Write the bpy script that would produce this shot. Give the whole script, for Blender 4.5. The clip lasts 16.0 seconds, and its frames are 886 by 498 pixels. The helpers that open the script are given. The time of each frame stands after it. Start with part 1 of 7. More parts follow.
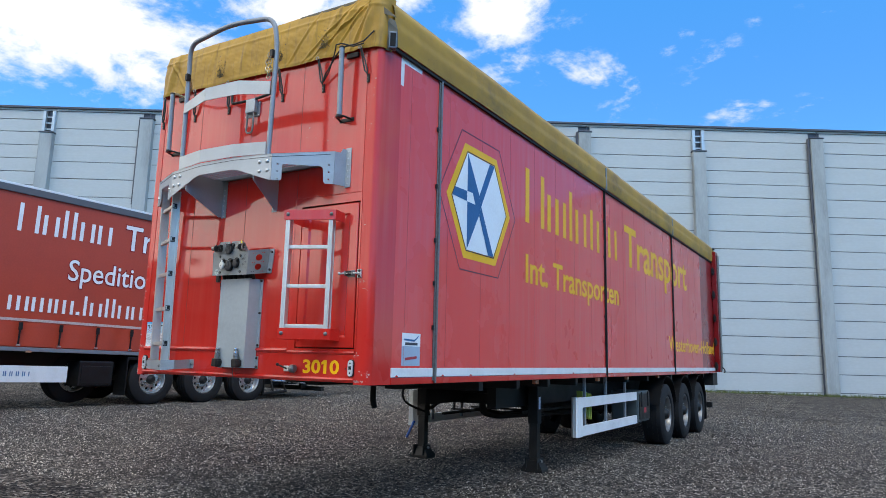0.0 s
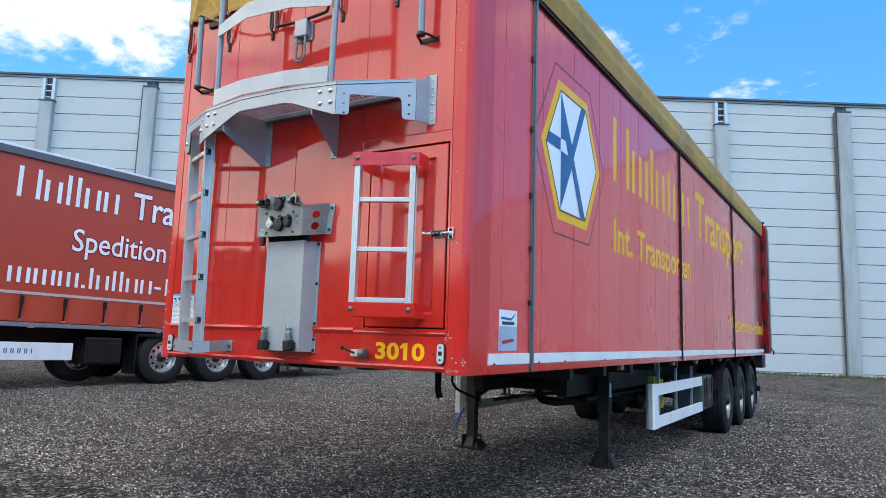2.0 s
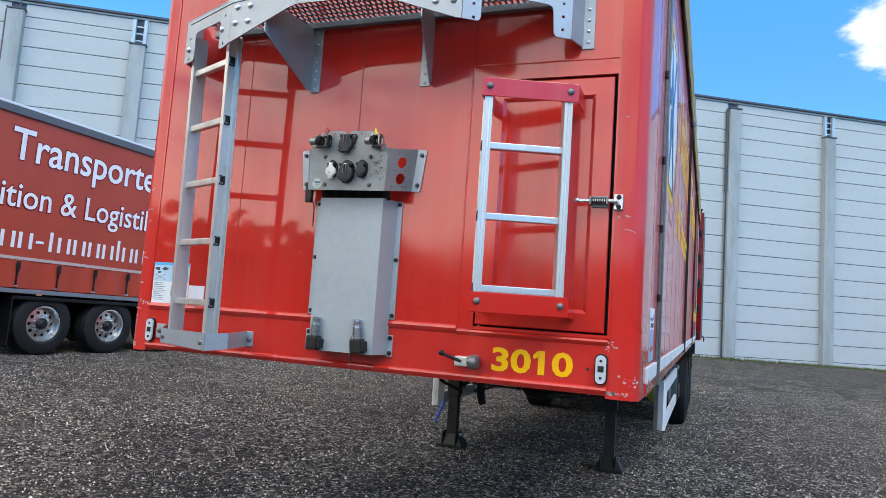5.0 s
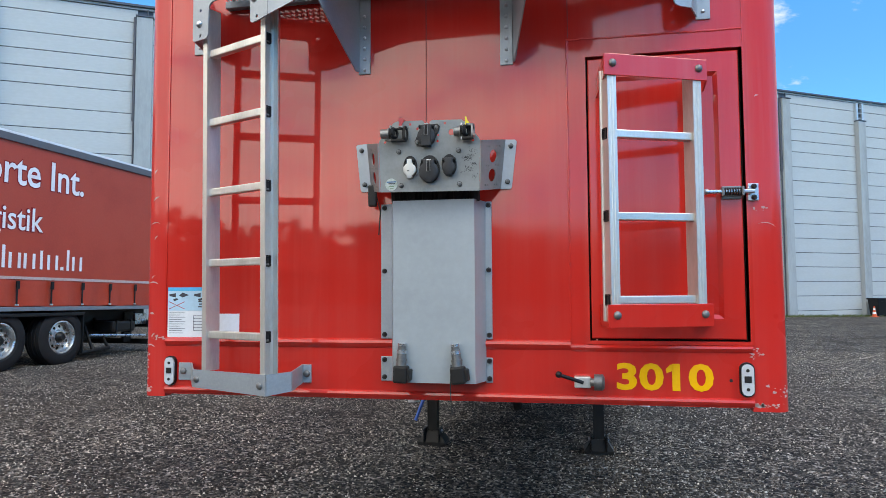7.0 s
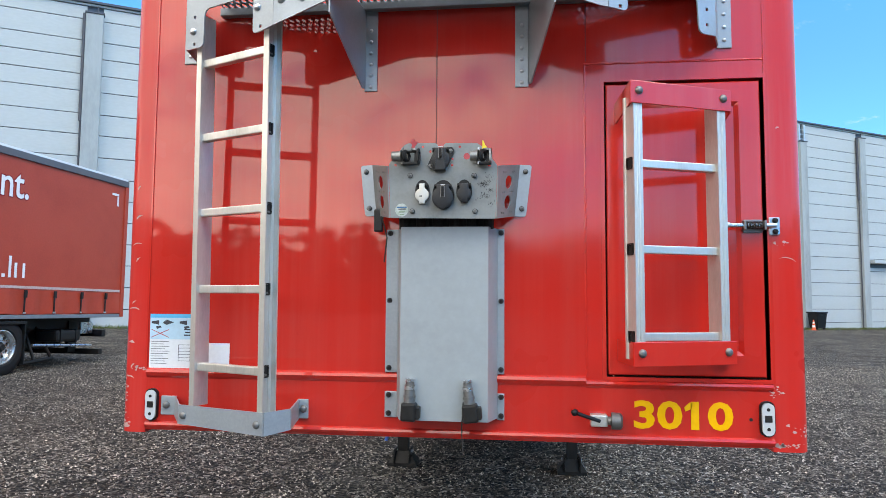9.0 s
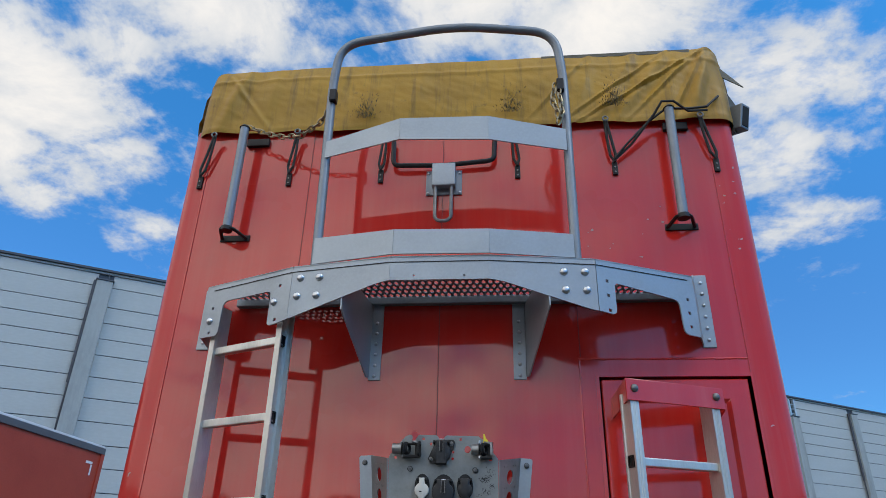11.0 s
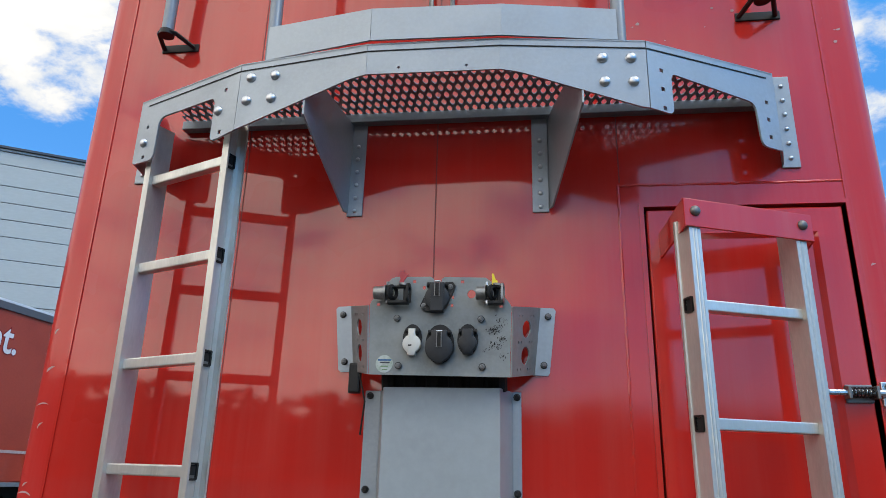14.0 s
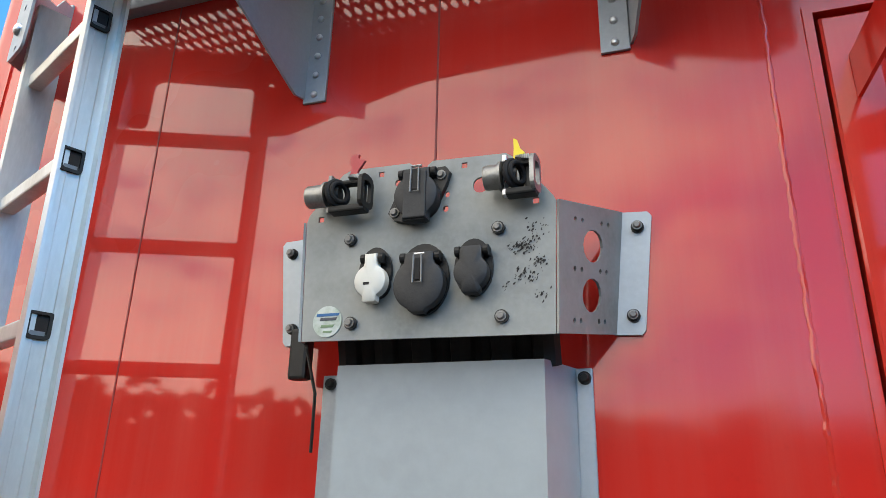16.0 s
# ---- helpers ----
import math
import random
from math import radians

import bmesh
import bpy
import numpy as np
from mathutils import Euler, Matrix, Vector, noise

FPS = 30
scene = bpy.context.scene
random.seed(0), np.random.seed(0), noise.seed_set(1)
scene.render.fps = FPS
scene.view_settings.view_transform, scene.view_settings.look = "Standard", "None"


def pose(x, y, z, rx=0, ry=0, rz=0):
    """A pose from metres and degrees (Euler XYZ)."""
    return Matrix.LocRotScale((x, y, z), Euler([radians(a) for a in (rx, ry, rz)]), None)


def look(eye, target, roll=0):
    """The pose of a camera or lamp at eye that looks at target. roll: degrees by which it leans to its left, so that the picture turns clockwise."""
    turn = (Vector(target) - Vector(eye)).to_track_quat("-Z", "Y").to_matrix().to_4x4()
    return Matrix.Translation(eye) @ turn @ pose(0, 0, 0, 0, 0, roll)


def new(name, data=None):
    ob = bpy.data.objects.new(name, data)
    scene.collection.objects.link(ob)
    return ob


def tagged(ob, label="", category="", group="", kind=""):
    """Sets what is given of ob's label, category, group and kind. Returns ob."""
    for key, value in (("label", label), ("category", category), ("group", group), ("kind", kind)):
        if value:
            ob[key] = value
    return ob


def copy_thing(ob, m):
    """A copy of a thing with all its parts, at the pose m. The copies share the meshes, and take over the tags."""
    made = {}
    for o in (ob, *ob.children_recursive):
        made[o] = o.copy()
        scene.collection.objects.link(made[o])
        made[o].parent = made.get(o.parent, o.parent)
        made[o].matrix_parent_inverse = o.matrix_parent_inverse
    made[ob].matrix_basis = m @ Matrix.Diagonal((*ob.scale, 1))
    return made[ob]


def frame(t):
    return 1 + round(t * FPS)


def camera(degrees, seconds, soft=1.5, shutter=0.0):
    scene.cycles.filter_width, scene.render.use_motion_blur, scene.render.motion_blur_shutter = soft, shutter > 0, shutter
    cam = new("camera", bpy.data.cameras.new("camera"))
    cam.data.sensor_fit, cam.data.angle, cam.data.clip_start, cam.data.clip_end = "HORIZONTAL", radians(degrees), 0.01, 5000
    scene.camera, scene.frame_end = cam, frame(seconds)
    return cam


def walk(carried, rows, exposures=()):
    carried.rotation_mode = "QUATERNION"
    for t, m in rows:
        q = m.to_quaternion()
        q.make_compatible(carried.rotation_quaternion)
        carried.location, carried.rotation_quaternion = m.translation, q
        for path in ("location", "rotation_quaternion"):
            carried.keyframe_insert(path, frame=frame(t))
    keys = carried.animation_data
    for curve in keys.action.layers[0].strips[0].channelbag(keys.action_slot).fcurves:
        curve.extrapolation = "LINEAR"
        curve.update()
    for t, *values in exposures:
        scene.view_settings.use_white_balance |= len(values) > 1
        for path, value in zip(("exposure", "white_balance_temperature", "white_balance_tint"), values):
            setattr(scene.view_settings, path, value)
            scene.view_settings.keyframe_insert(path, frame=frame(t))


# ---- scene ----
cam = camera(66.6, 16.0, soft=0.3)
PATH = [
    (0, (4.168, -3.896, 1.379), (3.163, -2.198, 1.705), 1.4),
    (0.5, (3.947, -3.76, 1.376), (2.939, -2.065, 1.711), 1.6),
    (1, (3.594, -3.643, 1.42), (2.592, -1.941, 1.737), 2.3),
    (1.5, (3.367, -3.498, 1.411), (2.358, -1.791, 1.674), 2.8),
    (2, (3.068, -3.299, 1.4), (2.057, -1.593, 1.66), 1.8),
    (2.5, (2.825, -3.189, 1.4), (1.813, -1.48, 1.642), 1.2),
    (3, (2.483, -3.147, 1.434), (1.557, -1.39, 1.674), 1.8),
    (3.5, (2.249, -3.078, 1.447), (1.368, -1.296, 1.666), 3.1),
    (3.7, (2.131, -3.014, 1.436), (1.289, -1.211, 1.638), 2.9),
    (5.8, (1.038, -2.683, 1.549), (0.452, -0.779, 1.731), 2.6),
    (6, (0.926, -2.636, 1.563), (0.385, -0.718, 1.726), 1.5),
    (6.5, (0.707, -2.613, 1.61), (0.205, -0.681, 1.735), 1.3),
    (7, (0.508, -2.632, 1.637), (0.135, -0.671, 1.759), -0.3),
    (7.5, (0.364, -2.654, 1.676), (0.09, -0.675, 1.758), 0.1),
    (8, (0.304, -2.559, 1.677), (0.065, -0.574, 1.733), -0.7),
    (8.5, (0.29, -2.51, 1.7), (0.049, -0.526, 1.764), -0.1),
    (9, (0.269, -2.536, 1.724), (0.036, -0.555, 1.87), 0.4),
    (9.5, (0.275, -2.566, 1.734), (0.045, -0.618, 2.124), -0.0),
    (10, (0.261, -2.62, 1.782), (0.045, -0.732, 2.406), 0.7),
    (10.2, (0.23, -2.627, 1.789), (0.036, -0.762, 2.487), 1.0),
    (12.3, (0.288, -2.569, 1.797), (0.085, -0.842, 2.785), 1.9),
    (12.5, (0.303, -2.543, 1.789), (0.076, -0.818, 2.776), 2.6),
    (13, (0.298, -2.451, 1.777), (0.082, -0.686, 2.691), 2.2),
    (13.5, (0.257, -2.21, 1.766), (0.035, -0.378, 2.538), 1.7),
    (14, (0.232, -1.951, 1.774), (-0.022, -0.067, 2.394), 1.5),
    (14.5, (0.297, -1.671, 1.748), (-0.142, 0.168, 2.4), 0.8),
    (15, (0.363, -1.438, 1.771), (-0.145, 0.377, 2.441), 0.4),
    (15.5, (0.361, -1.231, 1.773), (-0.184, 0.573, 2.444), -0.0),
    (16, (0.317, -1.034, 1.822), (-0.3, 0.755, 2.47), 1.3),
]
walk(cam, [(t, look(eye, target, roll)) for t, eye, target, roll in PATH],
     exposures=[(0, 0.86, 7250, 10), (1.5, 1.04, 7300, 10), (3.5, 1.20, 7350, 10), (6, 1.08, 7500, 10), (7, 1.06, 7550, 10), (8, 1.26, 7750, 10), (9, 1.32, 7800, 10), (9.5, 1.20, 7650, 10), (10.2, 0.70, 7350, 10), (12.3, 0.08, 6600, 10), (12.5, 0.08, 6600, 10), (13.2, 0.20, 6850, 10), (14.5, 1.00, 7850, 10), (16, 1.28, 8200, 10)])


# ---- light ----
SUN_ELEV, SUN_FROM = 50.0, -126.0          # degrees; bearing counter-clockwise from +y towards -x
world = bpy.data.worlds.new("world")
scene.world = world
world.use_nodes = True
wn, wl = world.node_tree.nodes, world.node_tree.links
wn.clear()
w_out = wn.new("ShaderNodeOutputWorld")
w_bg = wn.new("ShaderNodeBackground")
w_sky = wn.new("ShaderNodeTexSky")
w_sky.sky_type, w_sky.sun_disc = "NISHITA", False
w_sky.sun_elevation, w_sky.sun_rotation = radians(SUN_ELEV), radians(-SUN_FROM)
w_sky.air_density, w_sky.dust_density, w_sky.ozone_density = 1.0, 0.45, 2.2
w_tint = wn.new("ShaderNodeMix")
w_tint.data_type, w_tint.blend_type = "RGBA", "MULTIPLY"
w_tint.inputs[0].default_value = 1.0
w_tint.inputs[7].default_value = (0.25, 0.63, 1.02, 1)
wl.new(w_sky.outputs[0], w_tint.inputs[6])
# clouds on a flat layer over the place
w_co = wn.new("ShaderNodeTexCoord")
w_sep = wn.new("ShaderNodeSeparateXYZ")
wl.new(w_co.outputs["Generated"], w_sep.inputs[0])
w_z = wn.new("ShaderNodeMath"); w_z.operation = "MAXIMUM"; w_z.inputs[1].default_value = 0.0
wl.new(w_sep.outputs[2], w_z.inputs[0])
w_za = wn.new("ShaderNodeMath"); w_za.operation = "ADD"; w_za.inputs[1].default_value = 0.22
wl.new(w_z.outputs[0], w_za.inputs[0])
w_div = wn.new("ShaderNodeVectorMath"); w_div.operation = "DIVIDE"
wl.new(w_co.outputs["Generated"], w_div.inputs[0]); wl.new(w_za.outputs[0], w_div.inputs[1])
w_map = wn.new("ShaderNodeMapping")
w_map.inputs["Location"].default_value = (3.1, 1.7, 0.0)
w_map.inputs["Scale"].default_value = (1.0, 1.0, 0.0)
wl.new(w_div.outputs[0], w_map.inputs[0])
w_n1 = wn.new("ShaderNodeTexNoise")
w_n1.inputs["Scale"].default_value, w_n1.inputs["Detail"].default_value, w_n1.inputs["Roughness"].default_value = 4.2, 10.0, 0.62
w_n1.inputs["Distortion"].default_value = 0.35
wl.new(w_map.outputs[0], w_n1.inputs["Vector"])
w_n2 = wn.new("ShaderNodeTexNoise")
w_n2.inputs["Scale"].default_value, w_n2.inputs["Detail"].default_value = 0.55, 2.0
wl.new(w_map.outputs[0], w_n2.inputs["Vector"])


def sky_math(op, a, b=0.0, c=0.0):
    q = wn.new("ShaderNodeMath")
    q.operation = op
    for sock, val in zip(q.inputs, (a, b, c)):
        if isinstance(val, (int, float)):
            sock.default_value = val
        else:
            wl.new(val, sock)
    return q.outputs[0]


def sky_range(value, lo, hi, to0=0.0, to1=1.0):
    q = wn.new("ShaderNodeMapRange")
    q.interpolation_type = "SMOOTHSTEP"
    for sock, val in zip(q.inputs[1:5], (lo, hi, to0, to1)):
        sock.default_value = val
    wl.new(value, q.inputs[0])
    return q.outputs[0]


# banks of cloud on the north half of the layer: centre, reach and thickness
w_banks = 0.14
for bu, bv, br, bk in ((-0.76, 0.80, 0.30, 0.40), (-0.45, 0.66, 0.22, 0.34), (-0.90, 0.88, 0.22, 0.38), (-0.90, 1.05, 0.12, 0.26), (-0.82, 1.22, 0.09, 0.24), (-0.06, 0.70, 0.22, 0.30),
                       (0.18, 0.68, 0.36, 0.38), (0.44, 0.86, 0.24, 0.35), (0.49, 1.06, 0.20, 0.34), (0.57, 1.26, 0.20, 0.30), (-1.30, 0.74, 0.42, 0.45), (-0.55, 1.14, 0.24, 0.33), (-0.57, 1.30, 0.18, 0.26),
                       (-0.47, 1.39, 0.13, 0.26), (-0.19, 1.70, 0.12, 0.28), (-0.81, 0.95, 0.18, 0.28), (0.36, 1.53, 0.15, 0.30), (0.40, 1.65, 0.14, 0.30), (1.60, 1.25, 0.90, 0.45), (1.40, 0.30, 0.80, 0.45), (-0.60, 0.72, 0.20, 0.33), (-0.70, 0.98, 0.20, 0.31), (-0.71, 1.18, 0.14, 0.25)):
    w_d = wn.new("ShaderNodeVectorMath"); w_d.operation = "DISTANCE"
    w_flat = wn.new("ShaderNodeVectorMath"); w_flat.operation = "MULTIPLY"; w_flat.inputs[1].default_value = (1, 1, 0)
    wl.new(w_div.outputs[0], w_flat.inputs[0]); wl.new(w_flat.outputs[0], w_d.inputs[0])
    w_d.inputs[1].default_value = (bu, bv, 0)
    w_banks = sky_math("MAXIMUM", sky_range(w_d.outputs["Value"], br, 0.0, 0.14, 0.14 + bk), w_banks)
w_dot = wn.new("ShaderNodeVectorMath"); w_dot.operation = "DOT_PRODUCT"
w_dot.inputs[1].default_value = (-0.25, -0.72, 0.65)          # the brightest sheet of cloud
wl.new(w_co.outputs["Generated"], w_dot.inputs[0])
w_north = wn.new("ShaderNodeSeparateXYZ")
wl.new(w_div.outputs[0], w_north.inputs[0])
w_half = sky_range(w_north.outputs[1], 0.0, 0.45)
w_south = sky_math("MULTIPLY_ADD", w_north.outputs[0], -0.17, sky_math("MULTIPLY", w_n2.outputs[0], 0.64))
w_south = sky_math("ADD", w_south, sky_math("ADD", sky_range(w_dot.outputs["Value"], 0.86, 0.99, 0.0, 0.10), sky_range(w_z.outputs[0], 0.30, 0.10, 0.0, 0.14)))
w_cover = sky_math("ADD", sky_math("MULTIPLY", w_south, sky_math("SUBTRACT", 1.0, w_half)), sky_math("MULTIPLY", w_banks, w_half))
w_cover = sky_math("ADD", w_cover, sky_math("MULTIPLY_ADD", w_z.outputs[0], 0.24, w_n1.outputs[0]))
w_white = wn.new("ShaderNodeMix"); w_white.data_type = "RGBA"
w_white.inputs[6].default_value, w_white.inputs[7].default_value = (3.0, 3.4, 4.0, 1), (4.9, 4.9, 4.95, 1)
wl.new(sky_range(w_cover, 0.92, 1.35), w_white.inputs[0])
w_mix = wn.new("ShaderNodeMix"); w_mix.data_type = "RGBA"
# ragged, mottled edges
w_n3 = wn.new("ShaderNodeTexNoise")
w_n3.inputs["Scale"].default_value, w_n3.inputs["Detail"].default_value, w_n3.inputs["Roughness"].default_value = 15.0, 6.0, 0.6
wl.new(w_map.outputs[0], w_n3.inputs["Vector"])
w_ragged = sky_math("MULTIPLY_ADD", sky_range(w_n3.outputs[0], 0.30, 0.70, -0.09, 0.08), sky_range(w_half, 0.0, 1.0, 0.6, 1.0), w_cover)
wl.new(sky_range(w_ragged, 0.82, 1.10), w_mix.inputs[0])
# thin cloud lit through from behind, brightest in the south-west
w_lit = wn.new("ShaderNodeVectorMath"); w_lit.operation = "SCALE"
wl.new(w_white.outputs[2], w_lit.inputs[0]); wl.new(sky_range(w_dot.outputs["Value"], 0.05, 0.97, 1.06, 2.0), w_lit.inputs["Scale"])
w_clear = wn.new("ShaderNodeVectorMath"); w_clear.operation = "MULTIPLY"      # washed clear air, still bright high up
w_air = wn.new("ShaderNodeCombineXYZ")
for i, top in enumerate((0.80, 1.50, 1.42)):
    wl.new(sky_range(w_z.outputs[0], 0.26, 0.70, 1.0, top), w_air.inputs[i])
wl.new(w_tint.outputs[2], w_clear.inputs[0]); wl.new(w_air.outputs[0], w_clear.inputs[1])
wl.new(w_clear.outputs[0], w_mix.inputs[6]); wl.new(w_lit.outputs[0], w_mix.inputs[7])
wl.new(w_mix.outputs[2], w_bg.inputs[0])
w_bg.inputs[1].default_value = 0.15
wl.new(w_bg.outputs[0], w_out.inputs[0])

sun_data = bpy.data.lights.new("sun", "SUN")
sun_data.energy, sun_data.angle, sun_data.color = 0.85, radians(28.0), (1.0, 0.91, 0.78)
sun = new("sun", sun_data)
_b, _e = radians(SUN_FROM), radians(SUN_ELEV)
sun_dir = Vector((-math.sin(_b) * math.cos(_e), math.cos(_b) * math.cos(_e), math.sin(_e)))
sun.matrix_world = look(sun_dir * 60, (0, 0, 0))


# ---- materials ----
def nodes_of(name):
    m = bpy.data.materials.new(name)
    m.use_nodes = True
    return m, m.node_tree.nodes, m.node_tree.links, m.node_tree.nodes["Principled BSDF"]


def noise_node(n, l, vec, scale, detail=4.0, rough=0.55):
    t = n.new("ShaderNodeTexNoise")
    t.inputs["Scale"].default_value, t.inputs["Detail"].default_value, t.inputs["Roughness"].default_value = scale, detail, rough
    l.new(vec, t.inputs["Vector"])
    return t.outputs[0]


def ramp_node(n, l, value, lo, hi, to0=0.0, to1=1.0):
    r = n.new("ShaderNodeMapRange")
    for i, v in enumerate((lo, hi, to0, to1)):
        r.inputs[1 + i].default_value = v
    l.new(value, r.inputs[0])
    return r.outputs[0]


def mix_node(n, l, fac, a, b):
    m = n.new("ShaderNodeMix")
    m.data_type = "RGBA"
    for sock, v in ((m.inputs[0], fac), (m.inputs[6], a), (m.inputs[7], b)):
        if isinstance(v, (tuple, float, int)):
            sock.default_value = (*v, 1) if isinstance(v, tuple) else v
        else:
            l.new(v, sock)
    return m.outputs[2]


def coords(n, l, scale=(1, 1, 1), kind="Object"):
    c = n.new("ShaderNodeTexCoord")
    m = n.new("ShaderNodeMapping")
    m.inputs["Scale"].default_value = scale
    l.new(c.outputs[kind], m.inputs[0])
    return m.outputs[0]


def bump_node(n, l, p, height, strength, distance):
    b = n.new("ShaderNodeBump")
    b.inputs["Strength"].default_value, b.inputs["Distance"].default_value = strength, distance
    l.new(height, b.inputs["Height"])
    l.new(b.outputs[0], p.inputs["Normal"])
    return b


def surface(name, colour, rough=0.5, metal=0.0, dirt=(0.1, 0.09, 0.08), dirty=0.25, scale=3.0, grain=60.0, bump=0.1, coat=0.0, stretch=(1, 1, 1), rough_var=0.12, spec=0.5):
    """A worn surface: base colour with stains, a finer grain and uneven gloss."""
    m, n, l, p = nodes_of(name)
    v = coords(n, l, stretch)
    big = noise_node(n, l, v, scale, 5.0, 0.6)
    fine = noise_node(n, l, v, grain, 3.0, 0.6)
    c = mix_node(n, l, ramp_node(n, l, big, 0.45, 0.8, 0.0, dirty), colour, dirt)
    light = tuple(min(1.0, q * 1.18 + 0.01) for q in colour)
    c = mix_node(n, l, ramp_node(n, l, fine, 0.4, 0.75, 0.0, 0.35), c, light)
    l.new(c, p.inputs["Base Color"])
    l.new(ramp_node(n, l, big, 0.3, 0.75, max(0.02, rough - rough_var), min(1.0, rough + rough_var)), p.inputs["Roughness"])
    p.inputs["Metallic"].default_value = metal
    p.inputs["Specular IOR Level"].default_value = spec
    p.inputs["Coat Weight"].default_value = coat
    p.inputs["Coat Roughness"].default_value = 0.06
    if bump:
        bump_node(n, l, p, fine, bump, 0.004)
    return m


def red_paint(name, colour, haze, haze_amount, rough, coat, coat_ior=1.5, coat_rough=0.025, worn=0.0):
    """Glossy sprayed paint with run-down streaks and a chalky bloom."""
    m, n, l, p = nodes_of(name)
    v = coords(n, l)
    streak = noise_node(n, l, coords(n, l, (9.0, 9.0, 0.35)), 1.6, 5.0, 0.65)
    cloud = noise_node(n, l, v, 1.1, 4.0, 0.55)
    fine = noise_node(n, l, v, 45.0, 3.0, 0.6)
    f = n.new("ShaderNodeMath"); f.operation = "MULTIPLY"
    l.new(ramp_node(n, l, streak, 0.42, 0.72), f.inputs[0]); l.new(ramp_node(n, l, cloud, 0.3, 0.7), f.inputs[1])
    f2 = n.new("ShaderNodeMath"); f2.operation = "MULTIPLY"; f2.inputs[1].default_value = haze_amount
    l.new(f.outputs[0], f2.inputs[0])
    c = mix_node(n, l, f2.outputs[0], colour, haze)
    c = mix_node(n, l, ramp_node(n, l, fine, 0.62, 0.8, 0.0, 0.16), c, tuple(q * 0.55 for q in colour))
    l.new(c, p.inputs["Base Color"])
    l.new(ramp_node(n, l, cloud, 0.3, 0.75, rough * 0.7, rough * 1.5), p.inputs["Roughness"])
    p.inputs["Specular IOR Level"].default_value = 0.08
    p.inputs["Coat Weight"].default_value = coat
    p.inputs["Coat Roughness"].default_value = coat_rough
    if worn:                                     # washed and rubbed duller towards the hatch side
        side = n.new("ShaderNodeSeparateXYZ")
        l.new(v, side.inputs[0])
        rub = n.new("ShaderNodeMath"); rub.operation = "MULTIPLY_ADD"; rub.inputs[1].default_value = 0.35
        l.new(streak, rub.inputs[0]); l.new(side.outputs[0], rub.inputs[2])
        l.new(ramp_node(n, l, rub.outputs[0], 0.15, 0.75, coat_rough, worn), p.inputs["Coat Roughness"])
    p.inputs["Coat IOR"].default_value = coat_ior
    wob = noise_node(n, l, coords(n, l, (1, 1, 0.6)), 2.2, 2.0, 0.4)
    peel = noise_node(n, l, v, 210.0, 2.0, 0.5)
    w = n.new("ShaderNodeMath"); w.operation = "MULTIPLY_ADD"; w.inputs[1].default_value = 0.006
    l.new(peel, w.inputs[0]); l.new(wob, w.inputs[2])
    b = bump_node(n, l, p, w.outputs[0], 0.05, 0.02)
    l.new(b.outputs[0], p.inputs["Coat Normal"])
    return m


M_FRONT = red_paint("front_red_paint", (0.60, 0.022, 0.015), (0.62, 0.10, 0.07), 0.40, 0.3, 1.0, 1.60, 0.04, worn=0.11)
M_SIDE = red_paint("side_red_paint", (0.76, 0.066, 0.057), (0.68, 0.19, 0.17), 0.65, 0.3, 0.65, 1.45, 0.07)
M_CORNER = red_paint("corner_red_paint", (0.61, 0.026, 0.020), (0.60, 0.12, 0.10), 0.55, 0.35, 0.8, 1.5, 0.08)
M_SIDE_DARK = red_paint("dark_red_paint", (0.26, 0.010, 0.012), (0.25, 0.05, 0.05), 0.3, 0.30, 0.4)
M_ALU = surface("worn_aluminium", (0.66, 0.645, 0.60), 0.40, 0.65, (0.27, 0.245, 0.21), 0.6, 6.0, 160.0, 0.05, stretch=(1, 1, 0.25))
M_STEEL = surface("bright_zinc", (0.60, 0.62, 0.64), 0.30, 0.9, (0.25, 0.22, 0.2), 0.3, 14.0, 120.0, 0.05)
M_DULL = surface("dull_zinc", (0.20, 0.20, 0.195), 0.42, 0.6, (0.05, 0.045, 0.04), 0.5, 40.0, 200.0, 0.05)
M_CHAIN = surface("dull_brassy_chain", (0.36, 0.30, 0.19), 0.4, 0.8, (0.10, 0.08, 0.06), 0.5, 30.0)
M_GREY = surface("silver_grey_paint", (0.34, 0.38, 0.41), 0.42, 0.35, (0.16, 0.16, 0.16), 0.35, 2.5, 90.0, 0.05, coat=0.1)
M_COVER = surface("cover_grey_paint", (0.33, 0.37, 0.385), 0.44, 0.2, (0.19, 0.19, 0.185), 0.3, 3.0, 30.0, 0.02)
M_PLATE = surface("socket_plate_grey", (0.23, 0.243, 0.238), 0.5, 0.2, (0.09, 0.09, 0.085), 0.45, 9.0, 110.0, 0.06)
M_TUBE = surface("grey_tube_paint", (0.22, 0.25, 0.28), 0.4, 0.3, (0.10, 0.09, 0.085), 0.35, 7.0, 90.0, 0.06)
M_BLACK = surface("black_plastic", (0.006, 0.006, 0.0065), 0.42, 0.0, (0.030, 0.028, 0.026), 0.3, 9.0, 120.0, 0.1, spec=0.35)
M_RUBBER = surface("tyre_rubber", (0.012, 0.012, 0.013), 0.75, 0.0, (0.06, 0.054, 0.045), 0.3, 3.0, 80.0, 0.2, spec=0.25)
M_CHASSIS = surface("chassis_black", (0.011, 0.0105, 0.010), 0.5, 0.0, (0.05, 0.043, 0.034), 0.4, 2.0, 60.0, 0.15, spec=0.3)
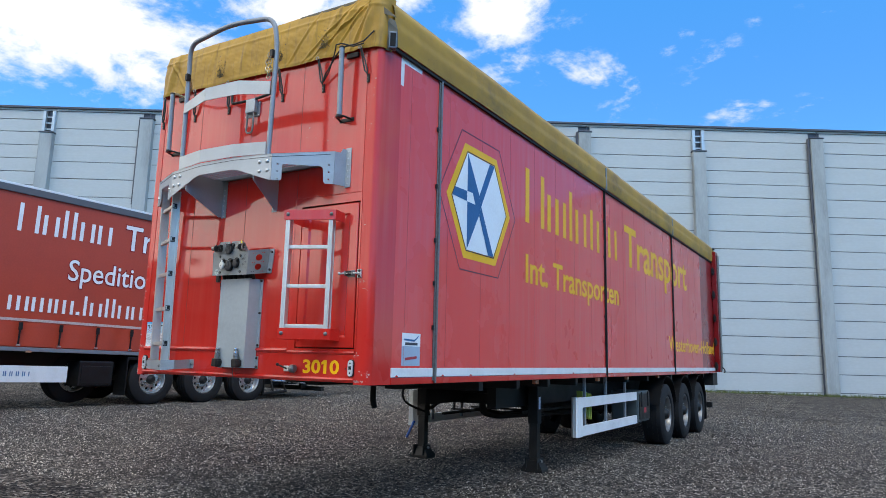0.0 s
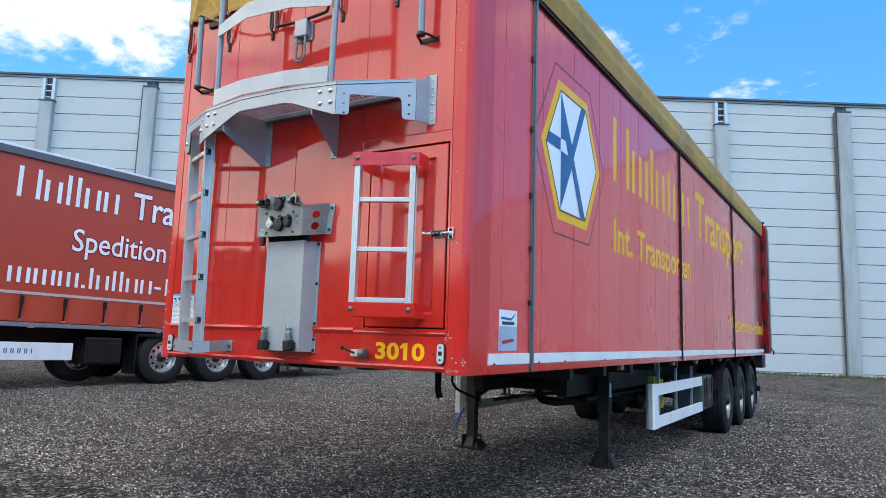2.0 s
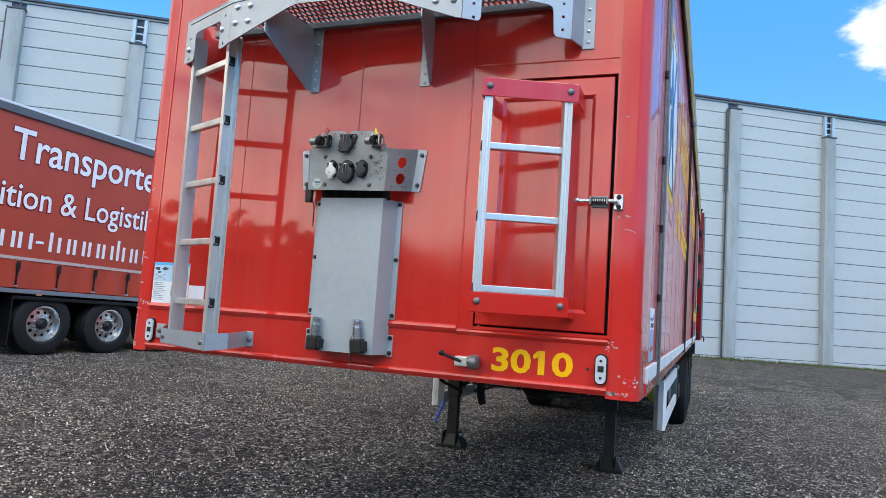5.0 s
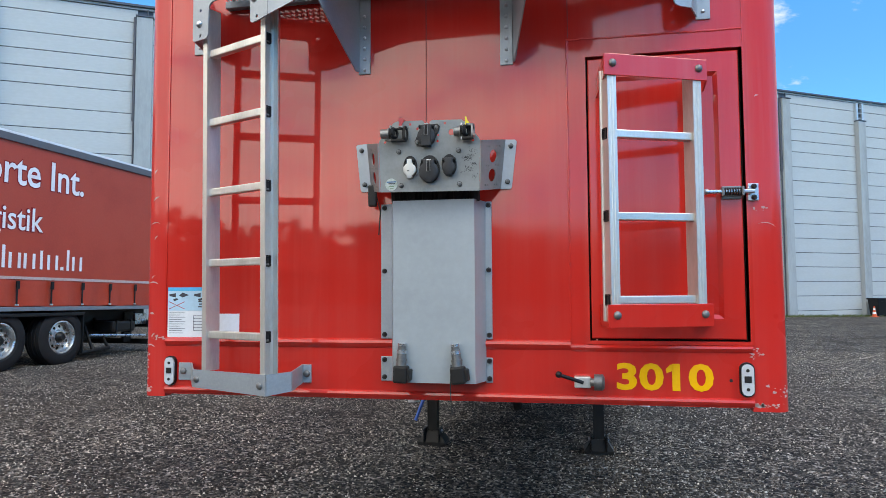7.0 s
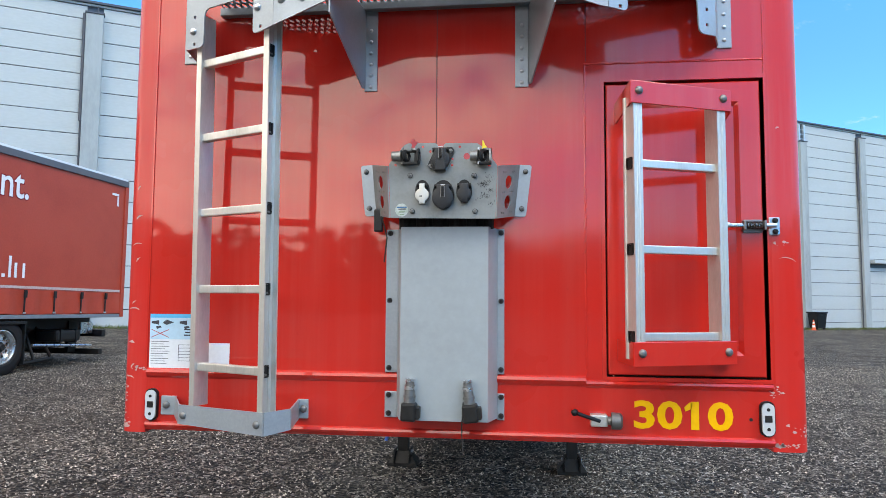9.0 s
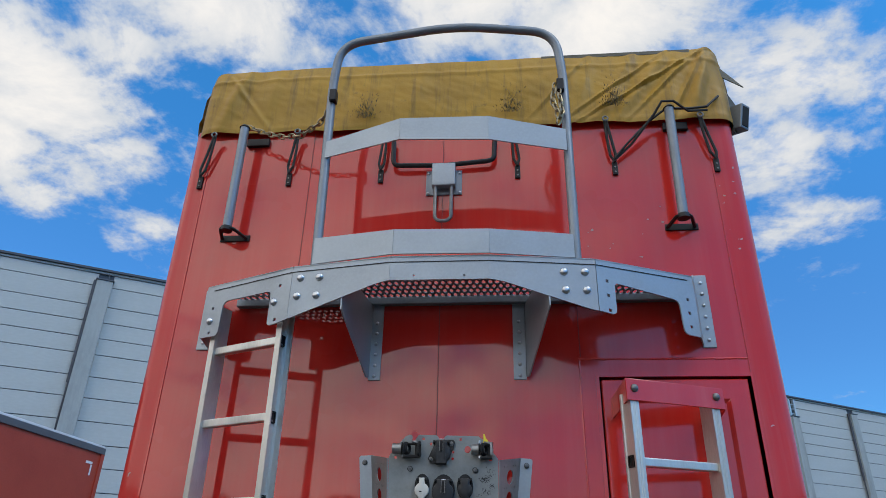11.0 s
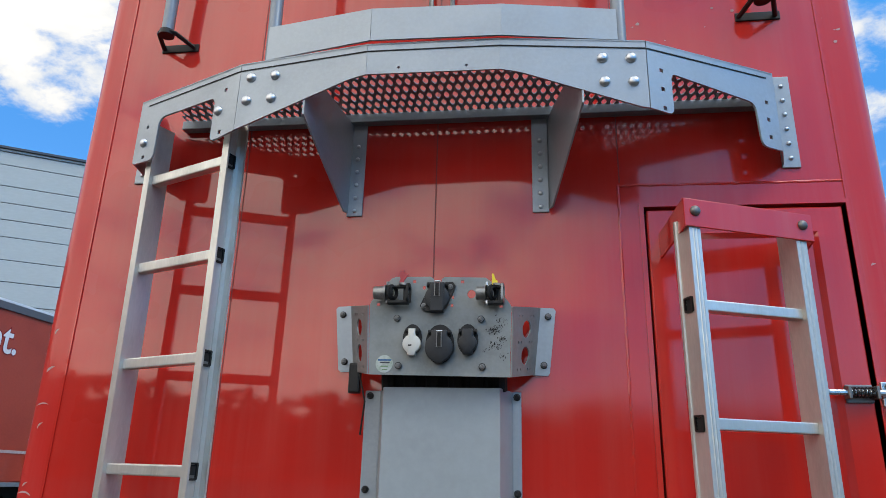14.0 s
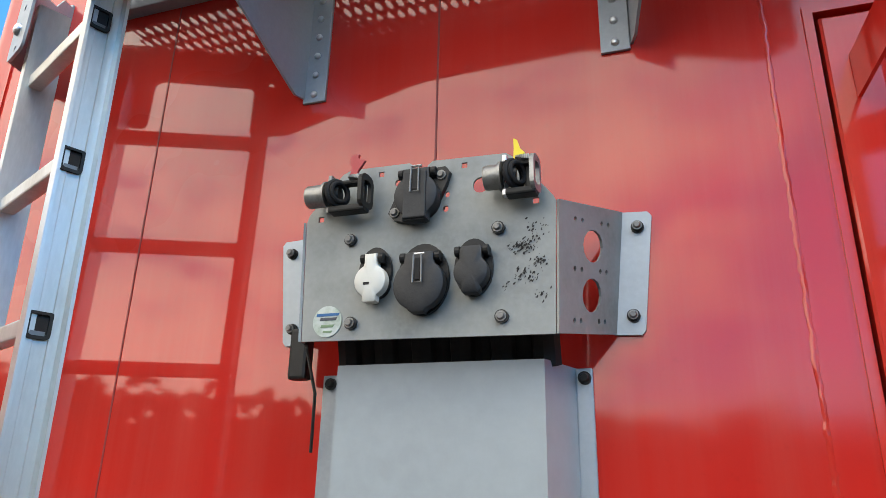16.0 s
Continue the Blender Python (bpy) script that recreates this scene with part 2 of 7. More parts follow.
M_TARP_GRIME = surface("tarp_grime", (0.10, 0.075, 0.036), 0.8, 0.0, (0.04, 0.03, 0.02), 0.5, 12.0)
M_LINING = surface("tarp_lining", (0.10, 0.088, 0.058), 0.6, 0.0, (0.05, 0.046, 0.036), 0.6, 9.0)
M_GAP = surface("dark_gap_black", (0.010, 0.009, 0.009), 0.8, 0.0, (0.03, 0.02, 0.02), 0.2)
M_SEAM = surface("seam_shadow_sealant", (0.27, 0.016, 0.017), 0.5, 0.0, (0.05, 0.01, 0.01), 0.3)
M_SIDE_SEAM = surface("plank_joint", (0.48, 0.030, 0.028), 0.45, 0.0, (0.2, 0.02, 0.02), 0.3)
M_WHITE = surface("white_paint", (0.74, 0.75, 0.75), 0.4, 0.0, (0.32, 0.30, 0.27), 0.35, 3.0, 50.0, 0.05)
M_LABEL = surface("white_label", (0.78, 0.80, 0.82), 0.45, 0.0, (0.5, 0.48, 0.45), 0.2, 10.0)
M_LABEL_BLUE = surface("blue_label", (0.05, 0.42, 0.70), 0.45, 0.0, (0.3, 0.4, 0.5), 0.2, 10.0)
M_STICKER_GREEN = surface("green_print", (0.16, 0.26, 0.14), 0.5)
M_PRINT = surface("black_print", (0.03, 0.035, 0.05), 0.5)
M_YELLOW = surface("yellow_lettering", (0.93, 0.47, 0.003), 0.45, 0.0, (0.60, 0.28, 0.02), 0.2, 6.0, 90.0, 0.02, spec=0.25)
M_YELLOW_OLD = surface("faded_yellow_lettering", (0.92, 0.47, 0.010), 0.45, 0.0, (0.62, 0.33, 0.03), 0.4, 3.0, 40.0, 0.03, spec=0.3)
M_EMBLEM = surface("emblem_white", (0.78, 0.82, 0.84), 0.4, 0.0, (0.6, 0.6, 0.6), 0.3, 4.0)
M_BLUE = surface("emblem_blue", (0.010, 0.105, 0.27), 0.4, 0.0, (0.03, 0.08, 0.15), 0.3, 4.0, spec=0.3)
M_EMBLEM_LINE = surface("emblem_dark_line", (0.055, 0.012, 0.030), 0.4, spec=0.3)
M_CURTAIN = surface("curtain_pvc_red", (0.45, 0.050, 0.021), 0.5, 0.0, (0.30, 0.038, 0.025), 0.5, 1.2, 30.0, 0.05)
M_CURTAIN_TEXT = surface("curtain_white_print", (0.82, 0.80, 0.78), 0.5, 0.0, (0.5, 0.35, 0.33), 0.35, 3.0)
M_PANEL = surface("pale_wall_panel", (0.42, 0.455, 0.462), 0.7, 0.0, (0.345, 0.37, 0.37), 0.6, 0.5, 12.0, 0.05, stretch=(0.3, 1, 1))
M_COLUMN = surface("weathered_concrete", (0.33, 0.365, 0.375), 0.8, 0.0, (0.16, 0.175, 0.17), 0.8, 0.9, 14.0, 0.2, stretch=(1, 1, 0.25))
M_ROOFEDGE = surface("dark_roof_edge", (0.055, 0.065, 0.085), 0.5, 0.2)
M_PIPE = surface("zinc_downpipe", (0.42, 0.50, 0.56), 0.45, 0.4, (0.25, 0.3, 0.33), 0.3)
M_ROPE = surface("black_elastic_cord", (0.02, 0.018, 0.016), 0.7)
M_RED_TAG = surface("red_plastic_lever", (0.45, 0.02, 0.03), 0.4)
M_YEL_TAG = surface("yellow_plastic_lever", (0.85, 0.62, 0.02), 0.4)
M_SOCKET_WHITE = surface("white_plastic", (0.60, 0.585, 0.53), 0.45, 0.0, (0.4, 0.38, 0.33), 0.3, 30.0)
M_LEAF = surface("woodland_leaves", (0.055, 0.075, 0.030), 0.8, 0.0, (0.03, 0.045, 0.02), 0.7, 0.4, 3.0, 0.0)
M_ORANGE = surface("orange_cone_plastic", (0.75, 0.10, 0.02), 0.5)
M_HIVIS = surface("yellow_green_fabric", (0.40, 0.42, 0.06), 0.8, 0.0, (0.12, 0.12, 0.05), 0.5, 8.0)
M_LENS = surface("clear_lamp_lens", (0.55, 0.58, 0.60), 0.15, 0.0, (0.4, 0.4, 0.4), 0.2, coat=0.8)
M_BLUEHOSE = surface("blue_air_hose", (0.02, 0.10, 0.42), 0.45)
M_RIM_DIRTY = surface("brake_dusted_rim", (0.22, 0.21, 0.20), 0.45, 0.6, (0.035, 0.03, 0.027), 0.8, 9.0)
M_RIM = surface("alloy_rim", (0.55, 0.55, 0.54), 0.32, 0.85, (0.14, 0.12, 0.10), 0.5, 8.0)


def tarp_material():
    m, n, l, p = nodes_of("ochre_tarpaulin")
    v = coords(n, l)
    big = noise_node(n, l, v, 1.7, 6.0, 0.65)
    folds = noise_node(n, l, coords(n, l, (1.0, 0.3, 0.55)), 2.6, 3.0, 0.5)
    fine = noise_node(n, l, v, 120.0, 2.0, 0.5)
    spots = noise_node(n, l, v, 14.0, 5.0, 0.7)
    c = mix_node(n, l, ramp_node(n, l, big, 0.38, 0.7, 0.0, 0.8), (0.47, 0.258, 0.026), (0.29, 0.160, 0.026))
    c = mix_node(n, l, ramp_node(n, l, spots, 0.62, 0.76, 0.0, 0.6), c, (0.080, 0.060, 0.032))
    run = noise_node(n, l, coords(n, l, (8.0, 0.6, 0.7)), 2.2, 6.0, 0.7)
    c = mix_node(n, l, ramp_node(n, l, run, 0.52, 0.72, 0.0, 0.75), c, (0.13, 0.085, 0.034))
    rub = noise_node(n, l, v, 33.0, 6.0, 0.75)
    c = mix_node(n, l, ramp_node(n, l, rub, 0.64, 0.74, 0.0, 0.55), c, (0.060, 0.046, 0.026))
    l.new(c, p.inputs["Base Color"])
    p.inputs["Specular IOR Level"].default_value = 0.3
    p.inputs["Roughness"].default_value = 0.55
    p.inputs["Coat Weight"].default_value, p.inputs["Coat Roughness"].default_value = 0.07, 0.36      # coated weave
    a = n.new("ShaderNodeMath"); a.operation = "MULTIPLY_ADD"; a.inputs[1].default_value = 0.03
    crease = noise_node(n, l, coords(n, l, (5.0, 0.8, 0.9)), 3.0, 3.0, 0.5)
    b = n.new("ShaderNodeMath"); b.operation = "MULTIPLY_ADD"; b.inputs[1].default_value = 0.22
    l.new(crease, b.inputs[0]); l.new(folds, b.inputs[2])
    l.new(fine, a.inputs[0]); l.new(b.outputs[0], a.inputs[2])
    bump_node(n, l, p, a.outputs[0], 0.4, 0.06)
    return m


def gravel_material():
    m, n, l, p = nodes_of("grey_gravel")
    v = coords(n, l)
    tone = []
    for size in (40.0, 17.0):
        vor = n.new("ShaderNodeTexVoronoi")
        vor.inputs["Scale"].default_value = size
        l.new(v, vor.inputs["Vector"])
        sep = n.new("ShaderNodeSeparateColor")
        l.new(vor.outputs["Color"], sep.inputs[0])
        tone.append((vor, sep))
    (vor, sep), (vor2, sep2) = tone
    big = noise_node(n, l, v, 0.35, 5.0, 0.6)
    mid = noise_node(n, l, v, 1.3, 9.0, 0.78)
    rut = noise_node(n, l, coords(n, l, (0.5, 0.13, 1.0)), 2.0, 6.0, 0.7)
    c = mix_node(n, l, ramp_node(n, l, sep.outputs[0], 0.30, 1.0), (0.004, 0.004, 0.004), (0.29, 0.245, 0.203))
    c = mix_node(n, l, ramp_node(n, l, sep.outputs[1], 0.80, 0.88), c, (0.55, 0.49, 0.42))
    c = mix_node(n, l, ramp_node(n, l, sep2.outputs[0], 0.55, 0.75, 0.0, 0.7), c, (0.020, 0.018, 0.017))
    c = mix_node(n, l, ramp_node(n, l, mid, 0.50, 0.62, 0.0, 0.55), c, (0.014, 0.012, 0.011))
    c = mix_node(n, l, ramp_node(n, l, mid, 0.46, 0.36, 0.0, 0.45), c, (0.22, 0.187, 0.155))
    c = mix_node(n, l, ramp_node(n, l, rut, 0.52, 0.66, 0.0, 0.5), c, (0.026, 0.023, 0.020))
    track = noise_node(n, l, coords(n, l, (0.10, 0.75, 1.0)), 1.6, 5.0, 0.62)
    c = mix_node(n, l, ramp_node(n, l, track, 0.53, 0.64, 0.0, 0.55), c, (0.040, 0.032, 0.025))
    c = mix_node(n, l, ramp_node(n, l, big, 0.48, 0.7, 0.0, 0.45), c, (0.080, 0.062, 0.046))
    l.new(c, p.inputs["Base Color"])
    p.inputs["Roughness"].default_value = 0.85
    p.inputs["Specular IOR Level"].default_value = 0.2
    h = n.new("ShaderNodeMath"); h.operation = "MULTIPLY_ADD"; h.inputs[1].default_value = 0.45
    l.new(ramp_node(n, l, vor2.outputs["Distance"], 0.0, 0.7, 1.0, 0.0), h.inputs[0])
    l.new(ramp_node(n, l, vor.outputs["Distance"], 0.0, 0.7, 1.0, 0.0), h.inputs[2])
    bump_node(n, l, p, h.outputs[0], 1.0, 0.05)
    return m


def stone_material():
    m, n, l, p = nodes_of("loose_stones")
    g = n.new("ShaderNodeNewGeometry")
    r = n.new("ShaderNodeValToRGB")
    r.color_ramp.elements[0].color, r.color_ramp.elements[1].color = (0.018, 0.015, 0.012, 1), (0.80, 0.71, 0.60, 1)
    for at, q in ((0.48, (0.038, 0.032, 0.026, 1)), (0.80, (0.245, 0.208, 0.172, 1))):
        r.color_ramp.elements.new(at).color = q
    l.new(g.outputs["Random Per Island"], r.inputs[0])
    l.new(r.outputs[0], p.inputs["Base Color"])
    p.inputs["Roughness"].default_value = 0.8
    return m


def grass_material():
    m, n, l, p = nodes_of("rough_grass")
    g = n.new("ShaderNodeNewGeometry")
    l.new(mix_node(n, l, g.outputs["Random Per Island"], (0.035, 0.065, 0.012), (0.12, 0.14, 0.035)), p.inputs["Base Color"])
    p.inputs["Roughness"].default_value = 0.8
    return m


M_TARP, M_GRAVEL, M_STONE, M_GRASS = tarp_material(), gravel_material(), stone_material(), grass_material()


# ---- building helpers ----
def root(name, x=0, y=0, z=0, rz=0):
    e = new(name)
    e.matrix_world = pose(x, y, z, 0, 0, rz)
    e.empty_display_size = 0.3
    return e


def part(name, bm, material, parent=None, label="", smooth=False, at=None):
    """Links a bmesh as one mesh object under a thing or a part."""
    if not isinstance(bm, bpy.types.Mesh):
        me = bpy.data.meshes.new(name)
        bmesh.ops.recalc_face_normals(bm, faces=bm.faces)
        if smooth:
            for f in bm.faces:
                f.smooth = True
            for e in bm.edges:
                if len(e.link_faces) == 2 and e.calc_face_angle(0) > 0.6:
                    e.smooth = False
        bm.to_mesh(me)
        bm.free()
        me.materials.append(material)
    else:
        me = bm
    ob = new(name, me)
    if at is not None:
        ob.matrix_local = at
    ob.parent = parent
    if label:
        tagged(ob, label)
    return ob


def box(bm, x0, x1, y0, y1, z0, z1, bevel=0.0, m=None):
    g = bmesh.ops.create_cube(bm, size=1.0, matrix=Matrix.LocRotScale(((x0 + x1) / 2, (y0 + y1) / 2, (z0 + z1) / 2), None, (x1 - x0, y1 - y0, z1 - z0)))
    vs = g["verts"]
    if bevel:
        es = list({e for v in vs for e in v.link_edges})
        r = bmesh.ops.bevel(bm, geom=es, offset=bevel, segments=2, affect="EDGES", profile=0.6)
        vs = list({v for f in r["faces"] for v in f.verts} | {v for v in vs if v.is_valid})
    if m is not None:
        bmesh.ops.transform(bm, matrix=m, verts=[v for v in vs if v.is_valid])
    return bm


def solid(x0, x1, y0, y1, z0, z1, bevel=0.004):
    return box(bmesh.new(), x0, x1, y0, y1, z0, z1, bevel)


def rod(bm, a, b, r, r2=None, sides=12):
    a, b = Vector(a), Vector(b)
    d = b - a
    m = Matrix.Translation((a + b) / 2) @ d.to_track_quat("Z", "Y").to_matrix().to_4x4()
    bmesh.ops.create_cone(bm, cap_ends=True, segments=sides, radius1=r, radius2=r if r2 is None else r2, depth=d.length, matrix=m)
    return bm


def sweep(bm, pts, r, sides=10, closed=False):
    """A round tube along points."""
    pts = [Vector(p) for p in pts]
    rings, up, n = [], None, len(pts)
    for i, p in enumerate(pts):
        a = pts[i - 1] if i or closed else p
        b = pts[(i + 1) % n] if i < n - 1 or closed else p
        t = (b - a).normalized()
        if up is None:
            up = t.orthogonal().normalized()
        up = (up - t * up.dot(t)).normalized()
        side = t.cross(up)
        rings.append([bm.verts.new(p + r * (math.cos(k) * up + math.sin(k) * side)) for k in (2 * math.pi * j / sides for j in range(sides))])
    for i in range(n if closed else n - 1):
        q, s = rings[i], rings[(i + 1) % n]
        for j in range(sides):
            bm.faces.new((q[j], q[(j + 1) % sides], s[(j + 1) % sides], s[j]))
    if not closed:
        bm.faces.new(rings[0]); bm.faces.new(rings[-1])
    return bm


def rounded(pts, r, steps=4):
    """Rounds the inner corners of a line of points."""
    pts = [Vector(p) for p in pts]
    out = [pts[0]]
    for a, b, c in zip(pts, pts[1:], pts[2:]):
        q = min(r, (a - b).length * 0.49, (c - b).length * 0.49)
        p0, p1 = b + (a - b).normalized() * q, b + (c - b).normalized() * q
        for i in range(steps + 1):
            t = i / steps
            out.append(p0 * (1 - t) ** 2 + b * 2 * t * (1 - t) + p1 * t * t)
    return out + [pts[-1]]


def ring_pts(cx, cy, rx, ry, n=14):
    return [(cx + rx * math.cos(2 * math.pi * i / n), cy + ry * math.sin(2 * math.pi * i / n)) for i in range(n)]


def sheet(outline, holes, thick, place):
    """A flat plate of that outline with real holes; place() puts (u, v, w) into the world."""
    bm = bmesh.new()
    loops = []
    for lp in [outline, *holes]:
        vs = [bm.verts.new((u, v, 0)) for u, v in lp]
        loops.append([bm.edges.new((vs[i], vs[(i + 1) % len(vs)])) for i in range(len(vs))])
    bmesh.ops.triangle_fill(bm, use_beauty=True, use_dissolve=False, edges=[e for q in loops for e in q])
    r = bmesh.ops.extrude_face_region(bm, geom=list(bm.faces))
    for v in [g for g in r["geom"] if isinstance(g, bmesh.types.BMVert)]:
        v.co.z = thick
    for v in bm.verts:
        v.co = place(*v.co)
    return bm


def upright(p, q):
    """Puts (along, height, out) on the vertical plane from p to q, out towards the viewer's side."""
    p, q = Vector((*p, 0)), Vector((*q, 0))
    d = (q - p).normalized()
    nrm = Vector((d.y, -d.x, 0))
    return lambda u, v, w: p + d * u + nrm * w + Vector((0, 0, v))


def front(u, v, w):
    return Vector((u, -w, v))


def lathe(profile, sides=28):
    """Turned about the x axis: profile of (x, r)."""
    bm = bmesh.new()
    rings = [[bm.verts.new((x, r * math.cos(a), r * math.sin(a))) for a in (2 * math.pi * i / sides for i in range(sides))] for x, r in profile]
    for a, b in zip(rings, rings[1:]):
        for i in range(sides):
            bm.faces.new((a[i], a[(i + 1) % sides], b[(i + 1) % sides], b[i]))
    return bm


def lettering(text, width, height, thick=0.002, bold=0.0):
    """Built-in letters as a mesh in the x-y plane, from (0, 0), capital height and width given."""
    cu = bpy.data.curves.new("lettering", "FONT")
    cu.body, cu.extrude, cu.offset, cu.resolution_u = text, 0.001, bold, 3
    tmp = new("lettering", cu)
    bpy.context.view_layer.update()
    me = bpy.data.meshes.new_from_object(tmp.evaluated_get(bpy.context.evaluated_depsgraph_get()))
    bpy.data.objects.remove(tmp)
    co = np.empty(len(me.vertices) * 3, np.float32)
    me.vertices.foreach_get("co", co)
    co = co.reshape(-1, 3)
    x0, x1 = co[:, 0].min(), co[:, 0].max()
    co[:, 0] = (co[:, 0] - x0) * width / (x1 - x0)
    co[:, 1] *= height / 0.69
    co[:, 2] = np.where(co[:, 2] > 0, thick, 0.0)
    me.vertices.foreach_set("co", co.ravel())
    me.update()
    return me


def letter_on(name, me, place, material, parent, label=""):
    """Each letter a mesh of its own under the word."""
    bm = bmesh.new()
    bm.from_mesh(me)
    seen, groups = set(), []
    for v in bm.verts:
        if v in seen:
            continue
        stack, isl = [v], []
        seen.add(v)
        while stack:
            q = stack.pop()
            isl.append(q)
            for e in q.link_edges:
                o = e.other_vert(q)
                if o not in seen:
                    seen.add(o)
                    stack.append(o)
        x0, x1 = min(q.co.x for q in isl), max(q.co.x for q in isl)
        for g in groups:
            if min(x1, g[1]) - max(x0, g[0]) > 0.5 * min(x1 - x0, g[1] - g[0]):
                g[0], g[1] = min(x0, g[0]), max(x1, g[1])
                g[2].extend(isl)
                break
        else:
            groups.append([x0, x1, isl])
    word = new(name)
    word.parent = parent
    word.empty_display_size = 0.1
    tagged(word, label)
    for x0, x1, vs in sorted(groups, key=lambda g: g[0]):
        out, index = bmesh.new(), {}
        for v in vs:
            index[v] = out.verts.new(place(*v.co))
        for f in {f for v in vs for f in v.link_faces}:
            out.faces.new([index[v] for v in f.verts])
        part("letter", out, material, word)
    bm.free()
    return word


def name_bars(name, shapes, width, height, thick, place, material, parent, label):
    """A name kept as plain bars: upright strokes in the rhythm of its letters, each a part."""
    word = new(name)
    word.parent = parent
    word.empty_display_size = 0.1
    tagged(word, label)
    wide = {"C": 1.1, "x": 0.85, "l": 0.3, "w": 1.25, ".": 0.25, "-": 0.5, "t": 0.5}
    tops = {"C": 1.0, "x": 0.72, "w": 0.72, "l": 1.03, ".": 0.17, "-": 0.42, "t": 0.9}
    unit = width / (sum(wide[q] + 0.2 for q in shapes) - 0.2)
    stroke, u = 0.21 * unit, 0.0
    for q in shapes:
        w = wide[q] * unit
        if q in ".-":
            spans = [(0, w, 0.3 if q == "-" else 0.0)]
        elif q in "lt":
            spans = [(w / 2 - stroke / 2, w / 2 + stroke / 2, 0)]
        else:
            n = 3 if q == "w" else 2
            spans = [(k * (w - stroke) / (n - 1), k * (w - stroke) / (n - 1) + stroke, 0) for k in range(n)]
        for a, c, lo in spans:
            part("bar", shape_bm([(u + a, lo * height), (u + c, lo * height), (u + c, tops[q] * height), (u + a, tops[q] * height)], thick, place), material, word)
        u += w + 0.2 * unit
    return word


def shape_bm(points, thick, place):
    bm = bmesh.new()
    lo = [bm.verts.new(place(u, v, 0)) for u, v in points]
    hi = [bm.verts.new(place(u, v, thick)) for u, v in points]
    bm.faces.new(hi); bm.faces.new(lo[::-1])
    for i in range(len(points)):
        j = (i + 1) % len(points)
        bm.faces.new((lo[i], lo[j], hi[j], hi[i]))
    return bm


# ---- ground ----
def ground_z(x, y):
    return 0.05 - 0.0165 * max(-25.0, min(25.0, x))


def build_ground():
    def spread(lo, hi, near0, near1, step):
        a = list(np.arange(near0, near1 + 1e-6, step))
        left, right = [], []
        d, q = step, near0
        while q > lo:
            d *= 1.35; q -= d; left.append(max(q, lo))
        d, q = step, near1
        while q < hi:
            d *= 1.35; q += d; right.append(min(q, hi))
        return left[::-1] + a + right
    xs, ys = spread(-900, 900, -14, 12, 0.5), spread(-900, 900, -6, 40, 0.5)
    bm = bmesh.new()
    grid = [[bm.verts.new((x, y, ground_z(x, y) + (0.006 * noise.noise((x * 0.6, y * 0.6, 0)) if abs(x) < 30 and abs(y) < 60 else 0))) for x in xs] for y in ys]
    for r0, r1 in zip(grid, grid[1:]):
        for i in range(len(xs) - 1):
            bm.faces.new((r0[i], r0[i + 1], r1[i + 1], r1[i]))
    return tagged(part("ground", bm, M_GRAVEL, smooth=True), "grey crushed-stone gravel yard with tyre marks", "ground", kind="structure")


build_ground()


def build_stones():
    rng = np.random.default_rng(4)
    n = 270000
    x, y = rng.uniform(-10, 10, n), 0.3 + 17 * rng.random(n) ** 1.35
    r = 0.0055 + 0.0125 * rng.random(n) ** 2.2
    a, k = rng.uniform(0, 6.28, n), rng.uniform(0.6, 1.0, n)
    z = 0.05 - 0.0165 * x + 0.003
    shape = np.array([(1, 0, -0.3), (0.2, 0.9, -0.3), (-1, 0.1, -0.3), (-0.1, -1, -0.3), (0.15, 0.1, 0.55)])
    co = shape[None] * rng.uniform(0.6, 1.35, (n, 5, 1)) * r[:, None, None]
    co[:, 4, :2] += rng.uniform(-0.4, 0.4, (n, 2)) * r[:, None]
    u, v, w = co[..., 0], co[..., 1] * k[:, None], co[..., 2]
    c, s = np.cos(a)[:, None], np.sin(a)[:, None]
    verts = np.stack([x[:, None] + u * c - v * s, y[:, None] + u * s + v * c, z[:, None] + w * 1.1], -1).reshape(-1, 3)
    tri = np.array([(0, 1, 4), (1, 2, 4), (2, 3, 4), (3, 0, 4)])
    faces = (tri[None] + 5 * np.arange(n)[:, None, None]).reshape(-1, 3)
    me = bpy.data.meshes.new("loose_gravel")
    me.vertices.add(len(verts)); me.loops.add(faces.size); me.polygons.add(len(faces))
    me.vertices.foreach_set("co", verts.astype(np.float32).ravel())
    me.loops.foreach_set("vertex_index", faces.astype(np.int32).ravel())
    me.polygons.foreach_set("loop_start", np.arange(0, faces.size, 3, dtype=np.int32))
    me.update(calc_edges=True)
    me.validate()
    me.materials.append(M_STONE)
    return tagged(new("loose_gravel", me), "loose grey stones scattered over the gravel yard", "gravel", kind="stuff")


build_stones()


# ---- the big red semi-trailer ----
KZ = 0.004
K = 0.024                     # the body runs a touch askew of its front wall
trailer = tagged(root("semi_trailer"), "red box semi-trailer with ochre tarpaulin roof, parked on landing legs", "trailer")


def skew(bm):
    for v in bm.verts:
        if v.co.y > 0.02:
            v.co.x += K * v.co.y
            v.co.z += KZ * v.co.y
    return bm


def on_side(u, v, w):
    return Vector((1.276 + K * u + w, u, v + KZ * u))


BOT, TOP, REAR, RC = 1.205, 3.80, 13.15, 0.052

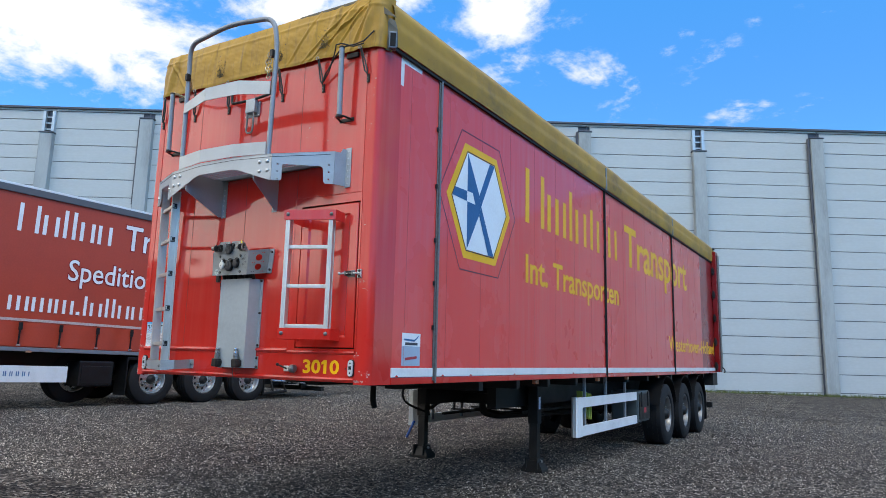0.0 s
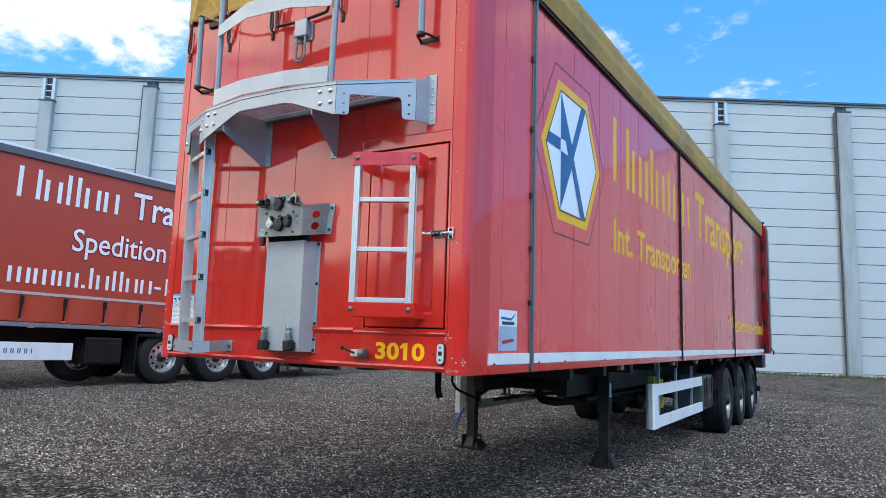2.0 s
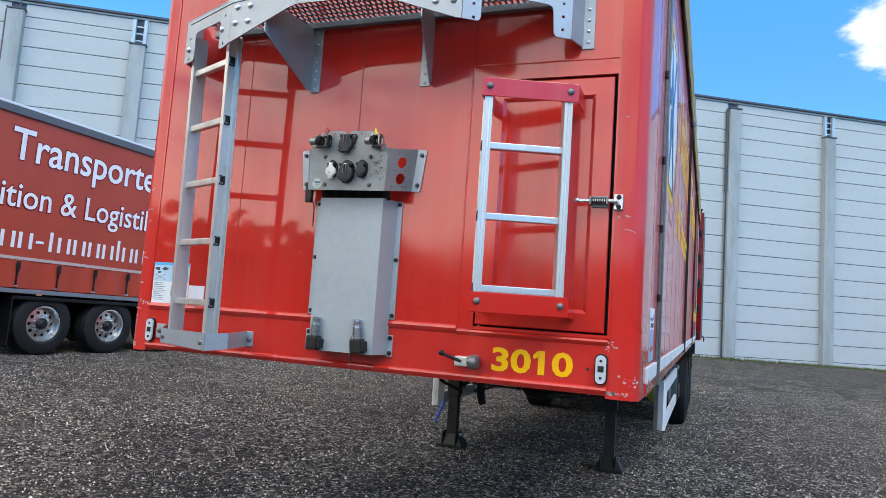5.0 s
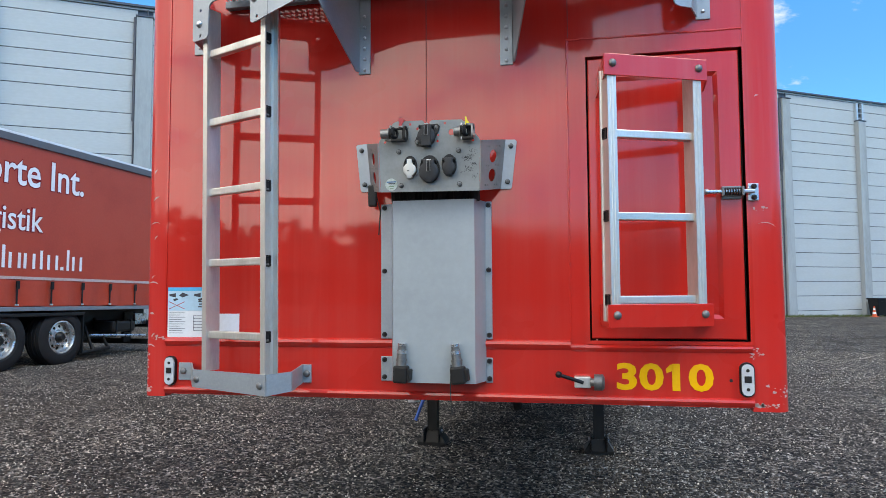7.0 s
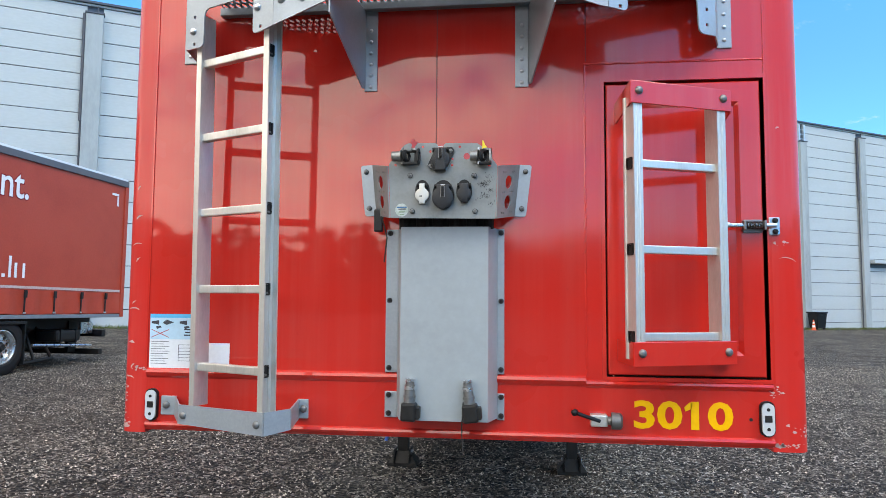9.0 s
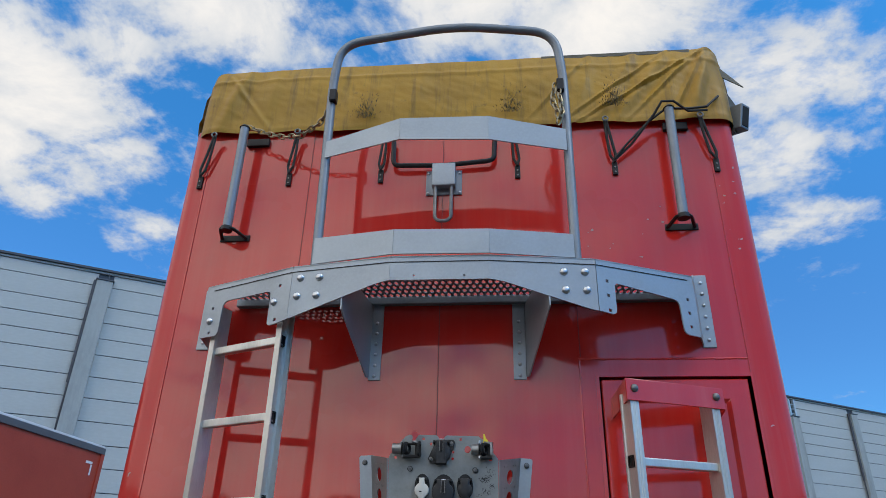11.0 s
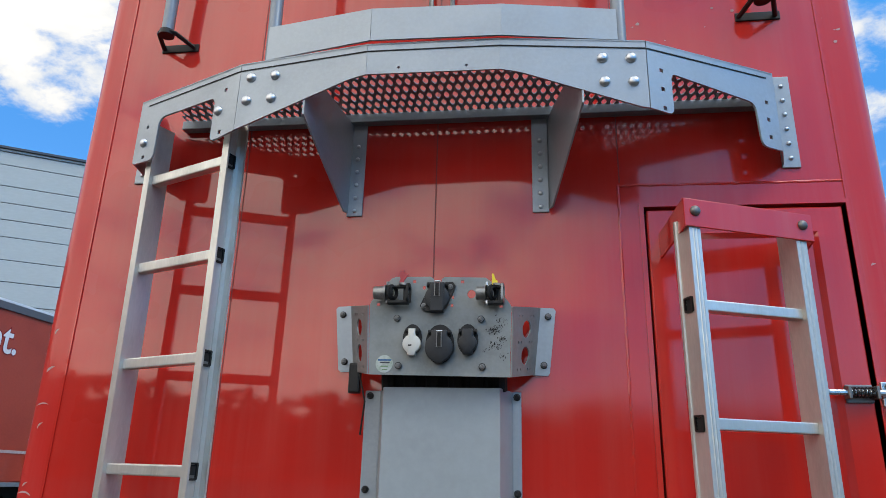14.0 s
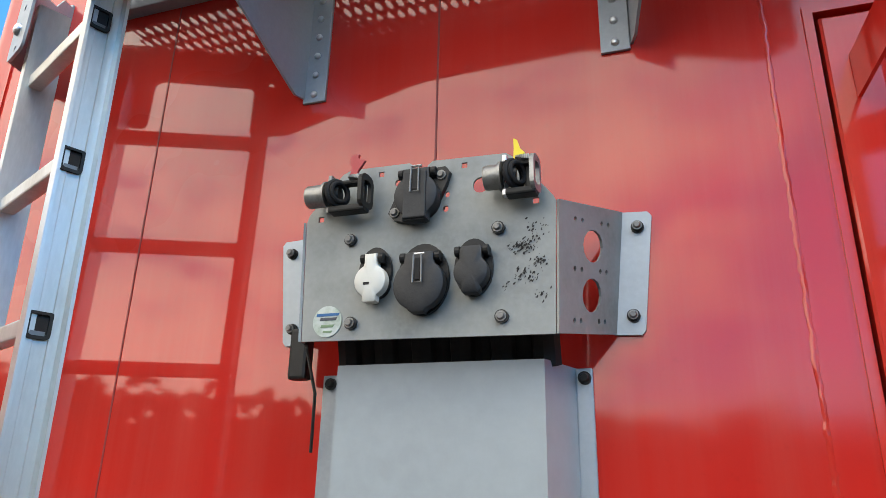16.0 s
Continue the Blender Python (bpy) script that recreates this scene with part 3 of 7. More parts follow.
# front wall with its hatch opening, corner posts
hatch = [(0.572, 1.442), (1.146, 1.442), (1.146, 2.54), (0.572, 2.54)]
wall_outline = [(-1.203, BOT), (1.147, BOT), (1.147, TOP), (-1.203, TOP)]
SEAM, OUT = {1: 1.146, -1: 1.202}, {1: 1.276, -1: 1.312}      # weld seam and outer face on each side
front_wall = part("front_wall", sheet(wall_outline, [hatch], 0.05, lambda u, v, w: Vector((u, 0.05 - w, v))), M_FRONT, trailer, "glossy bright red painted front wall")


def corner_post(sx):
    bm = bmesh.new()
    seam, out = SEAM[sx], OUT[sx]
    mid = out - RC
    prof = [(seam, 0.0)] + [(mid + RC * math.sin(a), RC - RC * math.cos(a)) for a in (math.pi / 2 * i / 10 for i in range(11))] + [(out + K * 0.27 * sx, 0.27), (out - 0.046, 0.27), (out - 0.06, 0.09), (seam, 0.05)]
    lo = [bm.verts.new((sx * x, y, BOT - 0.012)) for x, y in prof]
    hi = [bm.verts.new((sx * x, y, TOP)) for x, y in prof]
    for i in range(len(prof)):
        j = (i + 1) % len(prof)
        bm.faces.new((lo[i], lo[j], hi[j], hi[i]))
    bm.faces.new(lo); bm.faces.new(hi)
    return part("corner_post", bm, M_CORNER, trailer, "rounded red corner post with scraped lower end", smooth=True)


for s in (-1, 1):
    corner_post(s)
    bm = bmesh.new()
    seam = s * (SEAM[s] + 0.004)
    box(bm, seam - 0.004, seam + 0.004, -0.004, 0.01, 1.44, TOP - 0.1)
    part("weld_seam", bm, M_FRONT, front_wall)

# ribs and weld lines of the front wall
def rib(x0, x1, z, h, proud):
    bm = bmesh.new()
    prof = [(0.0, z - h), (-proud * 0.55, z - h * 0.6), (-proud, z), (-proud * 0.75, z + h * 0.5), (0.0, z + h * 0.75)]
    a = [bm.verts.new((x0, y, q)) for y, q in prof]
    b = [bm.verts.new((x1, y, q)) for y, q in prof]
    for i in range(len(prof) - 1):
        bm.faces.new((a[i], a[i + 1], b[i + 1], b[i]))
    bm.faces.new(a); bm.faces.new(b)
    return part("pressed_rib", bm, M_FRONT, front_wall)


rib(-1.20, 0.50, 1.428, 0.022, 0.014)
rib(0.50, 1.15, 1.418, 0.016, 0.010)
rib(-1.20, 1.15, 1.225, 0.018, 0.012)
for x0, x1, z0, z1 in ((0.498, 0.508, 1.44, 2.612), (0.50, 1.15, 2.605, 2.614)):
    bm = bmesh.new()
    rng = random.Random(int(x0 * 1000))
    n = int(max(x1 - x0, z1 - z0) / 0.009)
    rings = []
    for i in range(n + 1):                       # a continuous lumpy ridge
        t, r = i / n, 0.0032 + 0.0018 * rng.random()
        wide = x1 - x0 > 0.1
        cx, cz = (x0 + (x1 - x0) * t, (z0 + z1) / 2) if wide else ((x0 + x1) / 2, z0 + (z1 - z0) * t)
        off = 0.0022 * noise.noise((t * 60, x0, 0)) + rng.gauss(0, 0.0005)
        rings.append([bm.verts.new((cx + (0 if wide else off + r * c), -0.0022 * q, cz + (off + r * c if wide else 0))) for c, q in ((-1.2, -0.3), (-0.7, 0.6), (0, 0.8 + 0.5 * rng.random()), (0.7, 0.6), (1.2, -0.3))])
    for a, b in zip(rings, rings[1:]):
        for k in range(4):
            bm.faces.new((a[k], a[k + 1], b[k + 1], b[k]))
    part("weld_bead", bm, M_FRONT, front_wall, smooth=True)
for x, z0, z1 in ((-0.058, 1.99, 3.76), (-0.690, 2.90, 3.76), (0.508, 2.62, 3.76), (-0.695, 1.44, 2.88)):
    part("panel_seam", solid(x - 0.0018, x + 0.0018, -0.0012, 0.002, z0, z1, 0), M_SEAM, front_wall)


def door_panel():
    """Hatch door with a pressed field."""
    x0, x1, z0, z1 = 0.581, 1.130, 1.452, 2.526
    bm = bmesh.new()
    loops = []
    for inset_l, inset_r, inset_b, inset_t, y in ((0, 0, 0, 0, 0.03), (0, 0, 0, 0, -0.002), (0.004, 0.004, 0.004, 0.004, -0.006), (0.07, 0.075, 0.075, 0.075, -0.006), (0.085, 0.09, 0.09, 0.09, 0.006)):
        loops.append([bm.verts.new(p) for p in ((x0 + inset_l, y, z0 + inset_b), (x1 - inset_r, y, z0 + inset_b), (x1 - inset_r, y, z1 - inset_t), (x0 + inset_l, y, z1 - inset_t))])
    for a, b in zip(loops, loops[1:]):
        for i in range(4):
            bm.faces.new((a[i], a[(i + 1) % 4], b[(i + 1) % 4], b[i]))
    bm.faces.new(loops[-1]); bm.faces.new(loops[0][::-1])
    return part("hatch_door", bm, M_FRONT, trailer, "closed red side-hinged hatch door with pressed panel")


# black sheet across the opening gives the door gap its shade by colour
part("hatch_gap_backing", sheet([(0.565, 1.435), (1.153, 1.435), (1.153, 2.547), (0.565, 2.547)], [], 0.004, lambda u, v, w: Vector((u, 0.047 - w, v))), M_GAP, front_wall, "black backing sheet that darkens the gap round the hatch")
hatch_door = door_panel()
# the mitred outer corner of the hatch frame
part("hatch_frame", sheet([(0.560, 1.430), (1.158, 1.430), (1.158, 2.552), (0.560, 2.552)], [[(0.574, 1.444), (1.144, 1.444), (1.144, 2.538), (0.574, 2.538)]], 0.005, front), M_FRONT, front_wall)

# side walls, roof, floor rail
for s in (-1, 1):
    bm = bmesh.new()
    ys = [0.27, REAR - 1.55]
    out = OUT[s]
    box(bm, min(s * out, s * (out - 0.025)), max(s * out, s * (out - 0.025)), ys[0], ys[1], 1.315, TOP + 0.06)
    part("side_panel", skew(bm), M_SIDE, trailer, "weathered dark red side panel with dull streaks")
    bm = bmesh.new()
    box(bm, min(s * out, s * (out - 0.025)), max(s * out, s * (out - 0.025)), ys[1], REAR, 1.315, TOP + 0.06)
    part("rear_side_panel", skew(bm), M_SIDE_DARK, trailer, "darker red rear side panel")
    xo, xi = s * (out + 0.01), s * (out - 0.056)
    bm = bmesh.new()
    box(bm, min(xo, xi), max(xo, xi), 0.262, REAR, 1.245, 1.313, 0.004)
    rail = part("floor_rail", skew(bm), M_WHITE, trailer, "white floor rail with chipped paint")
    bm = bmesh.new()
    box(bm, min(s * (out + 0.006), xi), max(s * (out + 0.006), xi), 0.262, REAR, 1.190, 1.244, 0.006)
    part("lower_rail", skew(bm), M_FRONT, trailer, "red lower side rail")
    # fine vertical joints of the side planks
    for i, y in enumerate((0.42, 1.02, 1.62, 2.22, 2.82, 3.42, 4.02, 4.62, 5.42, 6.02, 6.62, 7.22, 7.82, 8.42, 9.22, 9.82, 10.42, 11.02)):
        bm = bmesh.new()
        box(bm, s * (out + 0.0003) - 0.0008, s * (out + 0.0003) + 0.0008, y - 0.0014, y + 0.0014, 1.32, TOP)
        part("panel_seam", skew(bm), M_SIDE_SEAM, trailer)
part("floor", skew(solid(-1.25, 1.25, 0.05, REAR, 1.215, 1.30, 0)), M_CHASSIS, trailer)
part("rear_wall", skew(solid(-1.26, 1.26, REAR - 0.04, REAR, 1.30, TOP, 0)), M_SIDE_DARK, trailer)

# folded-back rear door edge and hinges
bm = bmesh.new()
box(bm, 1.285, 1.385, REAR - 0.22, REAR + 0.05, 1.22, 4.02, 0.006)
rear_door = part("rear_door_edge", skew(bm), M_SIDE_DARK, trailer, "dark red rear door edge")
bm = bmesh.new()
box(bm, 1.387, 1.412, REAR - 0.10, REAR + 0.05, 1.25, 3.95, 0.004)
part("door_trim", skew(bm), M_DULL, rear_door, "dull metal door trim")
for z in (1.35, 1.9, 2.45, 3.0, 3.55):
    bm = bmesh.new()
    rod(bm, (1.315, REAR - 0.24, z - 0.09), (1.315, REAR - 0.24, z + 0.09), 0.022)
    box(bm, 1.29, 1.35, REAR - 0.28, REAR - 0.16, z - 0.05, z + 0.05, 0.004)
    part("hinge", skew(bm), M_CHASSIS, rear_door)
bm = bmesh.new()
sweep(bm, rounded([(1.33, REAR - 0.1, 1.42), (1.40, REAR - 0.05, 1.34), (1.46, REAR, 1.26), (1.44, REAR + 0.04, 1.20)], 0.05), 0.012)
part("door_hook", skew(bm), M_CHASSIS, rear_door)
bm = bmesh.new()
rod(bm, (1.31, REAR - 0.12, 3.95), (1.31, REAR - 0.12, 4.10), 0.02)
box(bm, 1.25, 1.35, REAR - 0.16, REAR - 0.06, 4.08, 4.11, 0.004)
part("door_top_pin", skew(bm), M_CHASSIS, rear_door)

# straps down the side
def side_strap(y, tone):
    bm = bmesh.new()
    z0, z1 = 1.215, TOP - 0.02
    box(bm, 1.276, 1.288, y - 0.028, y + 0.028, z0, z1, 0.003)
    box(bm, 1.287, 1.300, y - 0.012, y + 0.012, z0 - 0.02, z1, 0.003)
    st = part("strap_rail", skew(bm), tone, trailer, "dark metal strap rail down the side wall")
    for z in (1.62, 1.98, 2.34, 2.80, 3.30):
        bm = bmesh.new()
        rod(bm, (1.284, y - 0.038, z), (1.284, y - 0.038, z + 0.035), 0.011, sides=8)
        part("rail_bolt", skew(bm), M_BLACK, st)
    return st


side_strap(0.85, M_DULL)
side_strap(5.17, M_CHASSIS)
side_strap(9.04, M_CHASSIS)

# tarpaulin: front flap, side flap, roof
def tarpaulin():
    rng = random.Random(11)

    def grid(nu, nv, f, name, label):
        bm = bmesh.new()
        g = [[bm.verts.new(f(i / nu, j / nv)) for i in range(nu + 1)] for j in range(nv + 1)]
        for a, b in zip(g, g[1:]):
            for i in range(nu):
                bm.faces.new((a[i], a[i + 1], b[i + 1], b[i]))
        return part(name, bm, M_TARP, tarp, label, smooth=True)

    def front_flap(u, v):
        ang = (u - 0.5) * 2
        x = 1.30 * ang
        y = -0.03
        if abs(x) > 1.205:                      # wraps the rounded corners
            a = min(1.0, (abs(x) - 1.205) / 0.06) * 1.35
            x, y = math.copysign(1.205 + 0.085 * math.sin(a), x), -0.03 + 0.085 * (1 - math.cos(a)) + 0.08 * max(0.0, (abs(x) - 1.265) / 0.035)
        if x < 0:
            x *= 1.004
        sag = sum(math.exp(-((1.3 * ang - q) / 0.10) ** 2) for q in (-1.17, -0.76, -0.33, 0.26, 0.69, 1.11))
        bottom = 3.728 + 0.034 * (1 - u) + 0.008 * sag + 0.006 * noise.noise((u * 12, 3, 1))
        z = bottom + (4.178 - bottom) * v
        w = noise.noise((u * 5, v * 0.8 + u * 3, 0.3)) * 0.012 + 0.004 * noise.noise((u * 22, v * 5, 2.2)) + 0.0025 * noise.noise((u * 60 + v * 9, v * 12, 5.1))
        for q, lean, amp, thin in ((-1.13, 0.10, 0.016, 0.035), (-0.93, 0.04, 0.005, 0.025), (-0.62, 0.12, 0.004, 0.025), (-0.20, 0.10, 0.004, 0.03), (0.10, 0.14, 0.004, 0.025), (0.60, 0.12, 0.005, 0.025), (0.74, 0.22, 0.009, 0.028), (0.86, 0.30, 0.011, 0.03), (1.02, 0.10, 0.007, 0.03), (1.14, 0.12, 0.020, 0.03), (0.70, 0.55, 0.008, 0.012), (0.82, 0.66, 0.010, 0.013), (0.95, 0.42, 0.009, 0.012), (1.08, 0.22, 0.011, 0.012), (-1.02, -0.3, 0.007, 0.013), (0.45, 0.35, 0.005, 0.012)):
            d = 1.3 * ang - q - lean * (v - 0.4)
            w += amp * (math.exp(-(d / thin) ** 2) - 0.6 * math.exp(-((d - 2 * thin) / (1.3 * thin)) ** 2))
        w += 0.007 * math.exp(-((v - 0.80) / 0.025) ** 2) + 0.006 * math.exp(-((v - 0.05) / 0.03) ** 2)
        y -= w * (0.35 + math.sin(math.pi * min(1, v)) * 0.8) - 0.035 * v ** 4
        z += 0.012 * noise.noise((u * 6, 1, 7)) * v
        return (x, y, z)

    tarp = part("tarpaulin", skew(sheet([(-1.20, 0.03), (1.20, 0.03), (1.20, REAR), (-1.20, REAR)], [], 0.02, lambda u, v, w: Vector((u, v, 4.15 + w)))), M_TARP, trailer, "dirty ochre yellow tarpaulin roof cover with crumpled front flap")
    grid(420, 48, front_flap, "front_flap", "crumpled ochre front flap with grime spots")
    for s in (-1, 1):
        def side_flap(u, v, s=s):
            y = 0.10 + (REAR - 0.06) * u
            z = (TOP - 0.015) + 0.42 * v
            bulge = 0.02 + 0.018 * math.sin(v * math.pi) + (0.012 if v < 0.42 else 0.0)
            x = OUT[s] + bulge - 0.08 * max(0, v - 0.75) / 0.25 + 0.006 * noise.noise((y * 1.7, z * 5, s))
            z += 0.008 * noise.noise((y * 0.8, 5, s))
            return (s * x + K * y, y, z + KZ * y)
        grid(220, 14, side_flap, "side_flap", "smooth ochre side flap with a welded hem")
    for y in (5.17, 9.04):                       # joints of the roof rail
        bm = bmesh.new()
        box(bm, 1.300, 1.325, y - 0.022, y + 0.022, TOP - 0.03, TOP + 0.29, 0.004)
        part("joint_band", skew(bm), M_TUBE, tarp, "grey band over the tarpaulin joint")
    bm = bmesh.new()
    box(bm, 1.28, 1.30, 0.15, REAR - 0.1, TOP - 0.045, TOP - 0.018, 0.003)
    part("hem_rail", skew(bm), M_GAP, tarp, "dark hem rail under the tarpaulin")
    part("front_batten", skew(solid(0.42, 1.14, 0.000, 0.022, 4.158, 4.181, 0.003)), M_LINING, tarp, "dark batten along the tarpaulin's front edge")
    # corner ferrule and torn ear
    turn = Matrix.Translation((1.330, 0.065, 3.795)) @ Matrix.Rotation(radians(38), 4, "Z") @ Matrix.Rotation(radians(14), 4, "X")
    bm = box(bmesh.new(), -0.030, 0.030, -0.035, 0.10, -0.062, 0.062, 0.006)
    bm.transform(turn)
    end = part("roof_tube_end", bm, M_TUBE, tarp, "grey square roof tube end")
    bm = box(bmesh.new(), -0.021, 0.021, -0.038, -0.030, -0.050, 0.050, 0.003)
    bm.transform(turn)
    part("tube_mouth", bm, M_GAP, end)
    lining = [(1.235, 4.02), (1.315, 3.985), (1.345, 3.90), (1.345, 3.76), (1.30, 3.715), (1.262, 3.73), (1.245, 3.80)]
    bm = shape_bm(lining, 0.004, lambda u, v, w: Vector((u, 0.02 + w + 0.9 * (u - 1.235) + 0.02 * math.sin(v * 40), v)))
    part("corner_lining", bm, M_LINING, tarp, "grey tarpaulin lining folded at the corner")
    bm = shape_bm([(1.23, 4.03), (1.375, 3.965), (1.325, 4.015), (1.25, 4.085)], 0.006, lambda u, v, w: Vector((u, 0.0 + w + 0.25 * (u - 1.2), v)))
    part("torn_corner", bm, M_LINING, tarp, "torn stiff tarpaulin corner")
    for u, z in ((0.33, 3.86), (0.60, 3.86), (0.785, 3.87)):    # burnt-looking grime tufts
        bm = bmesh.new()
        for _ in range(360):
            d, q = rng.gauss(0, 0.024), z - 0.064 + abs(rng.gauss(0, 0.058))
            x, h, w_ = (u - 0.5) * 2.6 + d, rng.uniform(0.004, 0.022), rng.uniform(0.0008, 0.0030)
            bm.faces.new([bm.verts.new((x + e + t * d * 0.12, -0.056 - 0.01 * rng.random(), q + t * h)) for e, t in ((0, 0), (w_, 0), (w_ * 0.5, 1))])
        tagged(part("grime_patch", bm, M_TARP_GRIME, tarp), kind="stuff")
    return tarp


tarp = tarpaulin()

# ties from the tarpaulin's eyelets
for x, lean in ((-1.226, 0.05), (-0.790, 0.03), (-0.350, 0.02), (0.285, -0.02), (0.722, -0.03), (1.165, -0.05)):
    bm = bmesh.new()
    top = Vector((x + lean, -0.05, 3.735))
    for d in (-0.009, 0.009):
        sweep(bm, [top + Vector((d * 0.4, 0, 0)), (x + lean * 0.6 + d, -0.035, 3.64), (x + lean * 0.2 + d * 1.4, -0.025, 3.555), (x, -0.02, 3.525)], 0.0065, 6)
    tie = part("elastic_tie", bm, M_ROPE, trailer, "black elastic tie holding down the tarpaulin")
    part("tie_clip", solid(x - 0.012, x + 0.012, -0.012, 0, 3.462, 3.53, 0.003), M_CHASSIS, tie)
    for z in (3.475, 3.50):
        part("clip_rivet", rod(bmesh.new(), (x, -0.016, z), (x, -0.010, z), 0.004, sides=8), M_DULL, tie)
    bm = bmesh.new()
    sweep(bm, [top + Vector((0.012 * math.cos(a), -0.012, 0.012 * math.sin(a))) for a in (2 * math.pi * i / 12 for i in range(12))], 0.004, 6, True)
    part("eyelet", bm, M_DULL, tie)
bm = bmesh.new()
sweep(bm, [(0.722, -0.03, 3.535), (0.78, -0.05, 3.60), (0.88, -0.07, 3.70), (0.96, -0.09, 3.755), (1.07, -0.07, 3.765), (1.15, -0.06, 3.78), (1.22, -0.03, 3.86)], 0.006, 6)
sweep(bm, [(0.728, -0.028, 3.535), (0.80, -0.045, 3.60), (0.90, -0.10, 3.715), (0.935, -0.13, 3.765), (0.985, -0.13, 3.765), (1.06, -0.075, 3.748), (1.15, -0.06, 3.760)], 0.006, 6)
part("elastic_tie", bm, M_ROPE, trailer, "black cord slung over the tarpaulin bracket")

# upright tubes on feet beside the top
for x, top in ((-1.012, 3.735), (0.965, 3.745)):
    bm = bmesh.new()
    rod(bm, (x, -0.085, 3.20), (x + 0.005, -0.10, top), 0.021, sides=16)
    tube = part("cover_tube", bm, M_TUBE, trailer, "grey upright tube fixed to the front wall", smooth=True)
    part("tube_cap", rod(bmesh.new(), (x + 0.005, -0.10, top), (x + 0.005, -0.10, top + 0.012), 0.026, 0.018, sides=16), M_BLACK, tube)
    bm = bmesh.new()
    sweep(bm, rounded([(x - 0.050, -0.008, 3.188), (x - 0.026, -0.10, 3.197), (x + 0.026, -0.10, 3.197), (x + 0.062, -0.008, 3.188)], 0.03), 0.008, 8)
    rod(bm, (x, -0.086, 3.186), (x, -0.086, 3.205), 0.026, sides=16)
    part("tube_foot", bm, M_BLACK, tube, "black foot bracket")
    part("foot_plate", solid(x - 0.06, x + 0.078, -0.006, 0, 3.175, 3.205, 0.002), M_CHASSIS, tube)
    part("top_plate", solid(x - 0.01, x + 0.10, -0.02, 0, 3.69, 3.73, 0.003), M_CHASSIS, tube)


# ---- step platform above the front ----
def bolt_mesh(r=0.011, h=0.008, dome=False):
    bm = bmesh.new()
    if dome:                                     # round coach-bolt head
        rings = [[bm.verts.new((r * 1.2 * c * math.cos(a), -h * q, r * 1.2 * c * math.sin(a))) for a in (2 * math.pi * i / 14 for i in range(14))] for c, q in ((1, 0), (1, 0.2), (0.9, 0.55), (0.66, 0.85), (0.32, 1.0))]
        for a, b in zip(rings, rings[1:]):
            for i in range(14):
                bm.faces.new((a[i], a[(i + 1) % 14], b[(i + 1) % 14], b[i]))
        bm.faces.new(rings[-1])
        for f in bm.faces:
            f.smooth = True
    else:
        rod(bm, (0, 0, 0), (0, -h * 0.4, 0), r * 1.25, sides=12)
        rod(bm, (0, -h * 0.4, 0), (0, -h, 0), r, r * 0.7, sides=12)
    me = bpy.data.meshes.new("bolt")
    bmesh.ops.recalc_face_normals(bm, faces=bm.faces)
    bm.to_mesh(me); bm.free()
    return me


DOME, SMALL, DARKBOLT = bolt_mesh(0.0125, 0.011, True), bolt_mesh(0.006, 0.006, True), bolt_mesh(0.008, 0.012)
DULLDOME = bolt_mesh(0.012, 0.011, True)
DULLDOME.materials.append(M_DULL)
DULLBOLT = bolt_mesh(0.006, 0.007)
DULLBOLT.materials.append(M_DULL)
DOME.materials.append(M_STEEL); SMALL.materials.append(M_STEEL); DARKBOLT.materials.append(M_CHASSIS)


def bolt(me, p, parent, rz=0.0):
    return part("bolt", me, None, parent, at=pose(*p, 0, 0, rz))


P = [(-1.010, -0.140), (-0.592, -0.326), (-0.206, -0.376), (0.160, -0.366), (0.549, -0.338), (0.952, -0.096)]
FT = [2.888, 2.886, 2.896, 2.900, 2.886, 2.916]


def seg(i):
    (x0, y0), (x1, y1) = P[i], P[i + 1]
    return math.hypot(x1 - x0, y1 - y0)


def square(cx, cy, r=0.006):
    return [(cx - r, cy - r), (cx + r, cy - r), (cx + r, cy + r), (cx - r, cy + r)]


def filleted(pts, steps=4):
    """Rounds those corners of a closed outline that carry a radius."""
    out, n = [], len(pts)
    for i, p in enumerate(pts):
        b = Vector(p[:2])
        if len(p) < 3:
            out.append(tuple(b))
            continue
        a, c = Vector(pts[i - 1][:2]), Vector(pts[(i + 1) % n][:2])
        q = min(p[2], (a - b).length * 0.45, (c - b).length * 0.45)
        p0, p1 = b + (a - b).normalized() * q, b + (c - b).normalized() * q
        for k in range(steps + 1):
            t = k / steps
            out.append(tuple(p0 * (1 - t) ** 2 + b * 2 * t * (1 - t) + p1 * t * t))
    return out


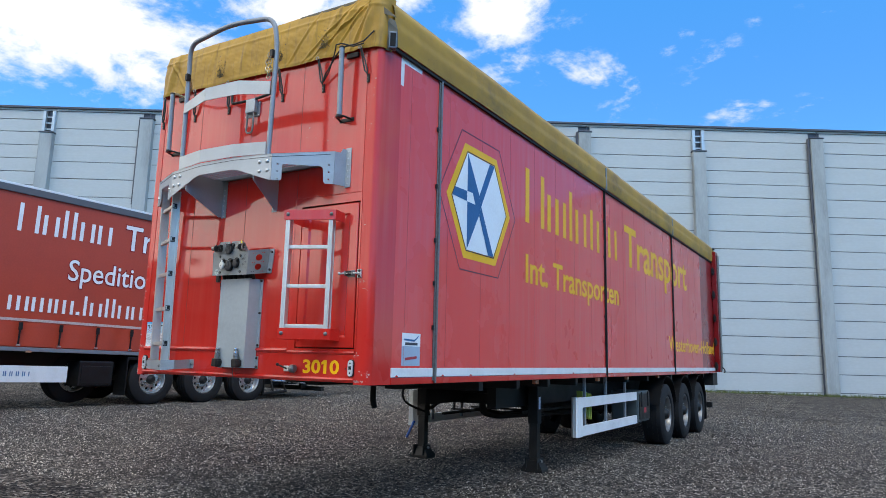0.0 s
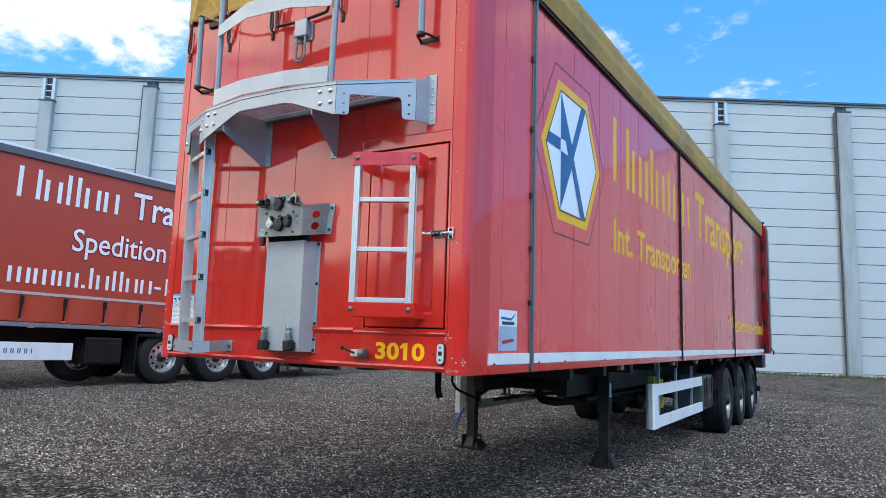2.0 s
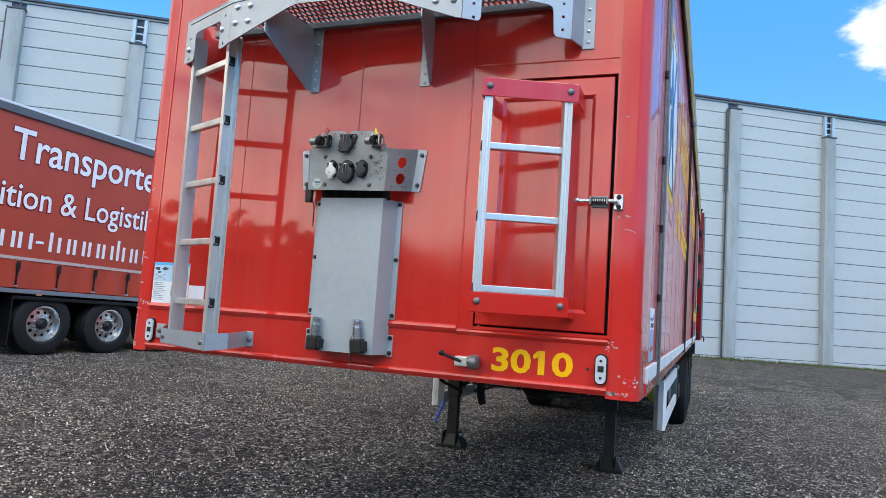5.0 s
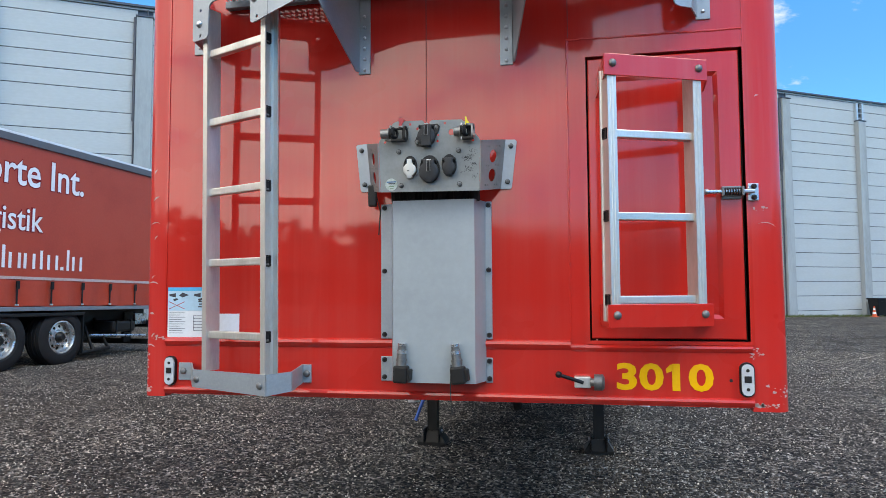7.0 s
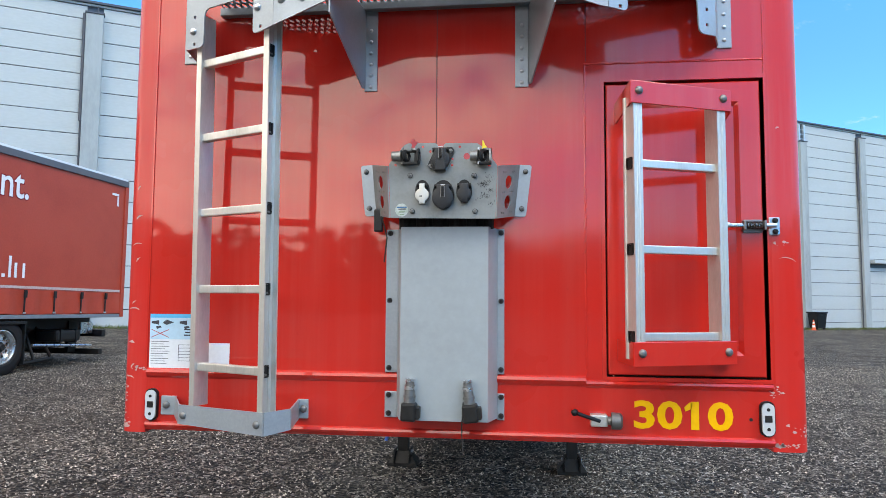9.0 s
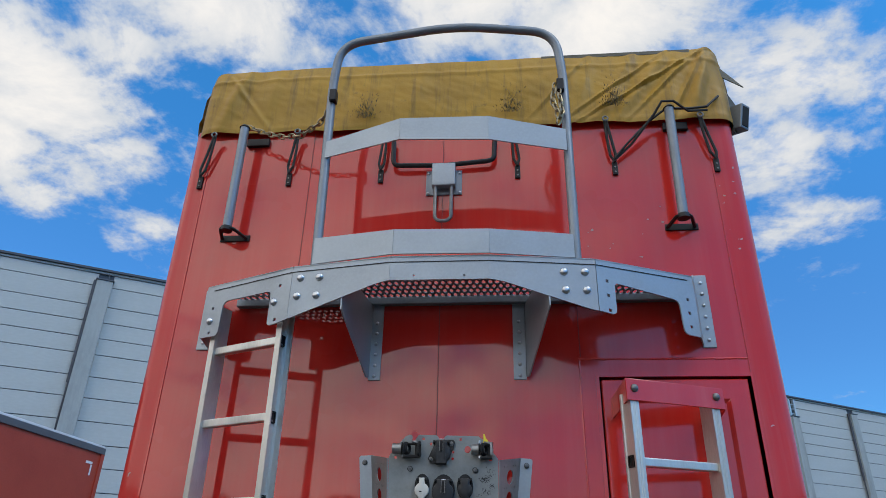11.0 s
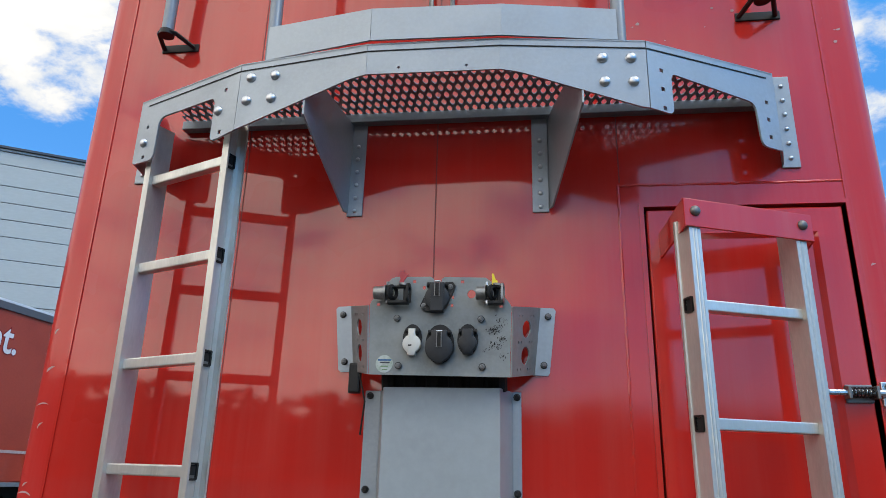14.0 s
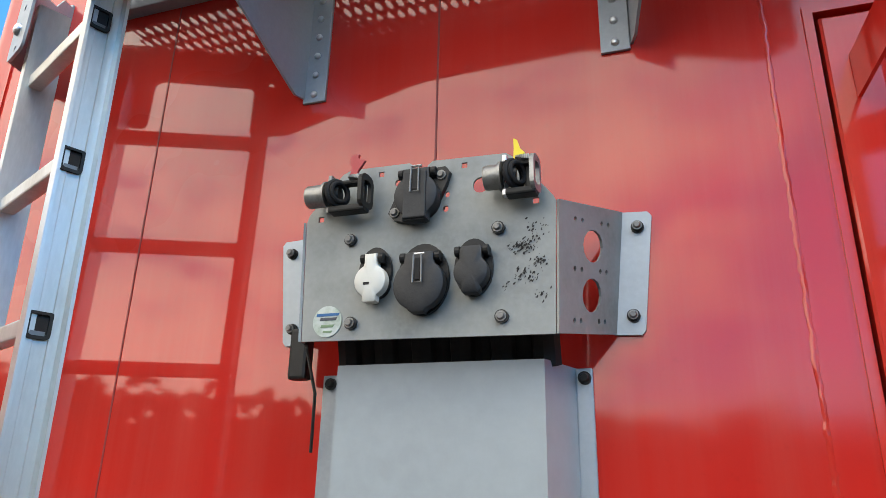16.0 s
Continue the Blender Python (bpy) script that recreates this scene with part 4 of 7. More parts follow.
L0, L1, L2, L3, L4 = (seg(i) for i in range(5))
fascia = part("step_platform", sheet([(0, FT[2]), (0, 2.799), (L2, 2.802), (L2, FT[3])], [ring_pts(0.09, 2.817, 0.004, 0.004, 8), ring_pts(L2 - 0.09, 2.817, 0.004, 0.004, 8)], 0.006, upright(P[2], P[3])), M_GREY, trailer, "folded silver-grey sheet step platform with perforated tread")
outlines = [
    (0, [(0, FT[0]), (0.0, 2.664, 0.015), (0.100, 2.662, 0.022), (0.103, 2.806, 0.03), (L0 - 0.098, 2.803, 0.02), (L0 - 0.098, 2.660, 0.022), (L0 - 0.06, 2.662), (L0, 2.672), (L0, FT[1])],
     [square(0.05, 2.785), square(0.05, 2.68), square(L0 - 0.055, 2.817), square(L0 - 0.06, 2.68)]),
    (1, [(0, FT[1]), (0, 2.672), (L1 - 0.05, 2.790, 0.05), (L1, 2.799), (L1, FT[2])], []),
    (3, [(0, FT[3]), (0, 2.802), (0.05, 2.794, 0.05), (L3 - 0.02, 2.685, 0.02), (L3, 2.682), (L3, FT[4])], []),
    (4, [(0, FT[4]), (0, 2.682), (0.078, 2.680, 0.02), (0.078, 2.806, 0.018), (0.385, 2.795, 0.028), (0.393, 2.661, 0.026), (L4, 2.662), (L4, FT[5])],
     [square(0.045, 2.806), square(0.046, 2.749), square(0.048, 2.692), square(0.43, 2.808), square(0.43, 2.752), square(0.43, 2.696)]),
]
for i, ol, holes in outlines:
    part("fascia", sheet(filleted(ol), holes, 0.006, upright(P[i], P[i + 1])), M_GREY, fascia)
for i in range(5):                                # folded top lip, with a black strip painting the shadow line under it
    pl = upright(P[i], P[i + 1])
    z0, z1 = FT[i], FT[i + 1]
    n = seg(i)
    bm = bmesh.new()
    vs = [bm.verts.new(pl(u, v, w)) for u, v, w in ((0, z0 - 0.002, 0.006), (n, z1 - 0.002, 0.006), (n, z1 + 0.002, -0.03), (0, z0 + 0.002, -0.03))]
    bm.faces.new(vs)
    r = bmesh.ops.extrude_face_region(bm, geom=list(bm.faces))
    for v in [g for g in r["geom"] if isinstance(g, bmesh.types.BMVert)]:
        v.co.z -= 0.005
    part("top_lip", bm, M_GREY, fascia)
    part("lip_shadow_strip", shape_bm([(0.0 if i else 0.04, z0 - 0.026), (n if i < 4 else n - 0.03, z1 - 0.026), (n if i < 4 else n - 0.03, z1 - 0.0235), (0.0 if i else 0.04, z0 - 0.0235)], 0.0025, lambda u, v, w, pl=pl: pl(u, v, 0.006 + w)), M_CHASSIS, fascia)
for i, spots in ((0, ((0.045, 2.73), (L0 - 0.075, 2.752))), (1, ((0.036, 2.835), (0.113, 2.833), (0.029, 2.761), (0.107, 2.760))), (3, ((L3 - 0.116, 2.832), (L3 - 0.040, 2.832), (L3 - 0.113, 2.760), (L3 - 0.037, 2.760)))):
    ang = math.degrees(math.atan2(P[i + 1][1] - P[i][1], P[i + 1][0] - P[i][0]))
    for u, z in spots:
        bolt(DOME, upright(P[i], P[i + 1])(u, z, 0.006), fascia, ang)
# end plates back to the wall
for (x, y), (xw, yw), z0, z1, fl in ((P[5], (0.985, -0.004), 2.662, 2.916, 1), (P[0], (-1.035, -0.004), 2.672, 2.888, -1)):
    a, b = ((x, y), (xw, yw)) if fl > 0 else ((xw, yw), (x, y))
    d = math.hypot(xw - x, yw - y)
    ol = [(0, z0), (d, z0 - 0.0), (d, z1 + 0.035), (d - 0.03, z1 + 0.035), (d - 0.05, z1), (0, z1)] if fl > 0 else [(0, z0), (d, z0), (d, z1), (0.05, z1), (0.03, z1 + 0.035), (0, z1 + 0.035)]
    part("end_plate", sheet(ol, [], 0.005, upright(a, b)), M_GREY, fascia)
    fx0, fx1 = sorted((xw, xw + fl * 0.052))
    part("wall_flange", solid(fx0, fx1, -0.007, 0, z0 - 0.01, z1 + 0.045, 0.002), M_GREY, fascia)
    for k in range(6):
        bolt(SMALL, ((fx0 + fx1) / 2, -0.007, z0 + 0.02 + k * (z1 - z0) / 5.2), fascia)
# gusset brackets
for xw, xf, s in ((-0.342, -0.388, 1), (0.294, 0.376, -1)):
    bm = sheet([(0, 2.540), (0.035, 2.533), (0.355, 2.70), (0.355, 2.85), (0, 2.85)], [], 0.005, lambda u, v, w, xw=xw, xf=xf: Vector((xw + (xf - xw) * u / 0.355 + w, -u, v)))
    g = part("gusset", bm, M_GREY, fascia, "grey triangular gusset bracket")
    x0, x1 = sorted((xw, xw + s * 0.05))
    part("wall_flange", solid(x0, x1, -0.007, 0, 2.528, 2.852, 0.002), M_GREY, fascia)
    for k in range(6):
        bolt(SMALL, ((x0 + x1) / 2, -0.007, 2.545 + k * 0.045), fascia)
# darker tube paint puts the shade under the tread into the angle's colour
part("rear_angle", solid(-0.93, 0.96, -0.034, -0.002, 2.846, 2.877, 0.003), M_TUBE, fascia)


def grating():
    """Sheet tread with staggered drop-shaped holes, open to the sky."""
    bm = bmesh.new()
    px, py = 0.027, 0.042

    def edge_y(x):
        for (x0, y0), (x1, y1) in zip(P, P[1:]):
            if x0 <= x <= x1:
                return y0 + (y1 - y0) * (x - x0) / (x1 - x0)
        return -0.1
    nx = int(1.84 / px)
    for i in range(nx):
        for j in range(9):
            xc, yc = -0.92 + (i + 0.5 + (0.5 if j % 2 else 0.0)) * px, -0.02 - (j + 0.5) * py
            if yc - py * 0.4 < edge_y(xc) + 0.005:
                continue
            outer = [(-px / 2, -py / 2), (0, -py / 2), (px / 2, -py / 2), (px / 2, 0), (px / 2, py / 2), (0, py / 2), (-px / 2, py / 2), (-px / 2, 0)]
            inner = [(-0.0055, -0.0115), (0, -0.0195), (0.0055, -0.0115), (0.0090, 0), (0.0055, 0.0115), (0, 0.0195), (-0.0055, 0.0115), (-0.0090, 0)]
            o = [bm.verts.new((xc + a, yc + b, 2.880)) for a, b in outer]
            n_ = [bm.verts.new((xc + a, yc + b, 2.882)) for a, b in inner]
            d = [bm.verts.new((xc + a, yc + b, 2.8785)) for a, b in inner]
            for q in range(8):
                t = (q + 1) % 8
                bm.faces.new((o[q], o[t], n_[t], n_[q]))
                bm.faces.new((n_[q], n_[t], d[t], d[q]))
    return part("tread", bm, M_GREY, fascia, "grey perforated anti-slip tread")


grating()

# toe board, middle board and guard hoop
GP = [(-0.520, -0.330), (-0.198, -0.385), (0.164, -0.375), (0.478, -0.340)]
TOE = [(2.893, 3.005), (2.902, 3.006), (2.903, 3.004), (2.892, 2.990)]
MID = [(3.385, 3.466), (3.425, 3.530), (3.415, 3.530), (3.372, 3.475)]
for name, zs in (("toe_board", TOE), ("middle_board", MID)):
    for i in range(3):
        d = math.hypot(GP[i + 1][0] - GP[i][0], GP[i + 1][1] - GP[i][1])
        part(name, sheet([(0, zs[i][0]), (d, zs[i + 1][0]), (d, zs[i + 1][1]), (0, zs[i][1])], [], 0.006, upright(GP[i], GP[i + 1])), M_GREY, fascia, "grey sheet guard board")
bm = bmesh.new()
hoop_path = rounded([(-0.512, -0.315, 2.87), (-0.530, -0.312, 3.80), (-0.505, -0.335, 4.005), (0.02, -0.372, 4.045), (0.460, -0.330, 4.015), (0.488, -0.305, 3.80), (0.486, -0.322, 2.87)], 0.15, 7)
sweep(bm, hoop_path, 0.0195, 14)
hoop = part("guard_hoop", bm, M_TUBE, fascia, "bent grey tube guard hoop", smooth=True)


def chain(points, link=0.031):
    """Chain links along a line, every other one turned."""
    pts = [Vector(p) for p in points]
    bm = bmesh.new()
    dist = [0.0]
    for a, b in zip(pts, pts[1:]):
        dist.append(dist[-1] + (b - a).length)
    k, s = 0, 0.0
    while s < dist[-1]:
        i = max(j for j in range(len(pts) - 1) if dist[j] <= s)
        t = (pts[i + 1] - pts[i]).normalized()
        c = pts[i] + t * (s - dist[i])
        u = t.orthogonal().normalized()
        if k % 2:
            u = t.cross(u)
        sweep(bm, [c + t * (link * 0.75 * math.cos(a)) + u * (link * 0.36 * math.sin(a)) for a in (2 * math.pi * q / 8 for q in range(8))], 0.0040, 5, True)
        s += link
        k += 1
    return bm


part("chain", chain([(0.445, -0.34, 3.70), (0.432, -0.35, 3.62), (0.448, -0.355, 3.56), (0.455, -0.345, 3.52), (0.47, -0.345, 3.56), (0.462, -0.345, 3.66), (0.465, -0.33, 3.72)]), M_CHAIN, trailer, "short steel chain hanging from the hoop")
part("chain", chain([(-0.535, -0.28, 3.70), (-0.60, -0.22, 3.655), (-0.70, -0.16, 3.635), (-0.80, -0.12, 3.66), (-0.90, -0.10, 3.70), (-0.99, -0.095, 3.745)]), M_CHAIN, trailer, "slack steel chain from hoop to tube")
for x in (-0.515, 0.470):
    part("chain_lug", solid(x - 0.015, x + 0.015, -0.35, -0.31, 3.68, 3.74, 0.004), M_BLACK, hoop)

# crank rest
bm = bmesh.new()
box(bm, -0.135, 0.030, -0.008, 0, 3.385, 3.515, 0.003)
rest = part("crank_rest", bm, M_TUBE, trailer, "grey crank holder plate with black handle and steel loop")
part("holder_box", box(bmesh.new(), -0.105, 0.002, -0.045, -0.008, 3.415, 3.535, 0.006), M_GREY, rest)
bm = bmesh.new()
sweep(bm, rounded([(-0.292, -0.035, 3.675), (-0.287, -0.035, 3.535), (-0.05, -0.030, 3.530), (0.178, -0.035, 3.545), (0.184, -0.035, 3.675)], 0.03), 0.0115, 10)
part("handle", bm, M_BLACK, rest, "black crank handle", smooth=True)
bm = bmesh.new()
sweep(bm, rounded([(-0.088, -0.03, 3.43), (-0.088, -0.035, 3.235), (-0.015, -0.035, 3.235), (-0.015, -0.03, 3.43)], 0.034, 6), 0.0085, 8)
part("loop", bm, M_DULL, rest, "steel loop", smooth=True)
for x, z in ((-0.125, 3.395), (0.02, 3.395), (-0.125, 3.50), (0.02, 3.50)):
    bolt(SMALL, (x, -0.008, z), rest)


# ---- ladders ----
LD, LN = Vector((0.918, -0.396)), Vector((0.396, 0.918))     # the ladder's run and its depth towards the wall


def on_access(u, v, w):
    """Along the ladder from its left rail's front edge, height, depth towards the wall; it leans out a little."""
    lean = 0.020 * (v - 1.46)
    return Vector((-0.967 + LD.x * u + LN.x * w, -0.116 - lean + LD.y * u + LN.y * w, v))


def channel_rail(u0, s, z1):
    """An extruded channel rail: ribbed web with lips turned outwards."""
    t, d, lip = 0.004, 0.066, 0.026
    prof = [(0, 0), (lip, 0), (lip, t * 1.4), (t * 1.5, t * 1.8), (t * 1.5, d * 0.32), (t, d * 0.34), (t, d * 0.66), (t * 1.5, d * 0.68), (t * 1.5, d - t * 1.8), (lip, d - t * 1.4), (lip, d), (0, d)]
    bm = bmesh.new()
    lo, hi = ([bm.verts.new(on_access(u0 + s * (lip - u), z, w)) for u, w in prof] for z in (1.318, z1))
    for i in range(len(prof)):
        j = (i + 1) % len(prof)
        bm.faces.new((lo[i], lo[j], hi[j], hi[i]))
    bm.faces.new(lo); bm.faces.new(hi)
    return bm


def access_box(u0, u1, w0, w1, z0, z1, bevel=0.003):
    bm = box(bmesh.new(), u0, u1, w0, w1, z0, z1, bevel)
    for v in bm.verts:
        v.co = on_access(v.co.x, v.co.z, v.co.y)
    return bm


ladder = tagged(new("access_ladder"), "worn aluminium access ladder")
ladder.parent = trailer
LU = 0.375                                                  # outer width
part("ladder_rail", channel_rail(0.0, 1, 2.80), M_ALU, ladder)
part("ladder_rail", channel_rail(LU, -1, 2.74), M_ALU, ladder)
for z in (1.463, 1.752, 2.040, 2.327, 2.612):
    part("rung", access_box(0.024, LU - 0.024, 0.012, 0.040, z - 0.015, z + 0.015, 0.004), M_ALU, ladder)
    # flat black plate paints the dark inside of the hollow rung
    end = part("rung_dark_end", access_box(LU - 0.0222, LU - 0.0205, 0.012, 0.040, z - 0.017, z + 0.017, 0.0), M_GAP, ladder, "black plate painting the dark inside of the hollow rung end")
    ring = filleted([(0.007, z - 0.022, 0.008), (0.045, z - 0.022, 0.008), (0.045, z + 0.022, 0.004), (0.007, z + 0.022, 0.004)])
    hole = filleted([(0.0125, z - 0.0165, 0.006), (0.0395, z - 0.0165, 0.006), (0.0395, z + 0.0175, 0.003), (0.0125, z + 0.0175, 0.003)])
    part("rung_collar", sheet(ring, [hole], 0.0055, lambda u, v, w: on_access(LU - 0.0215 + w, v, u)), M_CHASSIS, end, "black rounded rung collar")
    # lighter strip paints the lit lower wall inside the hollow rung
    part("rung_lit_strip", access_box(LU - 0.0205, LU - 0.0185, 0.015, 0.037, z - 0.0165, z - 0.009, 0.0), M_DULL, end)
# foot bracket
FB = [(-1.075, -0.004), (-1.002, -0.112), (-0.617, -0.262), (-0.550, -0.189), (-0.583, -0.004)]
FZ = [(1.262, 1.336), (1.252, 1.322), (1.246, 1.326), (1.256, 1.330), (1.262, 1.336)]
for i in range(4):
    a, b = FB[i], FB[i + 1]
    d = math.hypot(b[0] - a[0], b[1] - a[1])
    part("foot_bracket", sheet([(0, FZ[i][0]), (d, FZ[i + 1][0]), (d, FZ[i + 1][1]), (0, FZ[i][1])], [], 0.005, upright(a, b)), M_GREY, ladder, "grey folded foot bracket")
for x0, x1 in ((-1.135, -1.073), (-0.585, -0.541)):
    part("foot_bracket", solid(x0, x1, -0.008, 0, 1.264, 1.337, 0.003), M_GREY, ladder)
fang = math.degrees(math.atan2(FB[2][1] - FB[1][1], FB[2][0] - FB[1][0]))
fplace = upright(FB[1], FB[2])
for p, r in (((-1.112, -0.008, 1.302), 0), ((*fplace(0.025, 0, 0.005)[:2], 1.285), fang), ((*fplace(0.385, 0, 0.005)[:2], 1.283), fang), ((-0.560, -0.008, 1.300), 0)):
    bolt(DULLDOME, p, ladder, r)


# short ladder in front of the hatch, standing askew
LA, LB = Vector((0.638, -0.246)), Vector((0.985, -0.103))
ldir = (LB - LA).normalized()
lnrm = Vector((ldir.y, -ldir.x))


def on_ladder(u, v, w):
    return Vector((LA.x + ldir.x * u + lnrm.x * w, LA.y + ldir.y * u + lnrm.y * w, v))


def ladder_bm(items, bevel=0.003):
    bm = bmesh.new()
    for u0, u1, w0, w1, z0, z1 in items:
        box(bm, u0, u1, -w1, -w0, z0, z1, bevel)
    for v in bm.verts:
        v.co = on_ladder(v.co.x, v.co.z, -v.co.y)
    return bm


LW = (LB - LA).length
hl = tagged(new("hatch_ladder"), "short worn aluminium ladder fixed before the hatch")
hl.parent = trailer


def hatch_rail(u0, s):
    """An extruded rail: deep web between a ribbed front lip and a rear lip."""
    prof = [(0.0, 0.003), (0.010, 0.003), (0.012, 0.0045), (0.015, 0.003), (0.019, 0.003), (0.022, 0.0045), (0.025, 0.003), (0.033, 0.003), (0.033, -0.066), (0.0, -0.066), (0.0, -0.058), (0.004, -0.056), (0.004, -0.008), (0.0, -0.006)]
    bm = bmesh.new()
    lo, hi = ([bm.verts.new(on_ladder(u0 + s * u, z, w)) for u, w in prof] for z in (1.525, 2.42))
    for i in range(len(prof)):
        j = (i + 1) % len(prof)
        bm.faces.new((lo[i], lo[j], hi[j], hi[i]))
    bm.faces.new(lo); bm.faces.new(hi)
    return bm


part("ladder_rail", hatch_rail(0.003, 1), M_ALU, hl)
part("ladder_rail", hatch_rail(LW - 0.009, -1), M_ALU, hl)
for z in (2.185, 1.893, 1.600):
    part("rung", ladder_bm([(0.03, LW - 0.036, -0.045, -0.012, z - 0.014, z + 0.014)]), M_ALU, hl)
    # the dark hollow is again a flat black plate
    end = part("rung_dark_end", ladder_bm([(0.0060, 0.0078, -0.041, -0.017, z - 0.015, z + 0.015)], 0), M_GAP, hl, "black plate painting the dark inside of the hollow rung end")
    ring = filleted([(-0.046, z - 0.020, 0.007), (-0.012, z - 0.020, 0.007), (-0.012, z + 0.020, 0.004), (-0.046, z + 0.020, 0.004)])
    hole = filleted([(-0.0415, z - 0.0155, 0.005), (-0.0165, z - 0.0155, 0.005), (-0.0165, z + 0.0155, 0.003), (-0.0415, z + 0.0155, 0.003)])
    part("rung_collar", sheet(ring, [hole], 0.005, lambda u, v, w: on_ladder(0.0062 - w, v, u)), M_CHASSIS, end, "black rounded rung collar")
part("ladder_bracket", ladder_bm([(-0.012, LW + 0.012, 0.004, 0.010, 2.385, 2.462)], 0.002), M_FRONT, hatch_door, "red ladder bracket")
part("ladder_bracket", ladder_bm([(-0.012, LW + 0.012, 0.004, 0.010, 1.505, 1.585)], 0.002), M_FRONT, hatch_door, "red ladder bracket")
for z0, z1, zw0, zw1 in ((2.385, 2.462, 2.375, 2.45), (1.505, 1.585, 1.50, 1.58)):
    for u, xw in ((-0.012, 0.612), (LW + 0.006, 1.00)):
        a = on_ladder(u, 0, 0.008)
        bm = bmesh.new()
        vs = [bm.verts.new(q) for q in ((a.x, a.y, z0), (xw, -0.008, zw0), (xw, -0.008, zw1), (a.x, a.y, z1))]
        bm.faces.new(vs)
        r = bmesh.ops.extrude_face_region(bm, geom=list(bm.faces))
        for v in [g for g in r["geom"] if isinstance(g, bmesh.types.BMVert)]:
            v.co.x += 0.006
        part("ladder_bracket", bm, M_FRONT, hatch_door)
lang = math.degrees(math.atan2(ldir.y, ldir.x))
for u, z in ((0.02, 2.428), (LW - 0.022, 2.428), (0.02, 1.548), (LW - 0.022, 1.548)):
    bolt(DULLDOME, on_ladder(u, z, 0.010), hatch_door, lang)

# spring bolt on the hatch
bm = bmesh.new()
rod(bm, (1.000, -0.035, 1.992), (1.165, -0.035, 1.990), 0.008, sides=10)
bmesh.ops.create_icosphere(bm, subdivisions=2, radius=0.012, matrix=Matrix.Translation((1.000, -0.035, 1.992)))
latch = part("spring_bolt", bm, M_STEEL, trailer, "steel spring bolt across the hatch edge", smooth=True)
part("bolt_bracket", box(bmesh.new(), 1.058, 1.126, -0.016, -0.006, 1.966, 2.014, 0.003), M_DULL, latch)
part("bolt_bracket", box(bmesh.new(), 1.148, 1.185, -0.014, 0, 1.958, 2.022, 0.003), M_STEEL, latch)
for k in range(7):
    bm = bmesh.new()
    sweep(bm, [(1.064 + k * 0.009, -0.035 + 0.013 * math.cos(a), 1.991 + 0.013 * math.sin(a)) for a in (2 * math.pi * q / 10 for q in range(10))], 0.0022, 5, True)
    part("spring_coil", bm, M_CHASSIS, latch)
for x in (1.056, 1.125):
    part("guide", box(bmesh.new(), x - 0.004, x + 0.004, -0.048, -0.016, 1.974, 2.008, 0.002), M_DULL, latch)
bolt(DARKBOLT, (1.168, -0.014, 2.01), latch); bolt(DARKBOLT, (1.168, -0.014, 1.97), latch)


# ---- socket plate ----
FY = -0.165                                       # the plate's face


